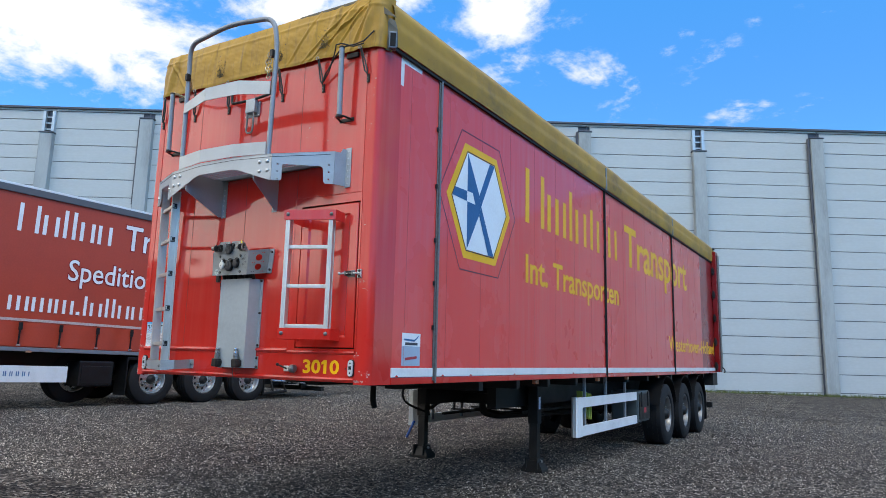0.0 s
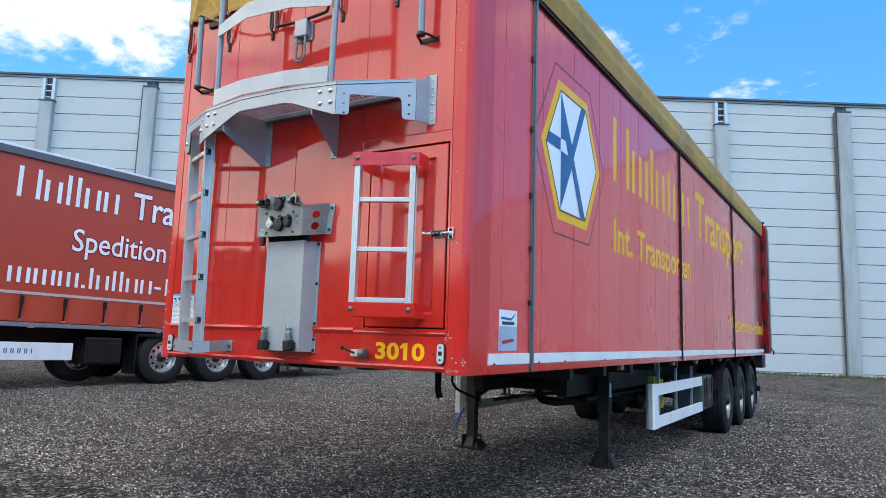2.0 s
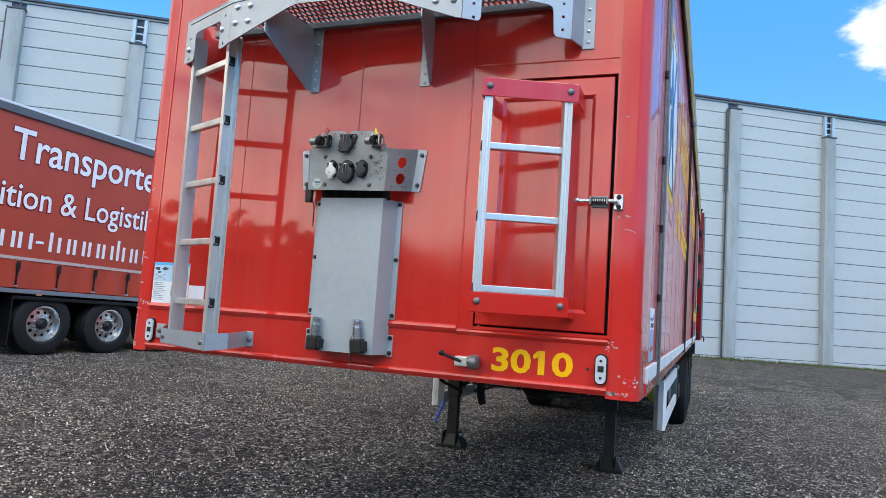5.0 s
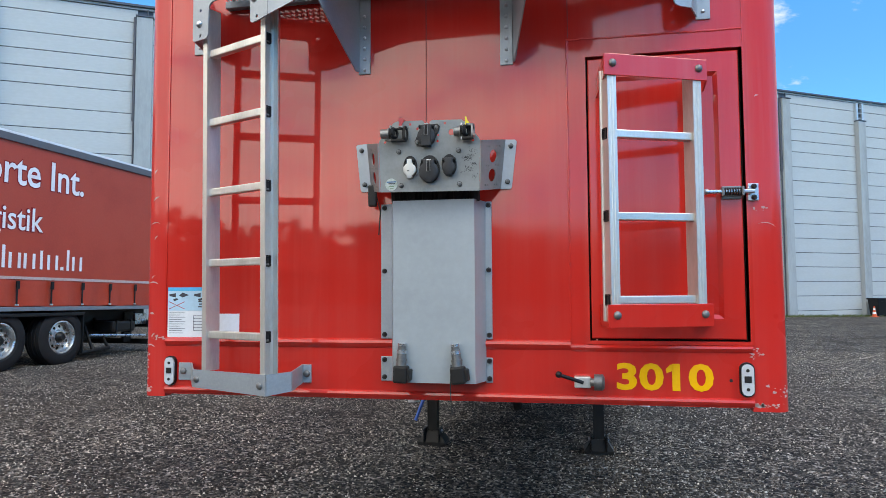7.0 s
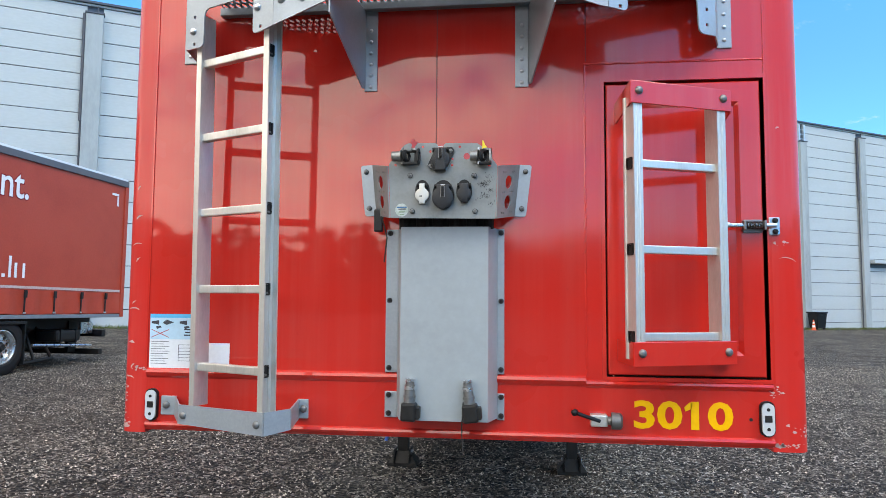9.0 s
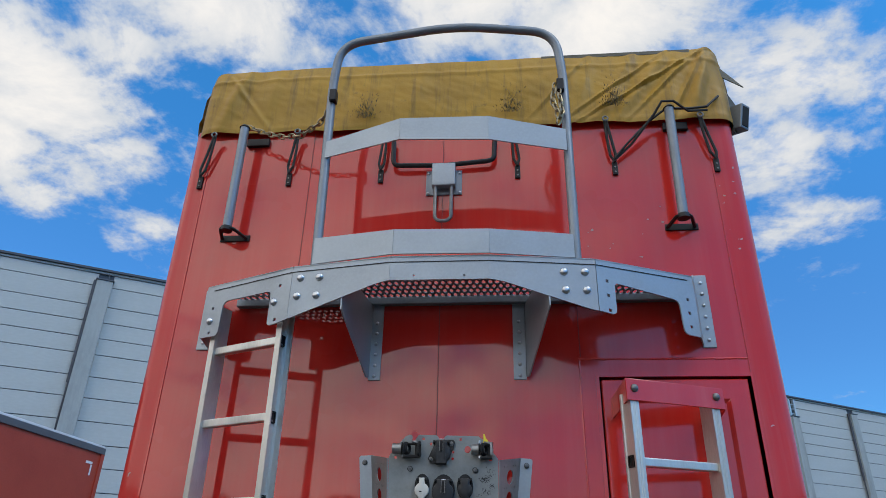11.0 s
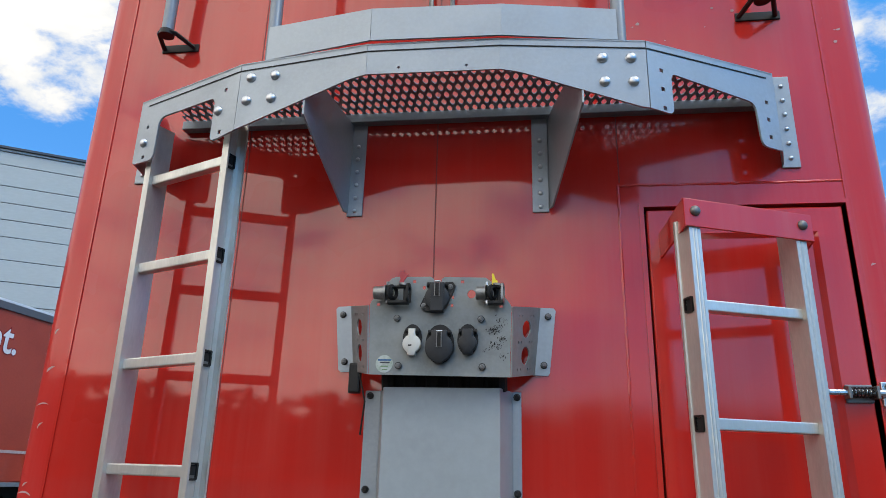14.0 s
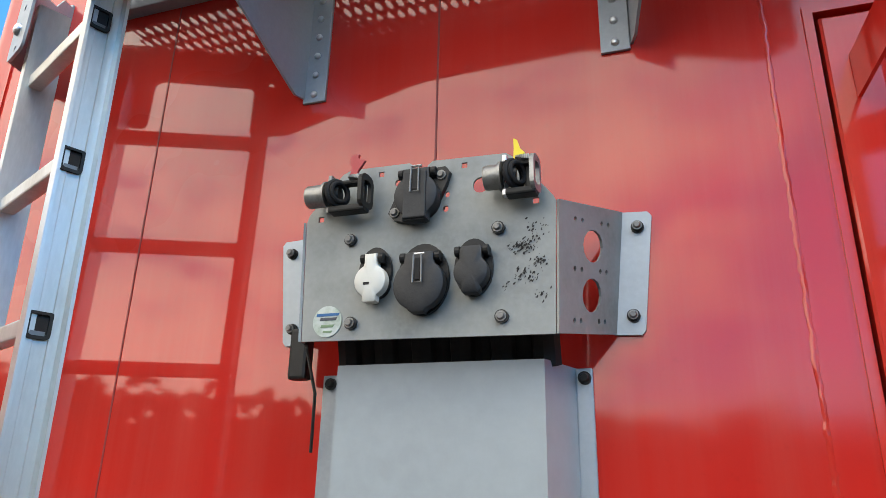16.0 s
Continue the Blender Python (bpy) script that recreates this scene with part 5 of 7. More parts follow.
def bent_plate():
    f_out = [(-0.201, 2.011), (0.176, 2.006), (0.182, 2.195), (0.178, 2.203), (0.132, 2.262), (0.112, 2.277), (-0.002, 2.280), (-0.010, 2.274), (-0.012, 2.262), (-0.030, 2.262), (-0.032, 2.275), (-0.040, 2.281), (-0.138, 2.282), (-0.152, 2.276), (-0.206, 2.212), (-0.210, 2.200)]
    holes = [ring_pts(-0.087, 2.107, 0.022, 0.032), ring_pts(-0.010, 2.091, 0.033, 0.046, 18), ring_pts(0.065, 2.104, 0.024, 0.036), ring_pts(0.073, 2.231, 0.0115, 0.0125), ring_pts(0.022, 2.222, 0.004, 0.005, 8), ring_pts(0.020, 2.199, 0.0045, 0.005, 8), ring_pts(-0.058, 2.250, 0.005, 0.006, 8),
             square(-0.185, 2.203, 0.0045), square(-0.086, 2.268, 0.0045), square(0.048, 2.266, 0.0045), square(0.154, 2.197, 0.0045)]
    p = part("socket_plate", sheet(f_out, holes, 0.004, lambda u, v, w: Vector((u, FY + 0.004 - w, v))), M_PLATE, trailer, "scuffed grey socket plate with brake and power couplings")
    for s, f0, f1, w0, w1, o0, o1 in ((1, (0.177, 2.006), (0.183, 2.195), (0.238, 2.033), (0.258, 2.228), 0.284, 0.305), (-1, (-0.202, 2.011), (-0.211, 2.200), (-0.283, 2.040), (-0.302, 2.236), -0.332, -0.351)):
        d = math.hypot(w0[0] - f0[0], 0.157)

        def put(u, v, w, f0=f0, f1=f1, w0=w0, w1=w1, d=d, s=s):
            t = u / d
            lo, hi = Vector((f0[0], FY, f0[1])).lerp(Vector((w0[0], -0.008, w0[1])), t), Vector((f1[0], FY, f1[1])).lerp(Vector((w1[0], -0.008, w1[1])), t)
            return lo.lerp(hi, v) + Vector((s * 0.9, -0.4, 0)) * w
        hl_ = [[(a, b / 0.19) for a, b in ring_pts(0.088, q, 0.027, 0.025)] for q in (0.055, 0.128)]
        dots = [[(a, b / 0.19) for a, b in ring_pts(x, q, 0.0038, 0.0042, 6)] for x in (0.040, 0.058, 0.110, 0.128) for q in (0.018, 0.0915, 0.165)]
        part("plate_wing", sheet([(0, 0), (d, 0), (d, 1), (0, 1)], hl_ + dots, 0.004, put), M_PLATE, p)
        corners = [(w0[0], w0[1]), (o0 - s * 0.006, w0[1] - 0.002), (o0, w0[1] + 0.005), (o1, w1[1] - 0.009), (o1 - s * 0.006, w1[1] - 0.002), (w1[0], w1[1])]
        part("plate_flange", sheet(corners, [], 0.008, lambda u, v, w: Vector((u, -w, v))), M_GREY, p, "pale grey plate flange")
        for t, z in ((0.14, 0.145), (0.86, 0.88)):
            x = (w0[0] + o0) / 2 * (1 - t) + (w1[0] + o1) / 2 * t + s * 0.004
            bolt(DARKBOLT, (x, -0.008, w0[1] * (1 - t) + w1[1] * t), p)
            bolt(DULLBOLT, (x, -0.018, w0[1] * (1 - t) + w1[1] * t), p)
    for x, z in ((-0.130, 2.163), (0.100, 2.160), (-0.121, 2.034), (0.104, 2.032)):
        part("rubber_washer", rod(bmesh.new(), (x, FY, z), (x, FY - 0.006, z), 0.0095, sides=14), M_BLACK, p)
        bolt(DULLBOLT, (x, FY - 0.006, z), p)
    return p


plate = bent_plate()


def lid_shape(lx, lz, r, neck, top, tab, foot, n=56):
    """A round lid with a hinge neck above and a finger tab below, seen from the front."""
    out = []
    for i in range(n):
        a = 2 * math.pi * i / n
        sx, cz = math.sin(a), math.cos(a)
        w, h = (neck, top) if cz > 0 else (tab, foot)
        q = max(r, min(w / max(abs(sx), 1e-6), h / max(abs(cz), 1e-6)))
        out.append((lx + q * sx, lz + q * cz))
    return out


def lid_mesh(outline, lx, lz, y0, y1, bulge):
    """That outline pressed: an upright rim, a rounded shoulder and a slightly domed face."""
    bm = bmesh.new()
    rings = [[bm.verts.new((lx + (u - lx) * k, y, lz + (v - lz) * k)) for u, v in outline] for k, y in ((1.0, y0), (1.0, y1 + 0.004), (0.975, y1 + 0.0012), (0.90, y1), (0.55, y1 - bulge * 0.8), (0.2, y1 - bulge))]
    n = len(outline)
    for a, b in zip(rings, rings[1:]):
        for i in range(n):
            bm.faces.new((a[i], a[(i + 1) % n], b[(i + 1) % n], b[i]))
    bm.faces.new(rings[-1]); bm.faces.new(rings[0])
    return bm


def socket(hx, hz, rx, rz, lx, lz, r, material, lid, neck, top, tab, foot, y=FY):
    """A power socket: rubber grommet in the plate, hinge ears and a spring lid with a finger tab."""
    bm = bmesh.new()
    bmesh.ops.create_cone(bm, cap_ends=True, segments=24, radius1=1.0, radius2=1.0, depth=1.0, matrix=Matrix.LocRotScale((hx, y - 0.001, hz), Matrix.Rotation(radians(90), 3, "X").to_quaternion(), (rx, rz, 0.012)))
    rod(bm, (lx, y + 0.02, lz), (lx, y - 0.016, lz), r * 0.95, sides=22)
    s = part("socket", bm, M_BLACK, plate, "black electric socket", smooth=True)
    part("lid", lid_mesh(lid_shape(lx, lz, r, neck, top, tab, foot), lx, lz, y - 0.012, y - 0.027, 0.0022), material, s, lid, smooth=True)
    bm = bmesh.new()
    zh = lz + top - 0.006
    rod(bm, (lx - neck - 0.006, y - 0.018, zh), (lx + neck + 0.006, y - 0.018, zh), 0.0035, sides=8)
    for k in (-1, 1):
        rod(bm, (lx + k * (neck + 0.001), y - 0.018, zh), (lx + k * (neck + 0.008), y - 0.018, zh), 0.0075, sides=12)
        box(bm, lx + k * (neck + 0.0045) - 0.0035, lx + k * (neck + 0.0045) + 0.0035, y - 0.018, y - 0.002, zh - 0.007, zh + 0.007, 0.002)
    part("hinge", bm, M_BLACK, s)
    return s


M_LID = surface("dusty_black_plastic", (0.018, 0.019, 0.021), 0.5, 0.0, (0.06, 0.058, 0.055), 0.4, 26.0, 160.0, 0.1, spec=0.35)
s1 = socket(-0.085, 2.108, 0.026, 0.038, -0.084, 2.090, 0.0245, M_SOCKET_WHITE, "yellowed white plastic spring lid", 0.0095, 0.041, 0.0105, 0.032)
part("lid_keyhole", solid(-0.092, -0.083, FY - 0.0300, FY - 0.0285, 2.083, 2.0865, 0), M_GAP, s1)
s2 = socket(-0.010, 2.092, 0.039, 0.053, -0.010, 2.080, 0.038, M_LID, "black plastic spring lid", 0.022, 0.047, 0.012, 0.041)
socket(0.065, 2.104, 0.028, 0.042, 0.066, 2.092, 0.0245, M_LID, "black plastic spring lid", 0.016, 0.038, 0.013, 0.030)
s4 = socket(-0.021, 2.222, 0.032, 0.034, -0.019, 2.216, 0.034, M_LID, "black plastic spring lid", 0.021, 0.043, 0.019, 0.041)
part("lid_band", box(bmesh.new(), -0.037, -0.001, FY - 0.0305, FY - 0.026, 2.178, 2.252, 0.002), M_LID, s4)
for s_, x, z in ((s2, -0.009, 2.100), (s4, -0.018, 2.238)):
    bm = bmesh.new()
    sweep(bm, [(x + a, FY - 0.0335, z + b) for a, b in ((-0.0065, -0.020), (-0.0058, 0.020), (0.0058, 0.020), (0.0065, -0.020))], 0.0013, 6, True)
    part("spring_clip", bm, M_DULL, s_, "dull steel wire clip")
    part("clip_slot", solid(x - 0.0042, x + 0.0042, FY - 0.0322, FY - 0.0290, z - 0.016, z + 0.016, 0.0006), M_GAP, s_)
    part("hinge_pin", rod(bmesh.new(), (x - 0.008, FY - 0.0255, z + 0.0235), (x + 0.008, FY - 0.0255, z + 0.0235), 0.0022, sides=8), M_STEEL, s_)
bm = shape_bm([(0.004, 2.262), (0.022, 2.263), (0.029, 2.254), (0.024, 2.236), (0.010, 2.205), (-0.030, 2.178), (-0.056, 2.184), (-0.067, 2.196), (-0.062, 2.208), (-0.05, 2.235), (-0.03, 2.256)], 0.010, lambda u, v, w: Vector((u, FY - 0.001 - w, v)))
part("socket_flange", bm, M_BLACK, s4)
bolt(DULLBOLT, (0.016, FY - 0.011, 2.249), s4); bolt(DULLBOLT, (-0.056, FY - 0.011, 2.196), s4)


M_CAST = surface("dull_cast_alloy", (0.30, 0.295, 0.28), 0.42, 0.7, (0.07, 0.065, 0.055), 0.7, 60.0, 180.0, 0.1)


def gladhand(x, z, cup, reach, lever, label, lean):
    """An air brake coupling seen from its side: metal cup, clamp ring, seal, cast arms, sprung jaw plate and a coloured lever."""
    yellow = lever is M_YEL_TAG
    m = Matrix.Translation((x, -0.196, z))

    def piece(name, bm, material, text="", smooth=False):
        bm.transform(m)
        return part(name, bm, material, g, text, smooth=smooth)

    bm = bmesh.new()
    rod(bm, (0.002, 0, 0), (cup, 0, 0), 0.0178, sides=24)
    rod(bm, (0, 0, 0), (0.002, 0, 0), 0.0165, 0.0178, sides=24)
    rod(bm, (cup - 0.003, 0, 0), (cup + 0.001, 0, 0), 0.0215, sides=24)
    bm.transform(m)
    g = part("brake_coupling", bm, M_CAST, plate, label, smooth=True)
    bm = bmesh.new()                                          # clamp ring with two bolted ears
    rod(bm, (cup + 0.002, 0, 0.001), (cup + 0.007, 0.002, 0.001), 0.0235, 0.0225, sides=8)
    box(bm, cup + 0.001, cup + 0.008, -0.006, 0.006, 0.020, 0.031, 0.002)
    box(bm, cup + 0.001, cup + 0.009, -0.005, 0.007, -0.031, -0.020, 0.002)
    rod(bm, (cup + 0.009, -0.013, -0.009), (cup + 0.013, -0.013, -0.009), 0.0060, sides=6)
    piece("clamp_ring", bm, M_STEEL if yellow else M_DULL, "worn clamp ring with bolted ears")
    bm = bmesh.new()                                          # rubber seal, turned a little out
    k = Matrix.Translation((cup + 0.018, -0.004, 0.0)) @ Matrix.Rotation(radians(-28), 4, "Z")
    for q, r, h in ((0.0, 0.0185, 0.0045), (0.006, 0.0150, 0.0035)):
        sweep(bm, [k @ Vector((q, r * math.cos(a), r * math.sin(a))) for a in (2 * math.pi * i / 18 for i in range(18))], h, 8, True)
    piece("seal_ring", bm, M_RUBBER, "black rubber seal ring", True)
    bm = bmesh.new()
    rod(bm, (cup + 0.004, 0, 0), (cup + 0.020, 0.002, 0), 0.0165, 0.0130, sides=16)
    box(bm, cup + 0.006, reach - 0.002, -0.010, 0.012, -0.032, -0.022, 0.003)
    box(bm, cup + 0.010, reach - 0.006, -0.006, 0.010, 0.013, 0.020, 0.003)
    box(bm, reach - 0.020, reach - 0.008, 0.004, 0.014, -0.026, 0.016, 0.003)
    piece("coupling_body", bm, M_CHASSIS, "black cast coupling arms")
    o = filleted([(-0.019, -0.028, 0.014), (0.017, -0.028, 0.014), (0.017, 0.026, 0.016), (-0.019, 0.026, 0.016)])
    h = filleted([(-0.012, -0.018, 0.008), (0.010, -0.018, 0.008), (0.010, 0.016, 0.009), (-0.012, 0.016, 0.009)])
    bm = sheet(o, [h], 0.006, lambda u, v, w: Vector((reach - 0.007 + w + 0.10 * u, u, v)))
    piece("jaw_plate", bm, M_CAST if yellow else M_CHASSIS, "worn cast jaw plate")
    bm = bmesh.new()
    sweep(bm, [(reach - 0.030 + 0.020 * q / 28, 0.0042 * math.cos(a) - 0.006, 0.022 + 0.0042 * math.sin(a)) for q, a in ((i, i * 1.6) for i in range(29))], 0.0016, 5)
    piece("jaw_spring", bm, M_DULL)
    k = Matrix.Translation((reach - 0.026, -0.002, 0.021)) @ Matrix.Rotation(radians(lean), 4, "Y")
    if yellow:
        bm = shape_bm([(-0.008, 0.0), (0.008, 0.0), (0.009, 0.010), (0.004, 0.016), (0.001, 0.031), (-0.004, 0.034), (-0.005, 0.018)], 0.005, lambda u, v, w: k @ Vector((u, 0.002 - w, v)))
    else:
        bm = shape_bm([(-0.006, 0.0), (0.006, 0.0), (0.008, 0.014), (0.017, 0.030), (0.004, 0.034), (0.005, 0.041), (-0.007, 0.038), (-0.009, 0.026), (-0.003, 0.018)], 0.005, lambda u, v, w: k @ Vector((u, 0.002 - w, v)))
    piece("lever", bm, lever, "coloured plastic lever")
    return g


gladhand(-0.192, 2.228, 0.033, 0.100, M_RED_TAG, "cast air brake coupling with red lever", 6)
gladhand(0.088, 2.225, 0.025, 0.076, M_YEL_TAG, "cast air brake coupling with yellow lever", -6)
M_STICKER = surface("scuffed_sticker", (0.46, 0.50, 0.47), 0.5, 0.0, (0.17, 0.26, 0.15), 0.95, 70.0, 260.0, 0.1)
part("round_sticker", rod(bmesh.new(), (-0.160, FY, 2.039), (-0.160, FY - 0.0018, 2.039), 0.0235, sides=28), M_STICKER, plate, "round worn maker's sticker, scuffed grey and green")
for k, (u0, u1, v0, v1) in enumerate(((-0.178, -0.142, 2.047, 2.051), (-0.172, -0.146, 2.0405, 2.0445), (-0.170, -0.150, 2.030, 2.034), (-0.166, -0.152, 2.022, 2.025))):
    part("sticker_mark", shape_bm([(u0, v0), (u1, v0), (u1 + 0.002, v1), (u0 + 0.001, v1)], 0.0006, lambda u, v, w: Vector((u, FY - 0.0019 - w, v))), (M_BLUE, M_PRINT, M_STICKER_GREEN, M_STICKER_GREEN)[k], plate)
rng = random.Random(5)
for cx, cz, n, sx, sz in ((0.155, 2.150, 22, 0.008, 0.012), (0.134, 2.130, 40, 0.009, 0.005), (0.157, 2.108, 18, 0.005, 0.004), (0.137, 2.089, 26, 0.010, 0.006), (0.157, 2.060, 10, 0.006, 0.005), (0.110, 2.075, 4, 0.004, 0.003)):   # chipped black scuffs
    bm = bmesh.new()
    for _ in range(n * 2):
        x, z = cx + rng.gauss(0, sx), cz + rng.gauss(0, sz)
        if x > 0.175:
            continue
        r = rng.uniform(0.0005, 0.0021)
        pts = [(x + r * rng.uniform(0.3, 1.2) * math.cos(a) + 0.5 * r * math.sin(a), z + r * rng.uniform(0.5, 1.6) * math.sin(a)) for a in (2 * math.pi * i / 6 for i in range(6))]
        vs = [bm.verts.new((u, FY - 0.0010 - 0.00002 * _, v)) for u, v in pts]
        bm.faces.new(vs)
    tagged(part("paint_scuff", bm, M_GAP, plate), kind="stuff")
# fob on a cord at the plate's lower corner
bm = box(bmesh.new(), -0.286, -0.252, -0.060, -0.035, 1.972, 2.058, 0.006)
fob = part("plastic_fob", bm, M_BLACK, trailer, "black plastic fob hanging on a thin cord")
bm = bmesh.new()
sweep(bm, [(-0.268, -0.045, 2.055), (-0.252, -0.06, 2.02), (-0.236, -0.05, 1.95), (-0.252, -0.02, 1.86)], 0.0028, 6)
part("cord", bm, M_ROPE, fob)
# close-set black rods stand in for the shade between plate and cover
for i in range(11):
    x = -0.165 + 0.031 * i
    part("gap_shade_rod", rod(bmesh.new(), (x, -0.085 + 0.012 * (i % 2), 2.06), (x, -0.062 + 0.012 * (i % 2), 1.982), 0.0215, sides=8), M_GAP, plate, "black rod painting the shade between socket plate and cover")

# ---- cover under the plate ----
def cable_cover():
    bm = bmesh.new()
    prof = [(-0.200, -0.006), (-0.172, -0.100), (0.148, -0.100), (0.178, -0.006)]
    z0, z1 = 1.285, 1.985
    inner = [(-0.195, -0.002), (-0.168, -0.094), (0.144, -0.094), (0.173, -0.002)]
    a = [bm.verts.new((x, y, z0)) for x, y in prof + inner[::-1]]
    b = [bm.verts.new((x, y, z1)) for x, y in prof + inner[::-1]]
    n = len(a)
    for i in range(n):
        bm.faces.new((a[i], a[(i + 1) % n], b[(i + 1) % n], b[i]))
    top = [bm.verts.new((x, y, z1 - 0.002)) for x, y in prof]
    bm.faces.new(top)
    bm.faces.new(a[:4] + a[4:])
    bm.faces.new(b[:4] + b[4:])
    c = part("cable_cover", bm, M_COVER, trailer, "grey trapezoid sheet cover below the socket plate")
    for x0, x1 in ((-0.246, -0.199), (0.177, 0.203)):
        part("cover_flange", solid(x0, x1, -0.008, 0, 1.445, 1.985, 0.003), M_GREY, c)
        part("cover_flange", solid(x0, x1, -0.008, 0, 1.278, 1.375, 0.003), M_GREY, c)
        xm = x0 + 0.016 if x0 < 0 else x1 - 0.012
        for z in (1.970, 1.715, 1.462, 1.362, 1.294):
            bolt(DARKBOLT, (xm, -0.008, z), c)
    for x, tilt in ((-0.135, 2), (0.088, -6)):
        m = Matrix.Translation((x, -0.12, 1.30)) @ Matrix.Rotation(radians(tilt), 4, "Y")
        bm = bmesh.new()
        rod(bm, (0, 0, 0.05), (0, 0, 0.115), 0.020, 0.017, sides=16)
        rod(bm, (0, 0, 0.115), (0, 0, 0.132), 0.015, sides=16)
        rod(bm, (0, 0, 0.07), (0, 0, 0.078), 0.022, sides=16)
        bm.transform(m)
        k = part("parking_coupling", bm, M_DULL, c, "black cast parking coupling with a metal collar", smooth=True)
        bm = bmesh.new()
        box(bm, -0.026, 0.028, -0.03, 0.022, -0.012, 0.052, 0.008)
        box(bm, 0.012, 0.040, -0.022, 0.022, -0.004, 0.040, 0.005)
        bm.transform(m)
        part("coupling_foot", bm, M_CHASSIS, k)
        bm = bmesh.new()
        rod(bm, (0, 0, 0.098), (0, 0, 0.110), 0.0195, sides=16)
        rod(bm, (0, 0, 0.126), (0, 0, 0.136), 0.0165, sides=16)
        bm.transform(m)
        part("coupling_collar", bm, M_STEEL, k, "worn metal collar", smooth=True)
    bm = bmesh.new()
    sweep(bm, [(0.062, -0.14, 1.36), (0.058, -0.13, 1.30), (0.055, -0.12, 1.26), (0.060, -0.11, 1.17)], 0.0022, 5)
    part("loose_wire", bm, M_ROPE, c)
    return c


cable_cover()

# numbers, lamps, labels, coupling on the lower band
number = letter_on("fleet_number", lettering("3010", 0.345, 0.092, 0.0012, 0.03), lambda u, v, w: Vector((0.668 + u, -0.001 - w, 1.266 + v)), M_YELLOW, trailer, "bold yellow fleet number 3010")
part("letter", shape_bm([(0.871, 1.358), (0.871, 1.336), (0.848, 1.326), (0.845, 1.341), (0.862, 1.358)], 0.0012, lambda u, v, w: Vector((u, -0.001 - w, v))), M_YELLOW, number)
part("plug_hole", rod(bmesh.new(), (1.073, 0.0, 1.303), (1.073, -0.002, 1.303), 0.006, sides=10), M_GAP, front_wall)


def marker_lamp(x, z):
    pts = [(0.021 * math.cos(a), 0.036 + 0.021 * math.sin(a)) for a in (math.pi * i / 8 for i in range(9))] + [(0.021 * math.cos(a), -0.036 + 0.021 * math.sin(a)) for a in (math.pi + math.pi * i / 8 for i in range(9))]
    l = part("marker_lamp", shape_bm([(p * 1.22, q * 1.1) for p, q in pts], 0.012, lambda u, v, w: Vector((x + u, -w, z + v))), M_BLACK, trailer, "slim white marker lamp in a black surround")
    part("lens", shape_bm(pts, 0.008, lambda u, v, w: Vector((x + u, -0.012 - w, z + v))), M_LENS, l, "clear lens")
    part("emitter", solid(x - 0.012, x + 0.012, -0.0225, -0.0195, z - 0.010, z + 0.014, 0.001), M_CHASSIS, l)
    for d in (0.034, -0.034):
        part("screw", rod(bmesh.new(), (x, -0.0195, z + d), (x, -0.022, z + d), 0.006, sides=10), M_CHASSIS, l)


marker_lamp(-1.173, 1.302)
marker_lamp(1.126, 1.308)

lab = part("instruction_label", shape_bm([(-1.195, 1.442), (-0.965, 1.442), (-0.965, 1.655), (-1.195, 1.655)], 0.001, front), M_LABEL, trailer, "printed brake instruction label, white and blue")
part("label_field", shape_bm([(-1.195, 1.556), (-0.965, 1.556), (-0.965, 1.655), (-1.195, 1.655)], 0.0008, lambda u, v, w: Vector((u, -0.001 - w, v))), surface("pale_blue_label", (0.45, 0.66, 0.78), 0.45), lab)
part("label_field", shape_bm([(-1.195, 1.640), (-0.965, 1.640), (-0.965, 1.655), (-1.195, 1.655)], 0.0008, lambda u, v, w: Vector((u, -0.0018 - w, v))), M_LABEL_BLUE, lab)
rng = random.Random(8)
def print_mark(points):
    part("print_mark", shape_bm(points, 0.0006, lambda u, v, w: Vector((u, -0.0019 - w, v))), M_PRINT, lab)


for x in (-1.188, -1.072):                       # coupling drawings, kept as plain wedges
    print_mark([(x, 1.618), (x + 0.030, 1.612), (x + 0.030, 1.630), (x, 1.626)])
    print_mark([(x + 0.045, 1.620), (x + 0.062, 1.612), (x + 0.092, 1.622), (x + 0.062, 1.633)])
    print_mark([(x + 0.022, 1.596), (x + 0.042, 1.602), (x + 0.036, 1.609), (x + 0.018, 1.606)])
for k in range(21):
    if k < 3:
        x, z, w_, h = -1.052 + 0.004 * (k % 2), 1.592 - k * 0.011, 0.034 + 0.02 * (k == 2), 0.005
    elif k < 13:
        x, z, w_, h = -1.188, 1.546 - (k - 3) * 0.0095, 0.080 - 0.03 * rng.random(), 0.0016
    elif k < 19:
        x, z, w_, h = -1.074, 1.534 - (k - 13) * 0.0125, 0.098, 0.0014
    else:
        x, z, w_, h = -1.074 + 0.048 * (k - 19), 1.471, 0.0014, 0.064
    print_mark([(x, z), (x + w_, z), (x + w_, z + h), (x, z + h)])
for a, b in (((-1.188, 1.563), (-1.115, 1.594)), ((-1.188, 1.594), (-1.115, 1.563))):
    d = (Vector(b) - Vector(a)).normalized() * 1.0
    nx, nz = -d.y * 0.0012, d.x * 0.0012
    part("print_cross", shape_bm([(a[0] - nx, a[1] - nz), (b[0] - nx, b[1] - nz), (b[0] + nx, b[1] + nz), (a[0] + nx, a[1] + nz)], 0.0006, lambda u, v, w: Vector((u, -0.0024 - w, v))), M_RED_TAG, lab)
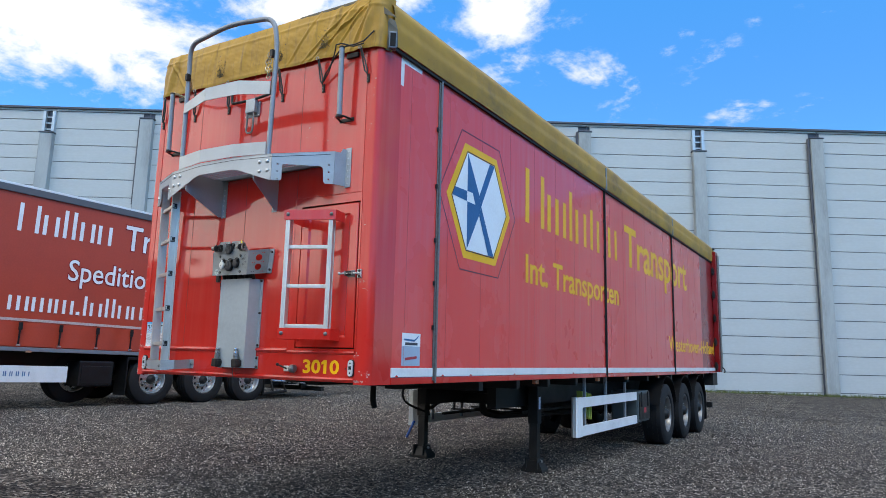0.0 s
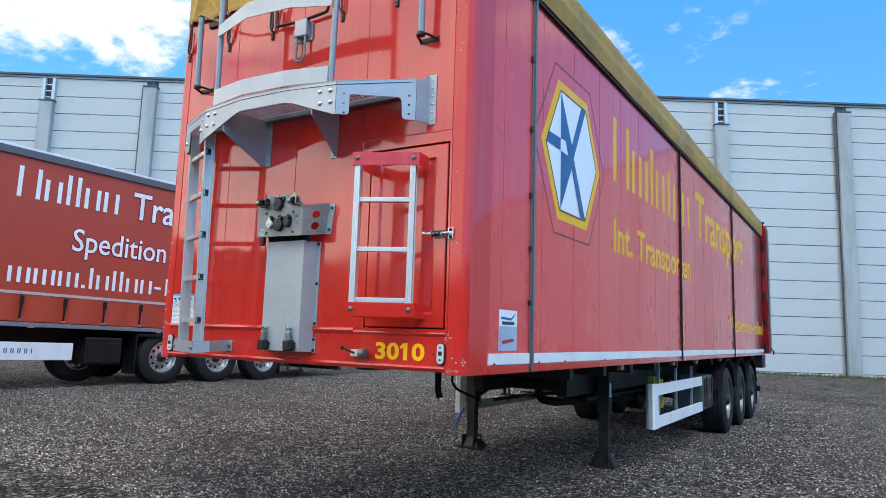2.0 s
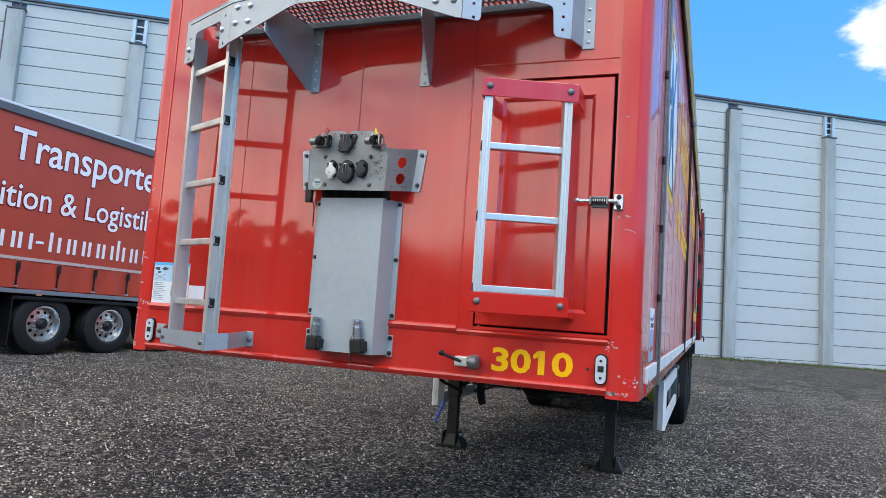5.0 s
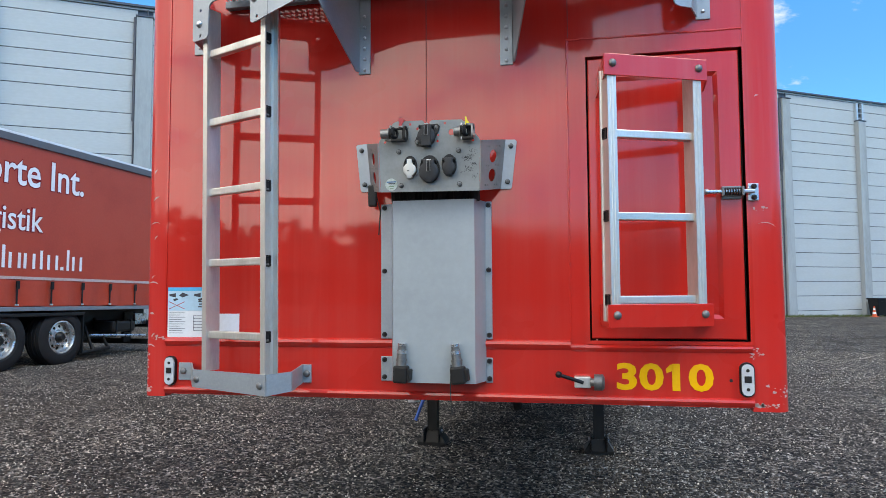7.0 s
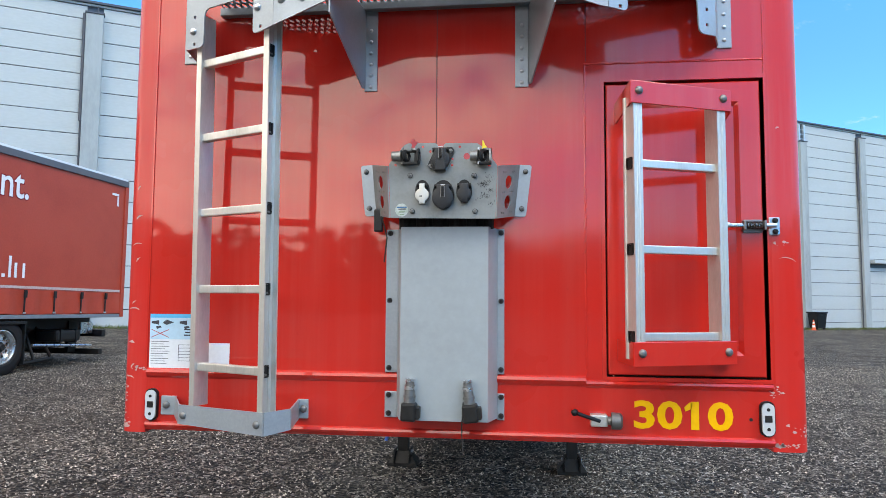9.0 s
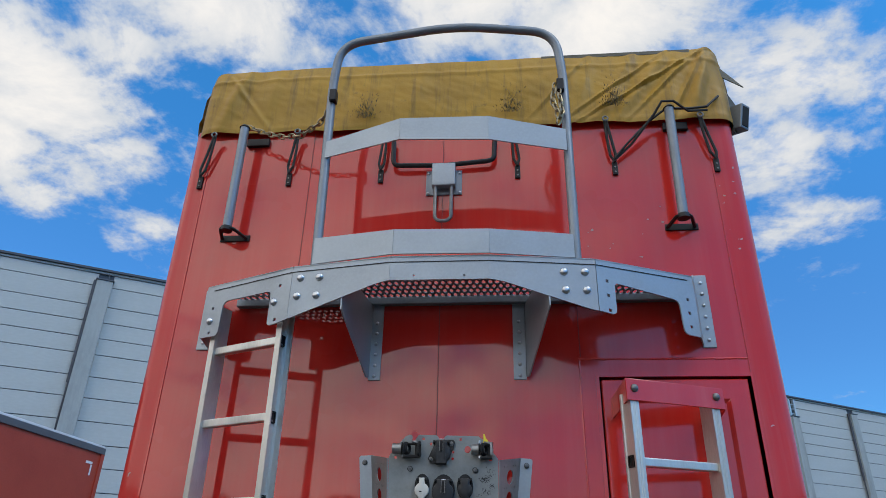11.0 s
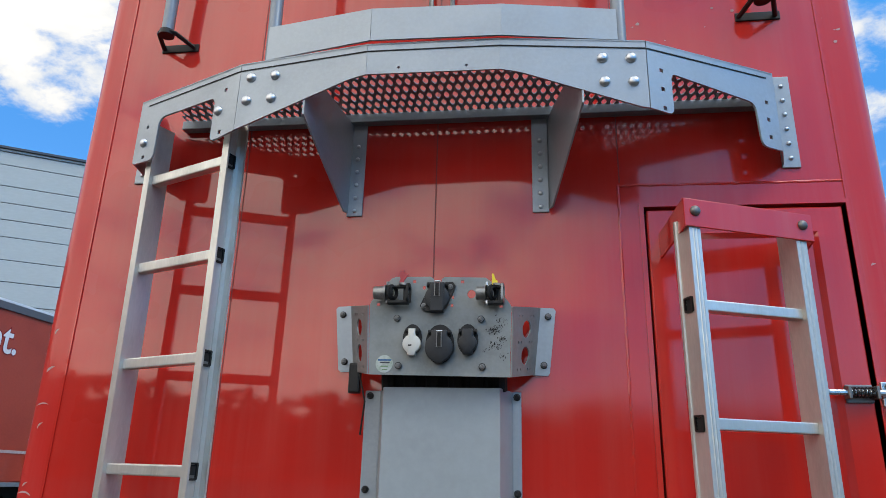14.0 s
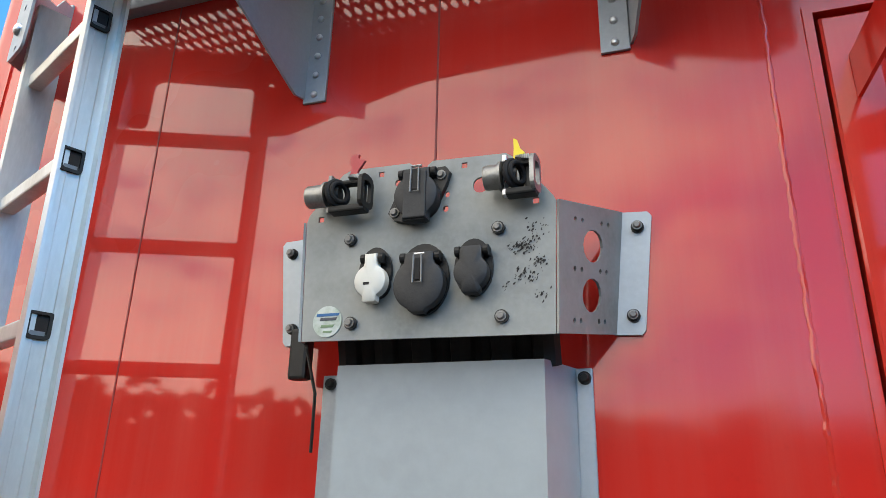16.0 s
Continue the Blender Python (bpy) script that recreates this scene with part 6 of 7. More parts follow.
part("blank_label", shape_bm([(-0.962, 1.450), (-0.864, 1.450), (-0.864, 1.543), (-0.962, 1.543)], 0.001, front), M_LABEL, trailer, "blank white paper label")

bm = bmesh.new()
rod(bm, (0.46, -0.05, 1.318), (0.545, -0.04, 1.290), 0.007, sides=8)
bmesh.ops.create_icosphere(bm, subdivisions=2, radius=0.013, matrix=Matrix.Translation((0.455, -0.05, 1.320)))
valve = part("drain_valve", bm, M_BLACK, trailer, "steel valve with black lever on the lower band", smooth=True)
part("valve_block", box(bmesh.new(), 0.512, 0.572, -0.042, 0, 1.270, 1.312, 0.005), M_ALU, valve)
bm = bmesh.new()
rod(bm, (0.572, -0.035, 1.292), (0.585, -0.037, 1.292), 0.015, sides=14)
rod(bm, (0.585, -0.037, 1.292), (0.615, -0.039, 1.292), 0.030, sides=20)
rod(bm, (0.615, -0.039, 1.292), (0.622, -0.039, 1.292), 0.030, 0.022, sides=20)
part("valve_cap", bm, M_DULL, valve, smooth=True)

# paint chips where the corners get knocked
def chips(places, seed):
    rng = random.Random(seed)
    bm = bmesh.new()
    for cx, cz, sx, sz, n in places:
        for _ in range(n):
            u, z = cx + rng.gauss(0, sx), cz + rng.gauss(0, sz)
            if z < BOT + 0.004:
                z = BOT + 0.004 + 0.012 * rng.random()
            r = rng.uniform(0.0015, 0.008)
            ax = abs(u)
            sg = 1 if u > 0 else -1
            mid = OUT[sg] - RC
            if ax < mid:
                p0, tx, ty = Vector((u, -0.0015, z)), 1.0, 0.0
            else:
                a = min(1.35, (ax - mid) / RC)
                p0 = Vector((sg * (mid + (RC + 0.0015) * math.sin(a)), RC - (RC + 0.0015) * math.cos(a), z))
                tx, ty = sg * math.cos(a), math.sin(a)
            pts = []
            for i in range(6):
                ang = 2 * math.pi * i / 6
                q, v = r * rng.uniform(0.4, 1.5) * math.cos(ang), r * rng.uniform(0.3, 1.0) * math.sin(ang)
                pts.append(bm.verts.new(p0 + Vector((tx * q, ty * q, v))))
            bm.faces.new(pts)
    return tagged(part("paint_chip", bm, M_CHIP, front_wall, "pale chipped paint spots"), kind="stuff")


M_CHIP = surface("bare_primer", (0.52, 0.33, 0.30), 0.7, 0.0, (0.45, 0.12, 0.10), 0.6, 30.0)
chips([(-1.290, 1.30, 0.010, 0.06, 18), (-1.215, 1.44, 0.02, 0.003, 8), (-1.285, 1.222, 0.015, 0.012, 36), (-1.25, 1.44, 0.012, 0.005, 6), (-1.30, 1.38, 0.006, 0.05, 8), (1.16, 1.40, 0.012, 0.012, 16), (1.18, 1.215, 0.03, 0.006, 34), (1.25, 1.27, 0.02, 0.01, 12), (1.19, 1.93, 0.02, 0.003, 9), (0.60, 1.435, 0.006, 0.006, 6), (-0.5, 1.435, 0.03, 0.004, 8), (1.20, 3.4, 0.03, 0.15, 10), (0.75, 3.2, 0.10, 0.05, 10)], 3)

# short pale scrapes down the corner away from the hatch
rng = random.Random(12)
for x, z, length, turn in ((-1.262, 2.160, 0.020, 60), (-1.258, 2.040, 0.030, 35), (-1.262, 1.930, 0.040, 8), (-1.256, 1.870, 0.024, 50), (-1.266, 1.700, 0.020, 40), (-1.264, 1.672, 0.042, -6), (-1.270, 1.542, 0.022, -8), (-1.262, 1.450, 0.024, 55), (-1.272, 1.405, 0.034, -12), (1.212, 1.868, 0.060, -12), (1.190, 2.35, 0.014, 20)):
    bm = bmesh.new()
    ca, sa = math.cos(radians(turn)), math.sin(radians(turn))
    n, thick = 6, rng.uniform(0.0022, 0.0050) if length < 0.05 else 0.0016
    rows = []
    for k in range(n + 1):
        t = k / n - 0.5
        bend, half = 0.16 * length * (1 - 4 * t * t), thick * (1 - 3.2 * t * t) * rng.uniform(0.7, 1.2)
        rows.append([bm.verts.new((x + t * length * ca - (bend + q) * sa, -0.0012, z + t * length * sa + (bend + q) * ca)) for q in (-half, half)])
    for a, b in zip(rows, rows[1:]):
        bm.faces.new((a[0], a[1], b[1], b[0]))
    part("paint_scrape", bm, M_CHIP, front_wall, "short pale scrape in the red paint")

# ---- emblem and lettering on the side ----
EC = (1.60, 2.81)


def hexagon(r, ry=None):
    return [(EC[0] + r * math.cos(a), EC[1] + (ry or r) * math.sin(a)) for a in (math.radians(60 * i) for i in range(6))]


emblem = part("side_emblem", shape_bm(hexagon(0.615, 0.612), 0.0012, on_side), M_YELLOW_OLD, trailer, "yellow-edged hexagon emblem, white with blue blades")
part("emblem_field", shape_bm(hexagon(0.520), 0.0012, lambda u, v, w: on_side(u, v, 0.0012 + w)), M_EMBLEM, emblem)
for ring, mat in ((0.524, M_EMBLEM_LINE), (0.732, M_EMBLEM_LINE)):
    h0, h1 = hexagon(ring), hexagon(ring + 0.011)
    for i in range(6):
        j = (i + 1) % 6
        part("emblem_line", shape_bm([h0[i], h0[j], h1[j], h1[i]], 0.0008, lambda u, v, w: on_side(u, v, (0.0026 if ring < 0.6 else 0.0002) + w)), mat, emblem)
hx = hexagon(0.522)
blades = [
    [(1.342, 2.899), (1.342, 3.257), (1.568, 2.904), (1.602, 2.802), (1.493, 2.800), (1.441, 2.902)],
    [(1.343, 2.803), (1.493, 2.800), (1.602, 2.802), (1.565, 2.714), (1.344, 2.362)],
    [(1.765, 3.258), (1.863, 3.258), (1.602, 2.802), (1.568, 2.904)],
    [(1.122, 2.894), (1.334, 2.897), (1.334, 2.804), (1.078, 2.812)],
    [(1.565, 2.714), (1.602, 2.802), (1.857, 2.362), (1.751, 2.362)],
]
for i, b in enumerate(blades):
    part("emblem_blade", shape_bm(b, 0.0009, lambda u, v, w, i=i: on_side(u, v, 0.0026 + 0.0006 * i + w)), M_BLUE, emblem)

sx_ = lambda y0, z0: (lambda u, v, w: on_side(y0 + u, z0 + v, 0.0006 + w))
name_bars("name_lettering", "Cwlxtxx", 3.13, 0.60, 0.0012, sx_(2.59, 2.845), M_YELLOW_OLD, trailer, "large faded yellow company name")
letter_on("side_lettering", lettering("Transport", 4.14, 0.60, 0.0012, 0.018), sx_(6.10, 2.845), M_YELLOW_OLD, trailer, "large faded yellow word Transport")
letter_on("side_lettering", lettering("Int. Transporten", 3.17, 0.295, 0.0012, 0.018), sx_(2.60, 2.205), M_YELLOW_OLD, trailer, "faded yellow words Int. Transporten")
letter_on("side_lettering", lettering("Westerhoven-Holland", 4.2, 0.26, 0.0012, 0.012), sx_(8.67, 1.615), M_YELLOW_OLD, trailer, "small faded yellow words Westerhoven-Holland")
stick = part("maker_label", shape_bm([(0.395, 1.330), (0.645, 1.330), (0.645, 1.578), (0.395, 1.578)], 0.001, on_side), surface("grey_blue_label", (0.36, 0.46, 0.58), 0.4), trailer, "blue-grey maker's label")
part("label_field", shape_bm([(0.395, 1.478), (0.645, 1.478), (0.645, 1.578), (0.395, 1.578)], 0.0008, lambda u, v, w: on_side(u, v, 0.001 + w)), M_LABEL, stick)
part("label_mark", shape_bm([(0.42, 1.535), (0.56, 1.53), (0.625, 1.565), (0.60, 1.54), (0.56, 1.515), (0.42, 1.522)], 0.0008, lambda u, v, w: on_side(u, v, 0.0018 + w)), M_BLUE, stick)
part("label_bar", shape_bm([(0.435, 1.487), (0.605, 1.487), (0.605, 1.507), (0.435, 1.507)], 0.0008, lambda u, v, w: on_side(u, v, 0.0018 + w)), M_PRINT, stick)
part("label_bar", shape_bm([(0.44, 1.37), (0.60, 1.385), (0.60, 1.405), (0.44, 1.39)], 0.0008, lambda u, v, w: on_side(u, v, 0.001 + w)), M_RED_TAG, stick)
part("corner_marking", shape_bm([(0.262, 3.52), (0.305, 3.52), (0.305, 3.715), (0.56, 3.715), (0.56, 3.758), (0.262, 3.758)], 0.0012, on_side), M_WHITE, trailer, "white reflective corner marking")
for y in (0.30, 0.95, 1.42, 2.3, 3.9, 6.2):                    # knocks along the rail
    part("rail_chip", shape_bm([(y, 1.245), (y + 0.05, 1.245), (y + 0.03, 1.262), (y + 0.018, 1.256)], 0.001, lambda u, v, w: on_side(u, v, 0.0105 + w)), M_FRONT, rail)


# ---- running gear ----
TY = 0.525


def tyre_mesh():
    prof = [(-0.16, 0.30), (-0.185, 0.33), (-0.19, 0.42), (-0.165, 0.495), (-0.15, 0.515), (-0.09, TY), (-0.085, TY - 0.012), (-0.075, TY - 0.012), (-0.07, TY), (-0.005, TY), (0.0, TY - 0.012), (0.01, TY - 0.012), (0.015, TY), (0.07, TY), (0.075, TY - 0.012), (0.085, TY - 0.012), (0.09, TY), (0.15, 0.515), (0.165, 0.495), (0.19, 0.42), (0.185, 0.33), (0.16, 0.30)]
    return lathe(prof, 40)


def rim_disc(holes=10):
    """Dished disc with round hand holes."""
    bm = sheet(ring_pts(0, 0, 0.288, 0.288, 40), [ring_pts(0.2 * math.cos(a), 0.2 * math.sin(a), 0.03, 0.03, 10) for a in (2 * math.pi * i / holes for i in range(holes))] + [ring_pts(0, 0, 0.09, 0.09, 20)], 0.012, lambda u, v, w: Vector((w, u, v)))
    for v in bm.verts:
        r = math.hypot(v.co.y, v.co.z)
        v.co.x += 0.05 * max(0.0, 1 - r / 0.285) + 0.055
    return bm


def make_wheel(parent, disc=None):
    """A wheel facing +x about its own centre."""
    w = part("wheel", tyre_mesh(), M_RUBBER, parent, "black truck tyre on an alloy rim", smooth=True)
    part("rim_ring", lathe([(0.04, 0.27), (0.12, 0.275), (0.15, 0.300), (0.165, 0.305), (0.168, 0.288), (0.13, 0.262), (0.06, 0.25), (-0.1, 0.25)], 40), disc or M_RIM, w, smooth=True)
    part("rim_disc", rim_disc(), disc or M_RIM, w)
    part("rim_back", lathe([(-0.02, 0.26), (-0.02, 0.02)], 24), M_GAP, w)
    part("hub", lathe([(0.03, 0.10), (0.13, 0.098), (0.145, 0.085), (0.175, 0.07), (0.19, 0.05), (0.19, 0.002)], 24), M_CHASSIS, w, smooth=True)
    for i in range(10):
        a = 2 * math.pi * (i + 0.5) / 10
        bm = bmesh.new()
        rod(bm, (0.09, 0.135 * math.cos(a), 0.135 * math.sin(a)), (0.135, 0.135 * math.cos(a), 0.135 * math.sin(a)), 0.014, 0.011, sides=6)
        part("wheel_nut", bm, M_STEEL, w)
    return w


AX = (8.62, 9.98, 11.34)
first_wheel = make_wheel(trailer, M_RIM_DIRTY)
placed = []
for i, y in enumerate(AX):
    for s in (-1, 1):
        xg = s * 1.06 + K * y
        m = pose(xg, y, ground_z(xg, y) + TY - 0.01, 35 * i + 11, 0, 0 if s > 0 else 180)
        placed.append(m)
first_wheel.matrix_basis = placed[0]
for m in placed[1:]:
    copy_thing(first_wheel, m)
for y in AX:
    bm = bmesh.new()
    rod(bm, (-0.95, y, 0.55), (0.95, y, 0.55), 0.07)
    part("axle", skew(bm), M_CHASSIS, trailer)
    for s in (-1, 1):                                        # mudguards
        bm = bmesh.new()
        pts = [(y + 0.60 * math.cos(a), 0.56 + 0.60 * math.sin(a)) for a in (math.radians(12 + 156 * i / 14) for i in range(15))]
        g = [[bm.verts.new((s * x, u, v)) for u, v in pts] for x in (0.86, 1.25)]
        for i in range(14):
            bm.faces.new((g[0][i], g[0][i + 1], g[1][i + 1], g[1][i]))
        r = bmesh.ops.extrude_face_region(bm, geom=list(bm.faces))
        for v in [q for q in r["geom"] if isinstance(q, bmesh.types.BMVert)]:
            v.co.z += 0.008
        part("mudguard", skew(bm), M_BLACK, trailer, "black plastic mudguard", smooth=True)
for s in (-1, 1):
    part("mud_flap", skew(solid(min(s * 0.86, s * 1.24), max(s * 0.86, s * 1.24), AX[2] + 0.62, AX[2] + 0.635, 0.22, 0.75, 0.003)), M_BLACK, trailer, "black rubber mud flap")
    bm = bmesh.new()
    x0, x1 = sorted((s * 0.42, s * 0.54))
    box(bm, x0, x1, 3.4, REAR - 0.1, 0.82, 1.20, 0.004)
    part("chassis_beam", skew(bm), M_CHASSIS, trailer, "black painted chassis beam")
    bm = bmesh.new()
    x0, x1 = sorted((s * 0.40, s * 0.58))
    box(bm, x0, x1, 1.4, 3.5, 1.10, 1.205, 0.004)
    part("chassis_beam", skew(bm), M_CHASSIS, trailer)
for y in (1.8, 2.6, 3.4, 4.27, 5.3, 6.4, 7.5, 9.1, 10.4, 12.0, 12.8):
    part("cross_member", skew(solid(-1.2, 1.2, y - 0.04, y + 0.04, 1.10, 1.20, 0.004)), M_CHASSIS, trailer)
part("king_plate", skew(solid(-0.6, 0.6, 0.6, 1.7, 1.182, 1.205, 0.002)), M_CHASSIS, trailer)
part("rear_bumper", skew(solid(-1.15, 1.2, REAR - 0.35, REAR - 0.23, 0.42, 0.54, 0.008)), M_CHASSIS, trailer, "black rear under-run bar")
for s in (-1, 1):
    part("bumper_arm", skew(solid(s * 0.5 - 0.04, s * 0.5 + 0.04, REAR - 0.32, REAR - 0.26, 0.5, 1.1, 0.004)), M_CHASSIS, trailer)
part("rear_sill", skew(solid(-1.22, 1.28, REAR - 0.5, REAR, 0.92, 1.19, 0.006)), M_CHASSIS, trailer)


def landing_leg(x):
    y = 4.27
    gz = ground_z(x, y)
    bm = bmesh.new()
    box(bm, x - 0.065, x + 0.065, y - 0.065, y + 0.065, 0.62, 1.16, 0.006)
    leg = part("landing_leg", bm, M_CHASSIS, trailer, "black square landing leg with hinged foot")
    part("inner_leg", solid(x - 0.052, x + 0.052, y - 0.052, y + 0.052, gz + 0.10, 0.66, 0.004), M_CHASSIS, leg)
    bm = bmesh.new()
    base = [(x - 0.14, y - 0.11), (x + 0.14, y - 0.11), (x + 0.14, y + 0.11), (x - 0.14, y + 0.11)]
    top = [(x - 0.07, y - 0.06), (x + 0.07, y - 0.06), (x + 0.07, y + 0.06), (x - 0.07, y + 0.06)]
    a, b, c = ([bm.verts.new((*p, z)) for p in q] for q, z in ((base, gz - 0.01), (base, gz + 0.035), (top, gz + 0.14)))
    bm.faces.new(a[::-1])
    for q, r in ((a, b), (b, c)):
        for i in range(4):
            bm.faces.new((q[i], q[(i + 1) % 4], r[(i + 1) % 4], r[i]))
    bm.faces.new(c)
    part("foot", bm, M_CHASSIS, leg)
    for d in (-0.075, 0.075):
        part("foot_cheek", solid(x + d - 0.006, x + d + 0.006, y - 0.12, y + 0.08, gz + 0.03, gz + 0.17, 0.003), M_CHASSIS, leg)
    part("foot_pin", rod(bmesh.new(), (x - 0.10, y, gz + 0.13), (x + 0.10, y, gz + 0.13), 0.018), M_STEEL, leg)
    part("leg_label", solid(x + 0.0655, x + 0.067, y - 0.03, y + 0.03, 0.80, 0.95, 0), M_LABEL, leg)
    bm = bmesh.new()
    rod(bm, (x * 0.92, y + 0.06, 0.72), (x * 0.62, y + 0.75, 1.12), 0.025)
    part("leg_brace", bm, M_CHASSIS, leg)


landing_leg(0.745)
landing_leg(-0.915)
part("leg_crossbeam", skew(solid(-0.96, 0.62, 4.36, 4.44, 0.80, 1.17, 0.006)), M_CHASSIS, trailer, "black pressed beam between the landing legs")
bm = bmesh.new()
sweep(bm, rounded([(-0.35, 4.7, 1.1), (-0.35, 4.75, 0.66), (-0.2, 4.9, 0.62), (0.25, 6.6, 0.62)], 0.08), 0.055, 10)
part("exhaust_pipe", skew(bm), M_CHASSIS, trailer, "black pipe bent under the frame", smooth=True)
part("leg_shaft", rod(bmesh.new(), (-0.9, 4.27, 0.98), (0.74, 4.27, 0.98), 0.02), M_CHASSIS, trailer)


def side_guard(s):
    x = 1.135 if s > 0 else -1.29
    bm = bmesh.new()
    y0, y1, z0, z1, h = 4.42 if s > 0 else 4.31, 7.02, 0.455, 0.935, 0.125
    box(bm, x - 0.015, x + 0.015, y0 + 0.16, y1, z1 - h, z1, 0.004)
    box(bm, x - 0.015, x + 0.015, y0 + 0.16, y1, z0, z0 + h, 0.004)
    g = part("side_guard", skew(bm), M_WHITE, trailer, "white aluminium side guard rails")
    bm = bmesh.new()                                          # curved front cap
    pts = [(x - s * 0.10, y0 + 0.09), (x - s * 0.055, y0 + 0.02), (x - s * 0.005, y0), (x + s * 0.015, y0 + 0.025), (x + s * 0.0155, y0 + 0.18), (x - s * 0.012, y0 + 0.18), (x - s * 0.014, y0 + 0.04), (x - s * 0.05, y0 + 0.05)]
    lo, hi = ([bm.verts.new((p, q, z)) for p, q in pts] for z in (z0 - 0.005, z1 + 0.005))
    for i in range(len(pts)):
        j = (i + 1) % len(pts)
        bm.faces.new((lo[i], lo[j], hi[j], hi[i]))
    bm.faces.new(lo); bm.faces.new(hi)
    part("guard_end", skew(bm), M_WHITE, g, "white rounded guard end")
    for y in (4.85, 5.7, 6.6):
        bm = bmesh.new()
        box(bm, x - s * 0.05 - 0.015, x - s * 0.05 + 0.015, y - 0.025, y + 0.025, 0.50, 1.18, 0.003)
        part("guard_post", skew(bm), M_TUBE, g, "grey guard hanger post")
    return g


for s in (-1, 1):
    side_guard(s)
bm = bmesh.new()
box(bm, 0.72, 1.16, 7.06, 7.72, 0.46, 0.945, 0.03)
tool = part("tool_box", skew(bm), surface("dark_green_grey_plastic", (0.055, 0.075, 0.080), 0.5, 0.0, (0.12, 0.11, 0.09), 0.4), trailer, "dark grey-green plastic tool box with red badge")
bm = bmesh.new()
box(bm, 1.158, 1.172, 7.10, 7.68, 0.50, 0.90, 0.012)
part("box_lid", skew(bm), M_BLACK, tool)
part("box_badge", skew(solid(1.172, 1.175, 7.34, 7.46, 0.60, 0.68, 0)), M_RED_TAG, tool, "red badge")
for y in (7.2, 7.56):
    bm = bmesh.new()
    box(bm, 1.170, 1.182, y - 0.02, y + 0.02, 0.70, 0.93, 0.004)
    part("box_strap", skew(bm), M_RUBBER, tool)
# low rack between the legs and the axles, pipes and tank
for z, x in ((0.70, 0.30), (0.70, -0.40), (0.62, -0.9)):
    part("rack_rail", skew(solid(x - 0.02, x + 0.02, 4.6, 7.6, z - 0.02, z + 0.02, 0.003)), M_CHASSIS, trailer)
for y in (4.9, 5.5, 6.1, 6.7, 7.3):
    part("rack_bar", skew(solid(-0.95, 0.5, y - 0.012, y + 0.012, 0.655, 0.68, 0.002)), M_CHASSIS, trailer)
for x in (-0.9, 0.3):
    for y in (4.9, 7.2):
        part("rack_post", skew(solid(x - 0.015, x + 0.015, y - 0.015, y + 0.015, 0.65, 1.15, 0.002)), M_CHASSIS, trailer)
bm = bmesh.new()
rod(bm, (0.05, 5.4, 0.78), (0.05, 6.8, 0.78), 0.15, sides=20)
part("air_tank", skew(bm), M_CHASSIS, trailer, "black air tank", smooth=True)
bm = bmesh.new()
sweep(bm, rounded([(0.12, 1.60, 1.18), (0.12, 1.60, 0.96), (0.13, 1.62, 0.90)], 0.02), 0.028, 8)
part("drain_hose", skew(bm), M_RUBBER, trailer, "short black drain hose")
bm = bmesh.new()
sweep(bm, rounded([(-0.75, 3.7, 1.16), (-0.95, 3.75, 0.95), (-0.98, 3.9, 0.80), (-0.86, 4.2, 0.68)], 0.12), 0.016, 8)
part("air_hose", bm, M_RUBBER, trailer, "black air hose hanging by the leg")
bm = bmesh.new()
sweep(bm, [(-0.985, 4.15, 0.55), (-1.02, 4.12, 0.45), (-1.06, 4.08, 0.33)], 0.017, 8)
part("blue_hose", bm, M_BLUEHOSE, trailer, "blue hose end beside the leg")
bm = bmesh.new()
for i in range(5):
    box(bm, 0.92 + 0.012 * i, 1.00 + 0.012 * i, 5.00 + 0.05 * i, 5.035 + 0.05 * i, 0.70 - 0.02 * i, 1.0 - 0.01 * i, 0.008)
part("ratchet_strap", skew(bm), M_HIVIS, trailer, "bundled yellow-green ratchet straps")
for y in (5.0, 6.3, 8.05, 3.0):
    part("side_marker", skew(solid(1.19, 1.235, y - 0.04, y + 0.04, 1.14, 1.185, 0.006)), surface("amber_lens", (0.55, 0.20, 0.10), 0.25), trailer, "small amber side marker lamp")

# ---- the second trailer, with a sliding curtain ----
curtain = tagged(root("curtain_trailer", -9.863, 2.969, 0.028, -3.78), "red curtain-side semi-trailer with white lettering", "trailer")
CS = 1.08
PITCH = radians(-0.85)                         # it stands a little lower at the rear
curtain.matrix_world = curtain.matrix_world @ Matrix.Rotation(PITCH, 4, "X") @ Matrix.Diagonal((CS, CS, CS, 1))
CG = ground_z(-9.8, 6.0) / CS + 0.035
CB, CTOP, CL0, CL1 = 1.30, 4.285, -5.6, 8.92


def on_curtain(u, v, w):
    """Along the trailer, height, out towards the yard."""
    return Vector((w, u, v))


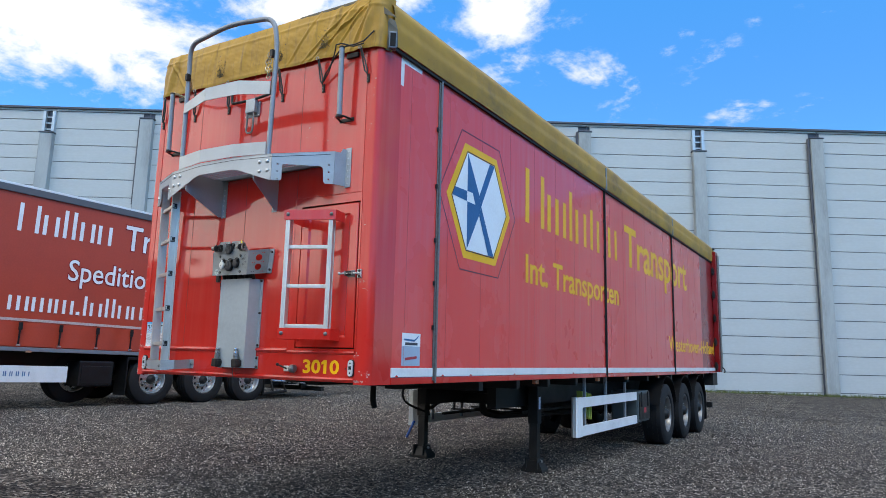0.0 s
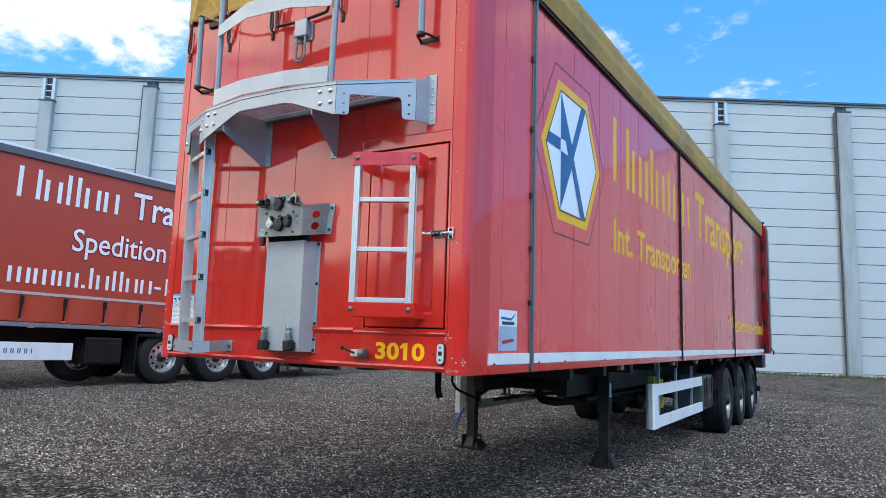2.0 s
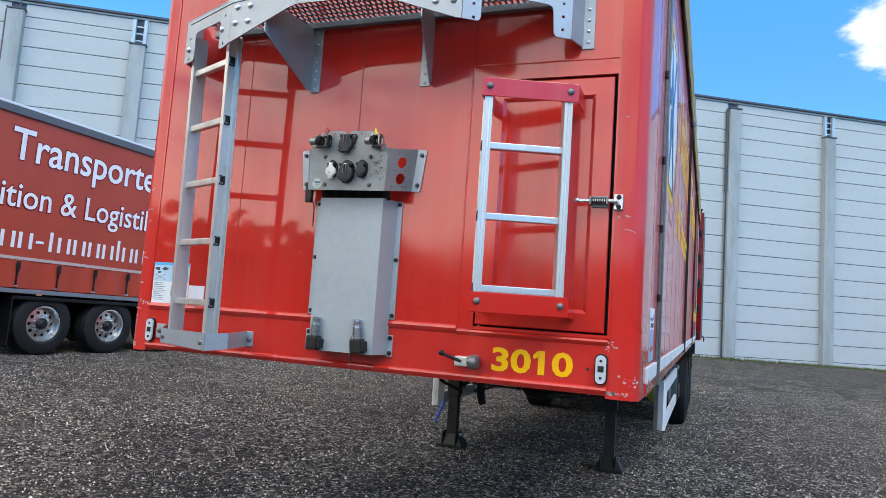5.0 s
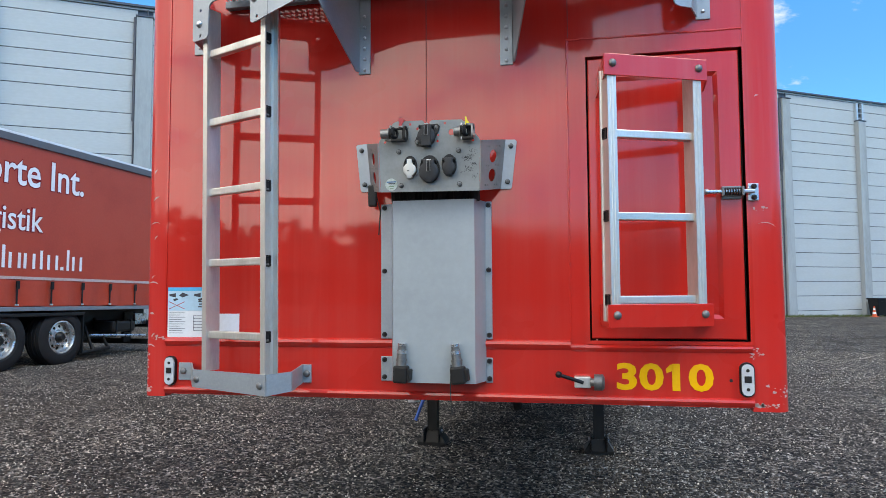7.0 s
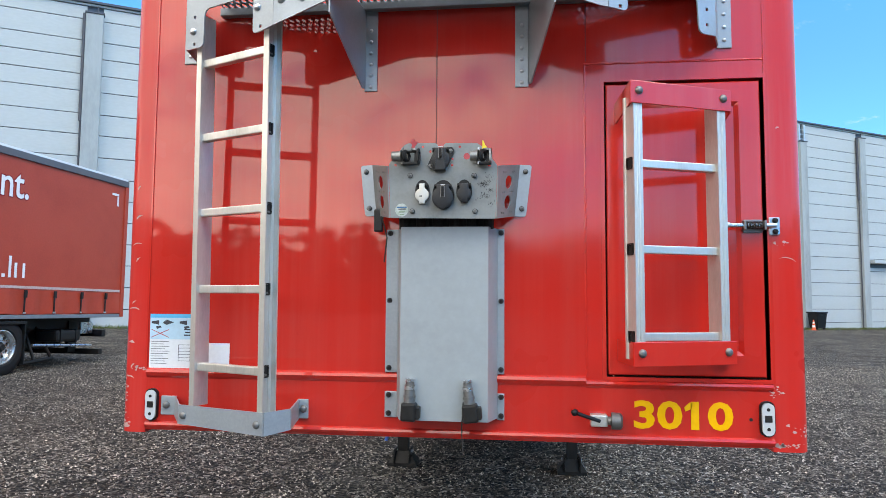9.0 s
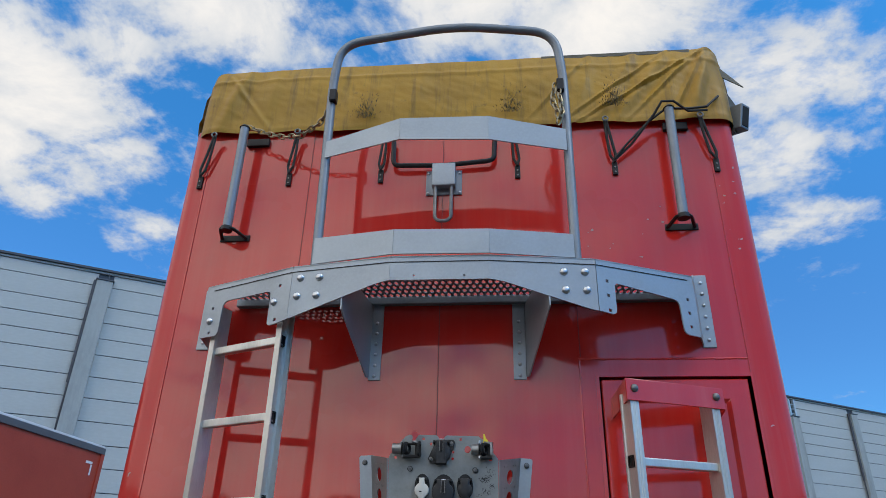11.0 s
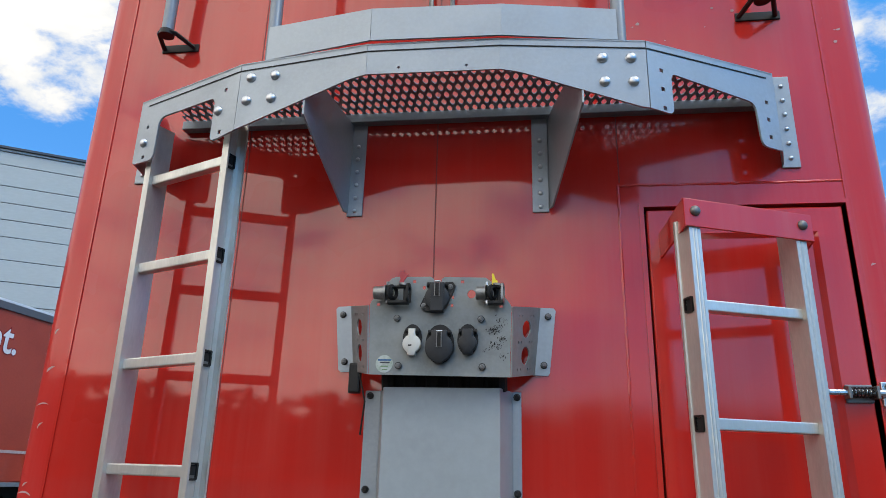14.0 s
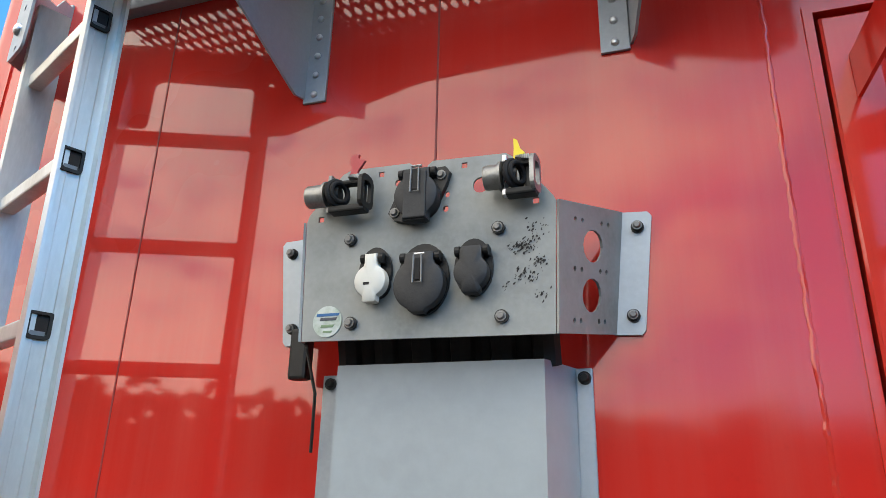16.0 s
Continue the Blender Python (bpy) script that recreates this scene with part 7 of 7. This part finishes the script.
def curtain_sheet():
    bm = bmesh.new()
    nu, zs = 150, [1.33, 1.37, 1.47, 1.57, 1.67, 1.75, 1.81, 2.2, 2.8, 3.5, 4.15]
    g = []
    for z in zs:
        row = []
        for i in range(nu + 1):
            y = CL0 + 0.05 + (CL1 - CL0 - 0.1) * i / nu
            ruffle = 0.028 * math.sin(y * 2 * math.pi / 0.62 + 0.5 * math.sin(y * 3)) * max(0.0, (1.81 - z) / 0.5) ** 0.8 if z < 1.81 else 0.004 * noise.noise((y * 0.7, z, 0))
            row.append(bm.verts.new((ruffle, y, z + 0.0)))
        g.append(row)
    for a, b in zip(g, g[1:]):
        for i in range(nu):
            bm.faces.new((a[i], a[i + 1], b[i + 1], b[i]))
    return part("side_curtain", bm, M_CURTAIN, curtain, "red tarpaulin side curtain with buckled lower hem", smooth=True)


curtain_sheet()
part("curtain_body", solid(-2.52, -0.03, CL0, CL1, CB, CTOP - 0.1, 0.01), M_CURTAIN, curtain)
part("roof_rail", solid(-2.54, 0.035, CL0 - 0.02, CL1 + 0.02, CTOP - 0.16, CTOP - 0.03, 0.01), surface("dark_grey_rail", (0.10, 0.10, 0.11), 0.5), curtain, "dark grey roof rail")
part("roof_edge", solid(-2.53, 0.02, CL0, CL1, CTOP - 0.03, CTOP + 0.015, 0.01), M_WHITE, curtain, "pale roof edge")
part("reflective_strip", shape_bm([(CL0 + 0.1, 1.785), (CL1 - 0.1, 1.785), (CL1 - 0.1, 1.835), (CL0 + 0.1, 1.835)], 0.002, lambda u, v, w: on_curtain(u, v, 0.008 + w)), surface("dotted_reflective_tape", (0.55, 0.42, 0.38), 0.4, 0.0, (0.35, 0.1, 0.08), 0.7, 30.0), curtain, "pale dotted reflective strip")
part("rear_post", solid(-0.12, 0.03, CL1 - 0.08, CL1 + 0.03, CB - 0.05, CTOP - 0.1, 0.01), M_CURTAIN, curtain, "red rear corner post")
part("post_mark", shape_bm([(CL1 - 0.50, 3.88), (CL1 - 0.28, 3.88), (CL1 - 0.28, 3.93), (CL1 - 0.50, 3.93)], 0.002, lambda u, v, w: on_curtain(u, v, 0.008 + w)), M_CURTAIN_TEXT, curtain)
part("post_mark", shape_bm([(CL1 - 0.33, 3.66), (CL1 - 0.28, 3.66), (CL1 - 0.28, 3.872), (CL1 - 0.33, 3.872)], 0.002, lambda u, v, w: on_curtain(u, v, 0.008 + w)), M_CURTAIN_TEXT, curtain)
part("curtain_floor", solid(-2.5, 0.02, CL0, CL1, CB - 0.06, CB + 0.012, 0.006), M_TUBE, curtain, "grey floor edge rail")
y = -5.388
while y < CL1 - 0.2:                                          # buckle straps
    bm = bmesh.new()
    box(bm, 0.030, 0.040, y - 0.016, y + 0.016, 1.36, 1.72, 0.002)
    st = part("buckle_strap", bm, M_BLACK, curtain, "black curtain strap")
    part("buckle", solid(0.034, 0.062, y - 0.032, y + 0.032, 1.62, 1.76, 0.006), M_CHASSIS, st)
    part("strap_hook", solid(0.03, 0.046, y - 0.035, y + 0.035, 1.335, 1.365, 0.003), M_STEEL, st)
    y += 0.7223
cx_ = lambda y0, z0: (lambda u, v, w: on_curtain(y0 + u, z0 + v, 0.008 + w))
name_bars("name_lettering", "Cxllxx", 1.80, 0.53, 0.0015, cx_(0.11, 3.43), M_CURTAIN_TEXT, curtain, "white company name on the curtain")
letter_on("curtain_lettering", lettering("Transporte Int.", 3.94, 0.51, 0.0015, 0.012), cx_(2.20, 3.415), M_CURTAIN_TEXT, curtain, "white words Transporte Int.")
letter_on("curtain_lettering", lettering("Spedition & Logistik", 4.10, 0.40, 0.0015, 0.008), cx_(1.13, 2.635), M_CURTAIN_TEXT, curtain, "white words Spedition & Logistik")
for text, w_, h_, y_, z_ in (("Transporte Int.", 3.94, 0.51, 2.20, 3.415), ("Spedition & Logistik", 4.10, 0.40, 1.13, 2.635)):
    letter_on("lettering_outline", lettering(text, w_ + 0.03, h_, 0.0012, 0.035), (lambda y0, z0: lambda u, v, w: on_curtain(y0 + u, z0 + v, 0.0065 + w))(y_ - 0.015, z_), M_SIDE_DARK, curtain, "dark red outline round the white words")
name_bars("name_lettering", "www.lxllxx-txxxxlxxtx.lx", 6.03, 0.37, 0.0015, cx_(0.13, 1.975), M_CURTAIN_TEXT, curtain, "white web address on the curtain")
curtain_wheel = make_wheel(curtain)
for i, yy in enumerate((3.20, 4.52, 5.82)):
    for s, x in ((1, -0.22), (-1, -2.30)):
        p = pose(x, yy, CG + TY - 0.01, 25 * i, 0, 0 if s > 0 else 180)
        w = curtain_wheel if (i, s) == (0, 1) else copy_thing(curtain_wheel, p)
        w.parent = curtain
        w.matrix_basis = p
for yy in (3.20, 4.52, 5.82):
    part("axle", rod(bmesh.new(), (-2.2, yy, CG + 0.52), (-0.3, yy, CG + 0.52), 0.07), M_CHASSIS, curtain)
part("wheel_arch", solid(-0.42, 0.0, 2.57, 6.30, 1.14, 1.20, 0.01), M_BLACK, curtain, "black wheel arch cover")
for yy in (2.57, 6.27):
    part("mud_flap", solid(-0.42, 0.0, yy - 0.012, yy + 0.012, 0.42, 1.18, 0.004), M_BLACK, curtain)
for x in (-0.75, -1.75):
    part("chassis_beam", solid(x - 0.06, x + 0.06, CL0 + 0.5, CL1 - 0.1, 0.88, 1.27, 0.005), M_CHASSIS, curtain)
part("guard_board", solid(-0.05, -0.02, -4.2, 1.37, 0.68, 0.98, 0.006), M_WHITE, curtain, "white side guard board")
name_bars("maker_mark", "CCCCC", 0.52, 0.085, 0.0015, lambda u, v, w: on_curtain(0.16 + u, 0.79 + v, -0.018 + w), M_BLUE, curtain, "small blue maker's mark")
bm = box(bmesh.new(), -0.50, -0.04, 1.60, 2.30, 0.60, 1.10, 0.03)
tb = part("tool_box", bm, M_BLACK, curtain, "black plastic tool box")
part("box_lid", solid(-0.042, -0.028, 1.64, 2.26, 0.64, 1.0, 0.008), M_BLACK, tb)
spare = make_wheel(curtain)
spare.matrix_basis = pose(-0.85, 1.85, CG + TY + 0.02, 20, 0, 0)
spare["label"] = "spare wheel carried under the body"
bumper = part("rear_bumper", solid(-2.4, -0.10, 8.38, 8.50, 0.46, 0.58, 0.012), M_CHASSIS, curtain, "black rear underrun bar")
for x in (-0.70, -1.80):
    part("bumper_arm", solid(x - 0.04, x + 0.04, 8.16, 8.40, 0.50, 1.16, 0.006), M_CHASSIS, bumper)
lights = part("tail_light_bar", solid(-2.4, -0.10, 8.46, 8.58, 0.83, 0.98, 0.012), M_BLACK, curtain, "black bar with the tail lamps")
for x in (-0.36, -2.14):
    part("tail_lamp", solid(x - 0.2, x + 0.2, 8.58, 8.60, 0.85, 0.96, 0.006), surface("tail_lamp_red", (0.35, 0.02, 0.02), 0.3), lights)
    part("lamp_bracket", solid(x - 0.03, x + 0.03, 8.10, 8.46, 0.90, 1.14, 0.006), M_STEEL, lights)
bm = bmesh.new()
sweep(bm, rounded([(-0.16, 6.62, 0.74), (-0.16, 8.25, 0.66), (-0.60, 8.32, 0.66), (-1.9, 8.32, 0.66)], 0.08), 0.026, 8)
part("guard_tube", bm, M_STEEL, curtain, "bare metal tube under the rear overhang")
tank = part("air_tank", solid(-0.62, -0.14, 7.20, 7.88, 0.77, 1.00, 0.05), M_CHASSIS, curtain, "black box under the rear overhang")
for y in (7.32, 7.74):
    part("tank_strap", solid(-0.635, -0.125, y - 0.02, y + 0.02, 0.755, 1.015, 0.004), M_BLACK, tank)
part("pallet_box", solid(-2.3, -0.75, 6.70, 8.05, 0.62, 1.12, 0.01), M_BLACK, curtain, "black pallet box")
bm = bmesh.new()
rod(bm, (-0.25, 6.42, 0.40), (-0.25, 7.25, 0.46), 0.035, sides=10)
rod(bm, (-0.25, 6.80, 0.43), (-0.55, 6.85, 1.0), 0.03, sides=10)
rod(bm, (-0.25, 7.22, 0.46), (-0.7, 7.30, 1.05), 0.03, sides=10)
part("stabiliser_rod", bm, M_CHASSIS, curtain, "dark rods hanging below the overhang")
for yy in (3.0, 0.6, -1.8):
    part("side_marker", solid(0.0, 0.02, yy - 0.05, yy + 0.05, 1.22, 1.26, 0.004), surface("orange_lens", (0.55, 0.25, 0.15), 0.25), curtain)

# ---- warehouse ----
HA, HD = 31.5, 31.0
hall = tagged(root("warehouse", -HD * math.sin(radians(HA)), HD * math.cos(radians(HA)), 0, HA), "pale concrete-panel warehouse with pilasters and flat roof", "building")
ROWS_Z = [-0.95, 0.15, 1.13, 2.10, 3.07, 4.02, 4.98, 5.95, 6.90, 7.85, 8.84, 9.78, 10.79, 11.55, 12.31, 13.08, 14.05, 14.66]
COLS = [-38.0, -32.0, -26.0, -20.05, -14.6, -9.16, -2.98, 3.4, 9.9, 16.35, 23.05, 29.35, 36.06, 43.05, 49.7, 56.4, 63.1, 69.8]
LOWER = ROWS_Z[:13]
UPPER = {2: LOWER[:11] + [9.62, 10.38, 11.14, 11.90, 12.66, 13.42, 14.14, 14.66], 3: LOWER + [11.75, 12.7, 13.65, 14.66], 4: LOWER + [11.70, 12.6, 13.5, 14.05, 14.66], 10: LOWER + [11.73, 12.67, 13.48, 14.17, 14.66]}
part("backing_wall", solid(COLS[0] - 4, COLS[-1] + 4, 0.06, 0.4, -1.1, 14.7, 0), M_ROOFEDGE, hall)
part("roof", solid(COLS[0] - 4, COLS[-1] + 4, 0.1, 40, 14.6, 14.78, 0), M_ROOFEDGE, hall, "flat dark roof")
part("roof_edge", solid(COLS[0] - 4, COLS[-1] + 4, -0.16, 0.15, 14.77, 14.88, 0.01), M_ROOFEDGE, hall, "dark roof edge trim")
part("parapet", solid(COLS[0] - 4, COLS[-1] + 4, -0.05, 0.15, 14.67, 14.765, 0), M_PANEL, hall, "pale parapet strip")
for x0 in (COLS[0] - 4, COLS[-1] + 3.8):
    part("end_wall", solid(x0, x0 + 0.2, 0.4, 40, -1.1, 14.6, 0), M_PANEL, hall)
part("rear_wall", solid(COLS[0] - 4, COLS[-1] + 4, 39.8, 40, -1.1, 14.6, 0), M_PANEL, hall)
rng = random.Random(21)
shared = {}
for i, (s0, s1) in enumerate(zip(COLS[2:-2], COLS[3:-1])):
    rows = UPPER.get(i + 2, ROWS_Z)
    for z0, z1 in zip(rows, rows[1:]):
        key = (round(s1 - s0, 2), round(z1 - z0, 2))
        if key not in shared:
            bm = box(bmesh.new(), 0.33, s1 - s0 - 0.33, -0.0, 0.07, 0.018, z1 - z0 - 0.018, 0.006)
            me = bpy.data.meshes.new("wall_panel")
            bmesh.ops.recalc_face_normals(bm, faces=bm.faces)
            bm.to_mesh(me); bm.free()
            me.materials.append(M_PANEL)
            shared[key] = me
        part("wall_panel", shared[key], None, hall, at=pose(s0, rng.uniform(-0.006, 0.006), z0))
bm = bmesh.new()
for s0, s1 in ((COLS[0] - 4, COLS[0]), (COLS[0], COLS[1]), (COLS[1], COLS[2]), (COLS[-2], COLS[-1]), (COLS[-1], COLS[-1] + 4)):
    for z0, z1 in zip(ROWS_Z, ROWS_Z[1:]):
        box(bm, s0 + 0.3, s1 - 0.3, 0, 0.07, z0 + 0.028, z1 - 0.028)
tagged(part("wall_panel", bm, M_PANEL, hall), kind="stuff")
for i, s in enumerate(COLS):
    posts = i % 2 == 1
    top = 13.3 if posts else 14.25
    bm = bmesh.new()
    box(bm, s - 0.35, s + 0.35, -0.32, 0.05, -1.1, top, 0.03)
    c = part("pilaster", bm, M_COLUMN, hall, "weathered grey concrete pilaster")
    part("pilaster_cap", solid(s - 0.39, s + 0.39, -0.36, 0.03, top, top + 0.07, 0.01), M_ROOFEDGE, c)
    if posts:
        for d in (-0.26, 0.26):
            part("overflow_post", solid(s + d - 0.08, s + d + 0.08, -0.20, 0.0, top - 0.05, 14.60, 0.01), M_PIPE, c, "pale blue metal overflow post")
        for z in (13.55, 13.9, 14.25):
            part("overflow_bar", solid(s - 0.26, s + 0.26, -0.14, -0.06, z - 0.03, z + 0.03, 0.005), M_PIPE, c)
    else:
        part("downpipe", rod(bmesh.new(), (s - 0.40, -0.13, 9.4), (s - 0.40, -0.13, top), 0.085, sides=10), M_ROOFEDGE, c, "dark rainwater downpipe")
        part("downpipe", rod(bmesh.new(), (s - 0.40, -0.13, -1.0), (s - 0.40, -0.13, 9.4), 0.040, sides=8), M_ROOFEDGE, c)
        part("spout", rod(bmesh.new(), (s + 0.12, -0.12, top), (s + 0.12, -0.12, 14.66), 0.035, sides=8), M_ROOFEDGE, c)


def grass_strip():
    rng = random.Random(31)
    verts, faces = [], []
    ca, sa = math.cos(radians(HA)), math.sin(radians(HA))
    for _ in range(16000):
        s, d = rng.uniform(-34, 60), HD - 0.08 - abs(rng.gauss(0, 0.5)) - 0.2
        x, y = s * ca - d * sa, s * sa + d * ca
        h, w, a = rng.uniform(0.05, 0.22), rng.uniform(0.012, 0.03), rng.uniform(0, 6.28)
        z, b = ground_z(x, y) - 0.02, len(verts)
        lx, ly = rng.gauss(0, 0.05), rng.gauss(0, 0.05)
        verts += [(x - w * math.cos(a), y - w * math.sin(a), z), (x + w * math.cos(a), y + w * math.sin(a), z), (x + lx, y + ly, z + h)]
        faces.append((b, b + 1, b + 2))
    me = bpy.data.meshes.new("grass_verge")
    me.from_pydata(verts, [], faces)
    me.materials.append(M_GRASS)
    return tagged(new("grass_verge", me), "thin rough grass along the foot of the warehouse wall", "grass", kind="stuff")


grass_strip()

# ---- bin and cone by the warehouse ----
def wheelie_bin(x, y):
    g = ground_z(x, y)
    e = tagged(root("wheelie_bin", x, y, g, 30), "dark grey wheeled rubbish container beside a cone", "bin")
    e.matrix_world = e.matrix_world @ Matrix.Diagonal((0.82, 0.82, 0.95, 1))
    bm = bmesh.new()
    lo = [bm.verts.new(p) for p in ((-0.50, -0.38, 0.12), (0.50, -0.38, 0.12), (0.50, 0.38, 0.12), (-0.50, 0.38, 0.12))]
    hi = [bm.verts.new(p) for p in ((-0.62, -0.48, 1.20), (0.62, -0.48, 1.20), (0.62, 0.48, 1.20), (-0.62, 0.48, 1.20))]
    for i in range(4):
        bm.faces.new((lo[i], lo[(i + 1) % 4], hi[(i + 1) % 4], hi[i]))
    bm.faces.new(lo); bm.faces.new(hi)
    bmesh.ops.bevel(bm, geom=list(bm.edges), offset=0.03, segments=2, affect="EDGES")
    part("body", bm, M_BLACK, e)
    part("lid", solid(-0.70, 0.70, -0.53, 0.53, 1.20, 1.33, 0.05), M_BLACK, e)
    for d in (-0.42, 0.42):
        part("wheel", rod(bmesh.new(), (d - 0.03, -0.25, 0.10), (d + 0.03, -0.25, 0.10), 0.10, sides=16), M_RUBBER, e)
    part("handle", rod(bmesh.new(), (-0.45, -0.54, 1.10), (0.45, -0.54, 1.10), 0.02), M_BLACK, e)
    return e


def traffic_cone(x, y):
    e = tagged(root("traffic_cone", x, y, ground_z(x, y), 12), "orange and white traffic cone on the gravel", "cone")
    part("base", solid(-0.19, 0.19, -0.19, 0.19, 0.0, 0.04, 0.01), M_ORANGE, e)
    for z0, z1, mat, n in ((0.04, 0.20, M_ORANGE, "cone_body"), (0.20, 0.34, M_WHITE, "white_band"), (0.34, 0.46, M_ORANGE, "cone_body"), (0.46, 0.58, M_WHITE, "white_band"), (0.58, 0.72, M_ORANGE, "cone_body")):
        r = lambda z: 0.145 - 0.155 * z
        part(n, rod(bmesh.new(), (0, 0, z0), (0, 0, z1), r(z0), r(z1), 20), mat, e)
    return e


ledge = part("wall_ledge", solid(50.3, 56.0, -0.55, 0.0, 4.62, 4.90, 0.01), M_PANEL, hall, "pale ledge over a dark recess in the wall")
part("recess", solid(50.35, 56.0, -0.05, -0.012, 4.30, 4.60, 0), M_ROOFEDGE, ledge)


def by_wall(s, d):
    a = radians(HA)
    return s * math.cos(a) - d * math.sin(a), s * math.sin(a) + d * math.cos(a)


wheelie_bin(*by_wall(42.95, 30.0))
traffic_cone(*by_wall(41.60, 29.3))

# ---- woods round the far side of the yard ----
def woods():
    rng = np.random.default_rng(77)
    ball = bmesh.new()
    bmesh.ops.create_icosphere(ball, subdivisions=2, radius=1.0)
    bv = np.array([v.co[:] for v in ball.verts])
    bf = np.array([[v.index for v in f.verts] for f in ball.faces])
    ball.free()
    verts, faces, count = [], [], 0
    for i in range(320):
        deg = -190 + 225 * i / 319 + rng.uniform(-0.6, 0.6)
        a, r = radians(deg), rng.uniform(58, 76)
        x, y = r * math.cos(a), r * math.sin(a) * 1.1
        south = max(0.0, 1 - abs(deg + 95) / 55)
        h = rng.uniform(9.4, 11.0) * (1 - 0.18 * min(1.0, 2 * south))
        g = ground_z(x, y)
        trunk = np.array([(q * math.cos(k), q * math.sin(k), zz) for zz, q in ((-0.2, 0.24), (h * 0.55, 0.12)) for k in (0, 2.1, 4.2)]) + (x, y, g)
        verts.append(trunk)
        faces += [(count + k, count + (k + 1) % 3, count + 3 + k) for k in range(3)] + [(count + (k + 1) % 3, count + 3 + (k + 1) % 3, count + 3 + k) for k in range(3)]
        count += 6
        for k in range(36):
            t = rng.random() ** 1.25 if k < 27 else -0.28 + 0.2 * rng.random()
            rr = rng.uniform(0.45, 1.0) * (1.1 - 0.5 * max(t, 0))
            c = np.array((x + rng.normal(0, 1.6 - t), y + rng.normal(0, 1.6 - t), g + h * (0.28 + 0.68 * t)))
            verts.append(bv * rr * rng.uniform(0.55, 1.4, (len(bv), 1)) * (1, 1, 0.85) + c)
            faces += [tuple(q) for q in (bf + count)]
            count += len(bv)
    me = bpy.data.meshes.new("far_woods")
    me.from_pydata(np.concatenate(verts).tolist(), [], [tuple(int(v) for v in f) for f in faces])
    me.materials.append(M_LEAF)
    return tagged(new("far_woods", me), "distant belt of dark green trees round the yard", "woods", kind="stuff")


woods()
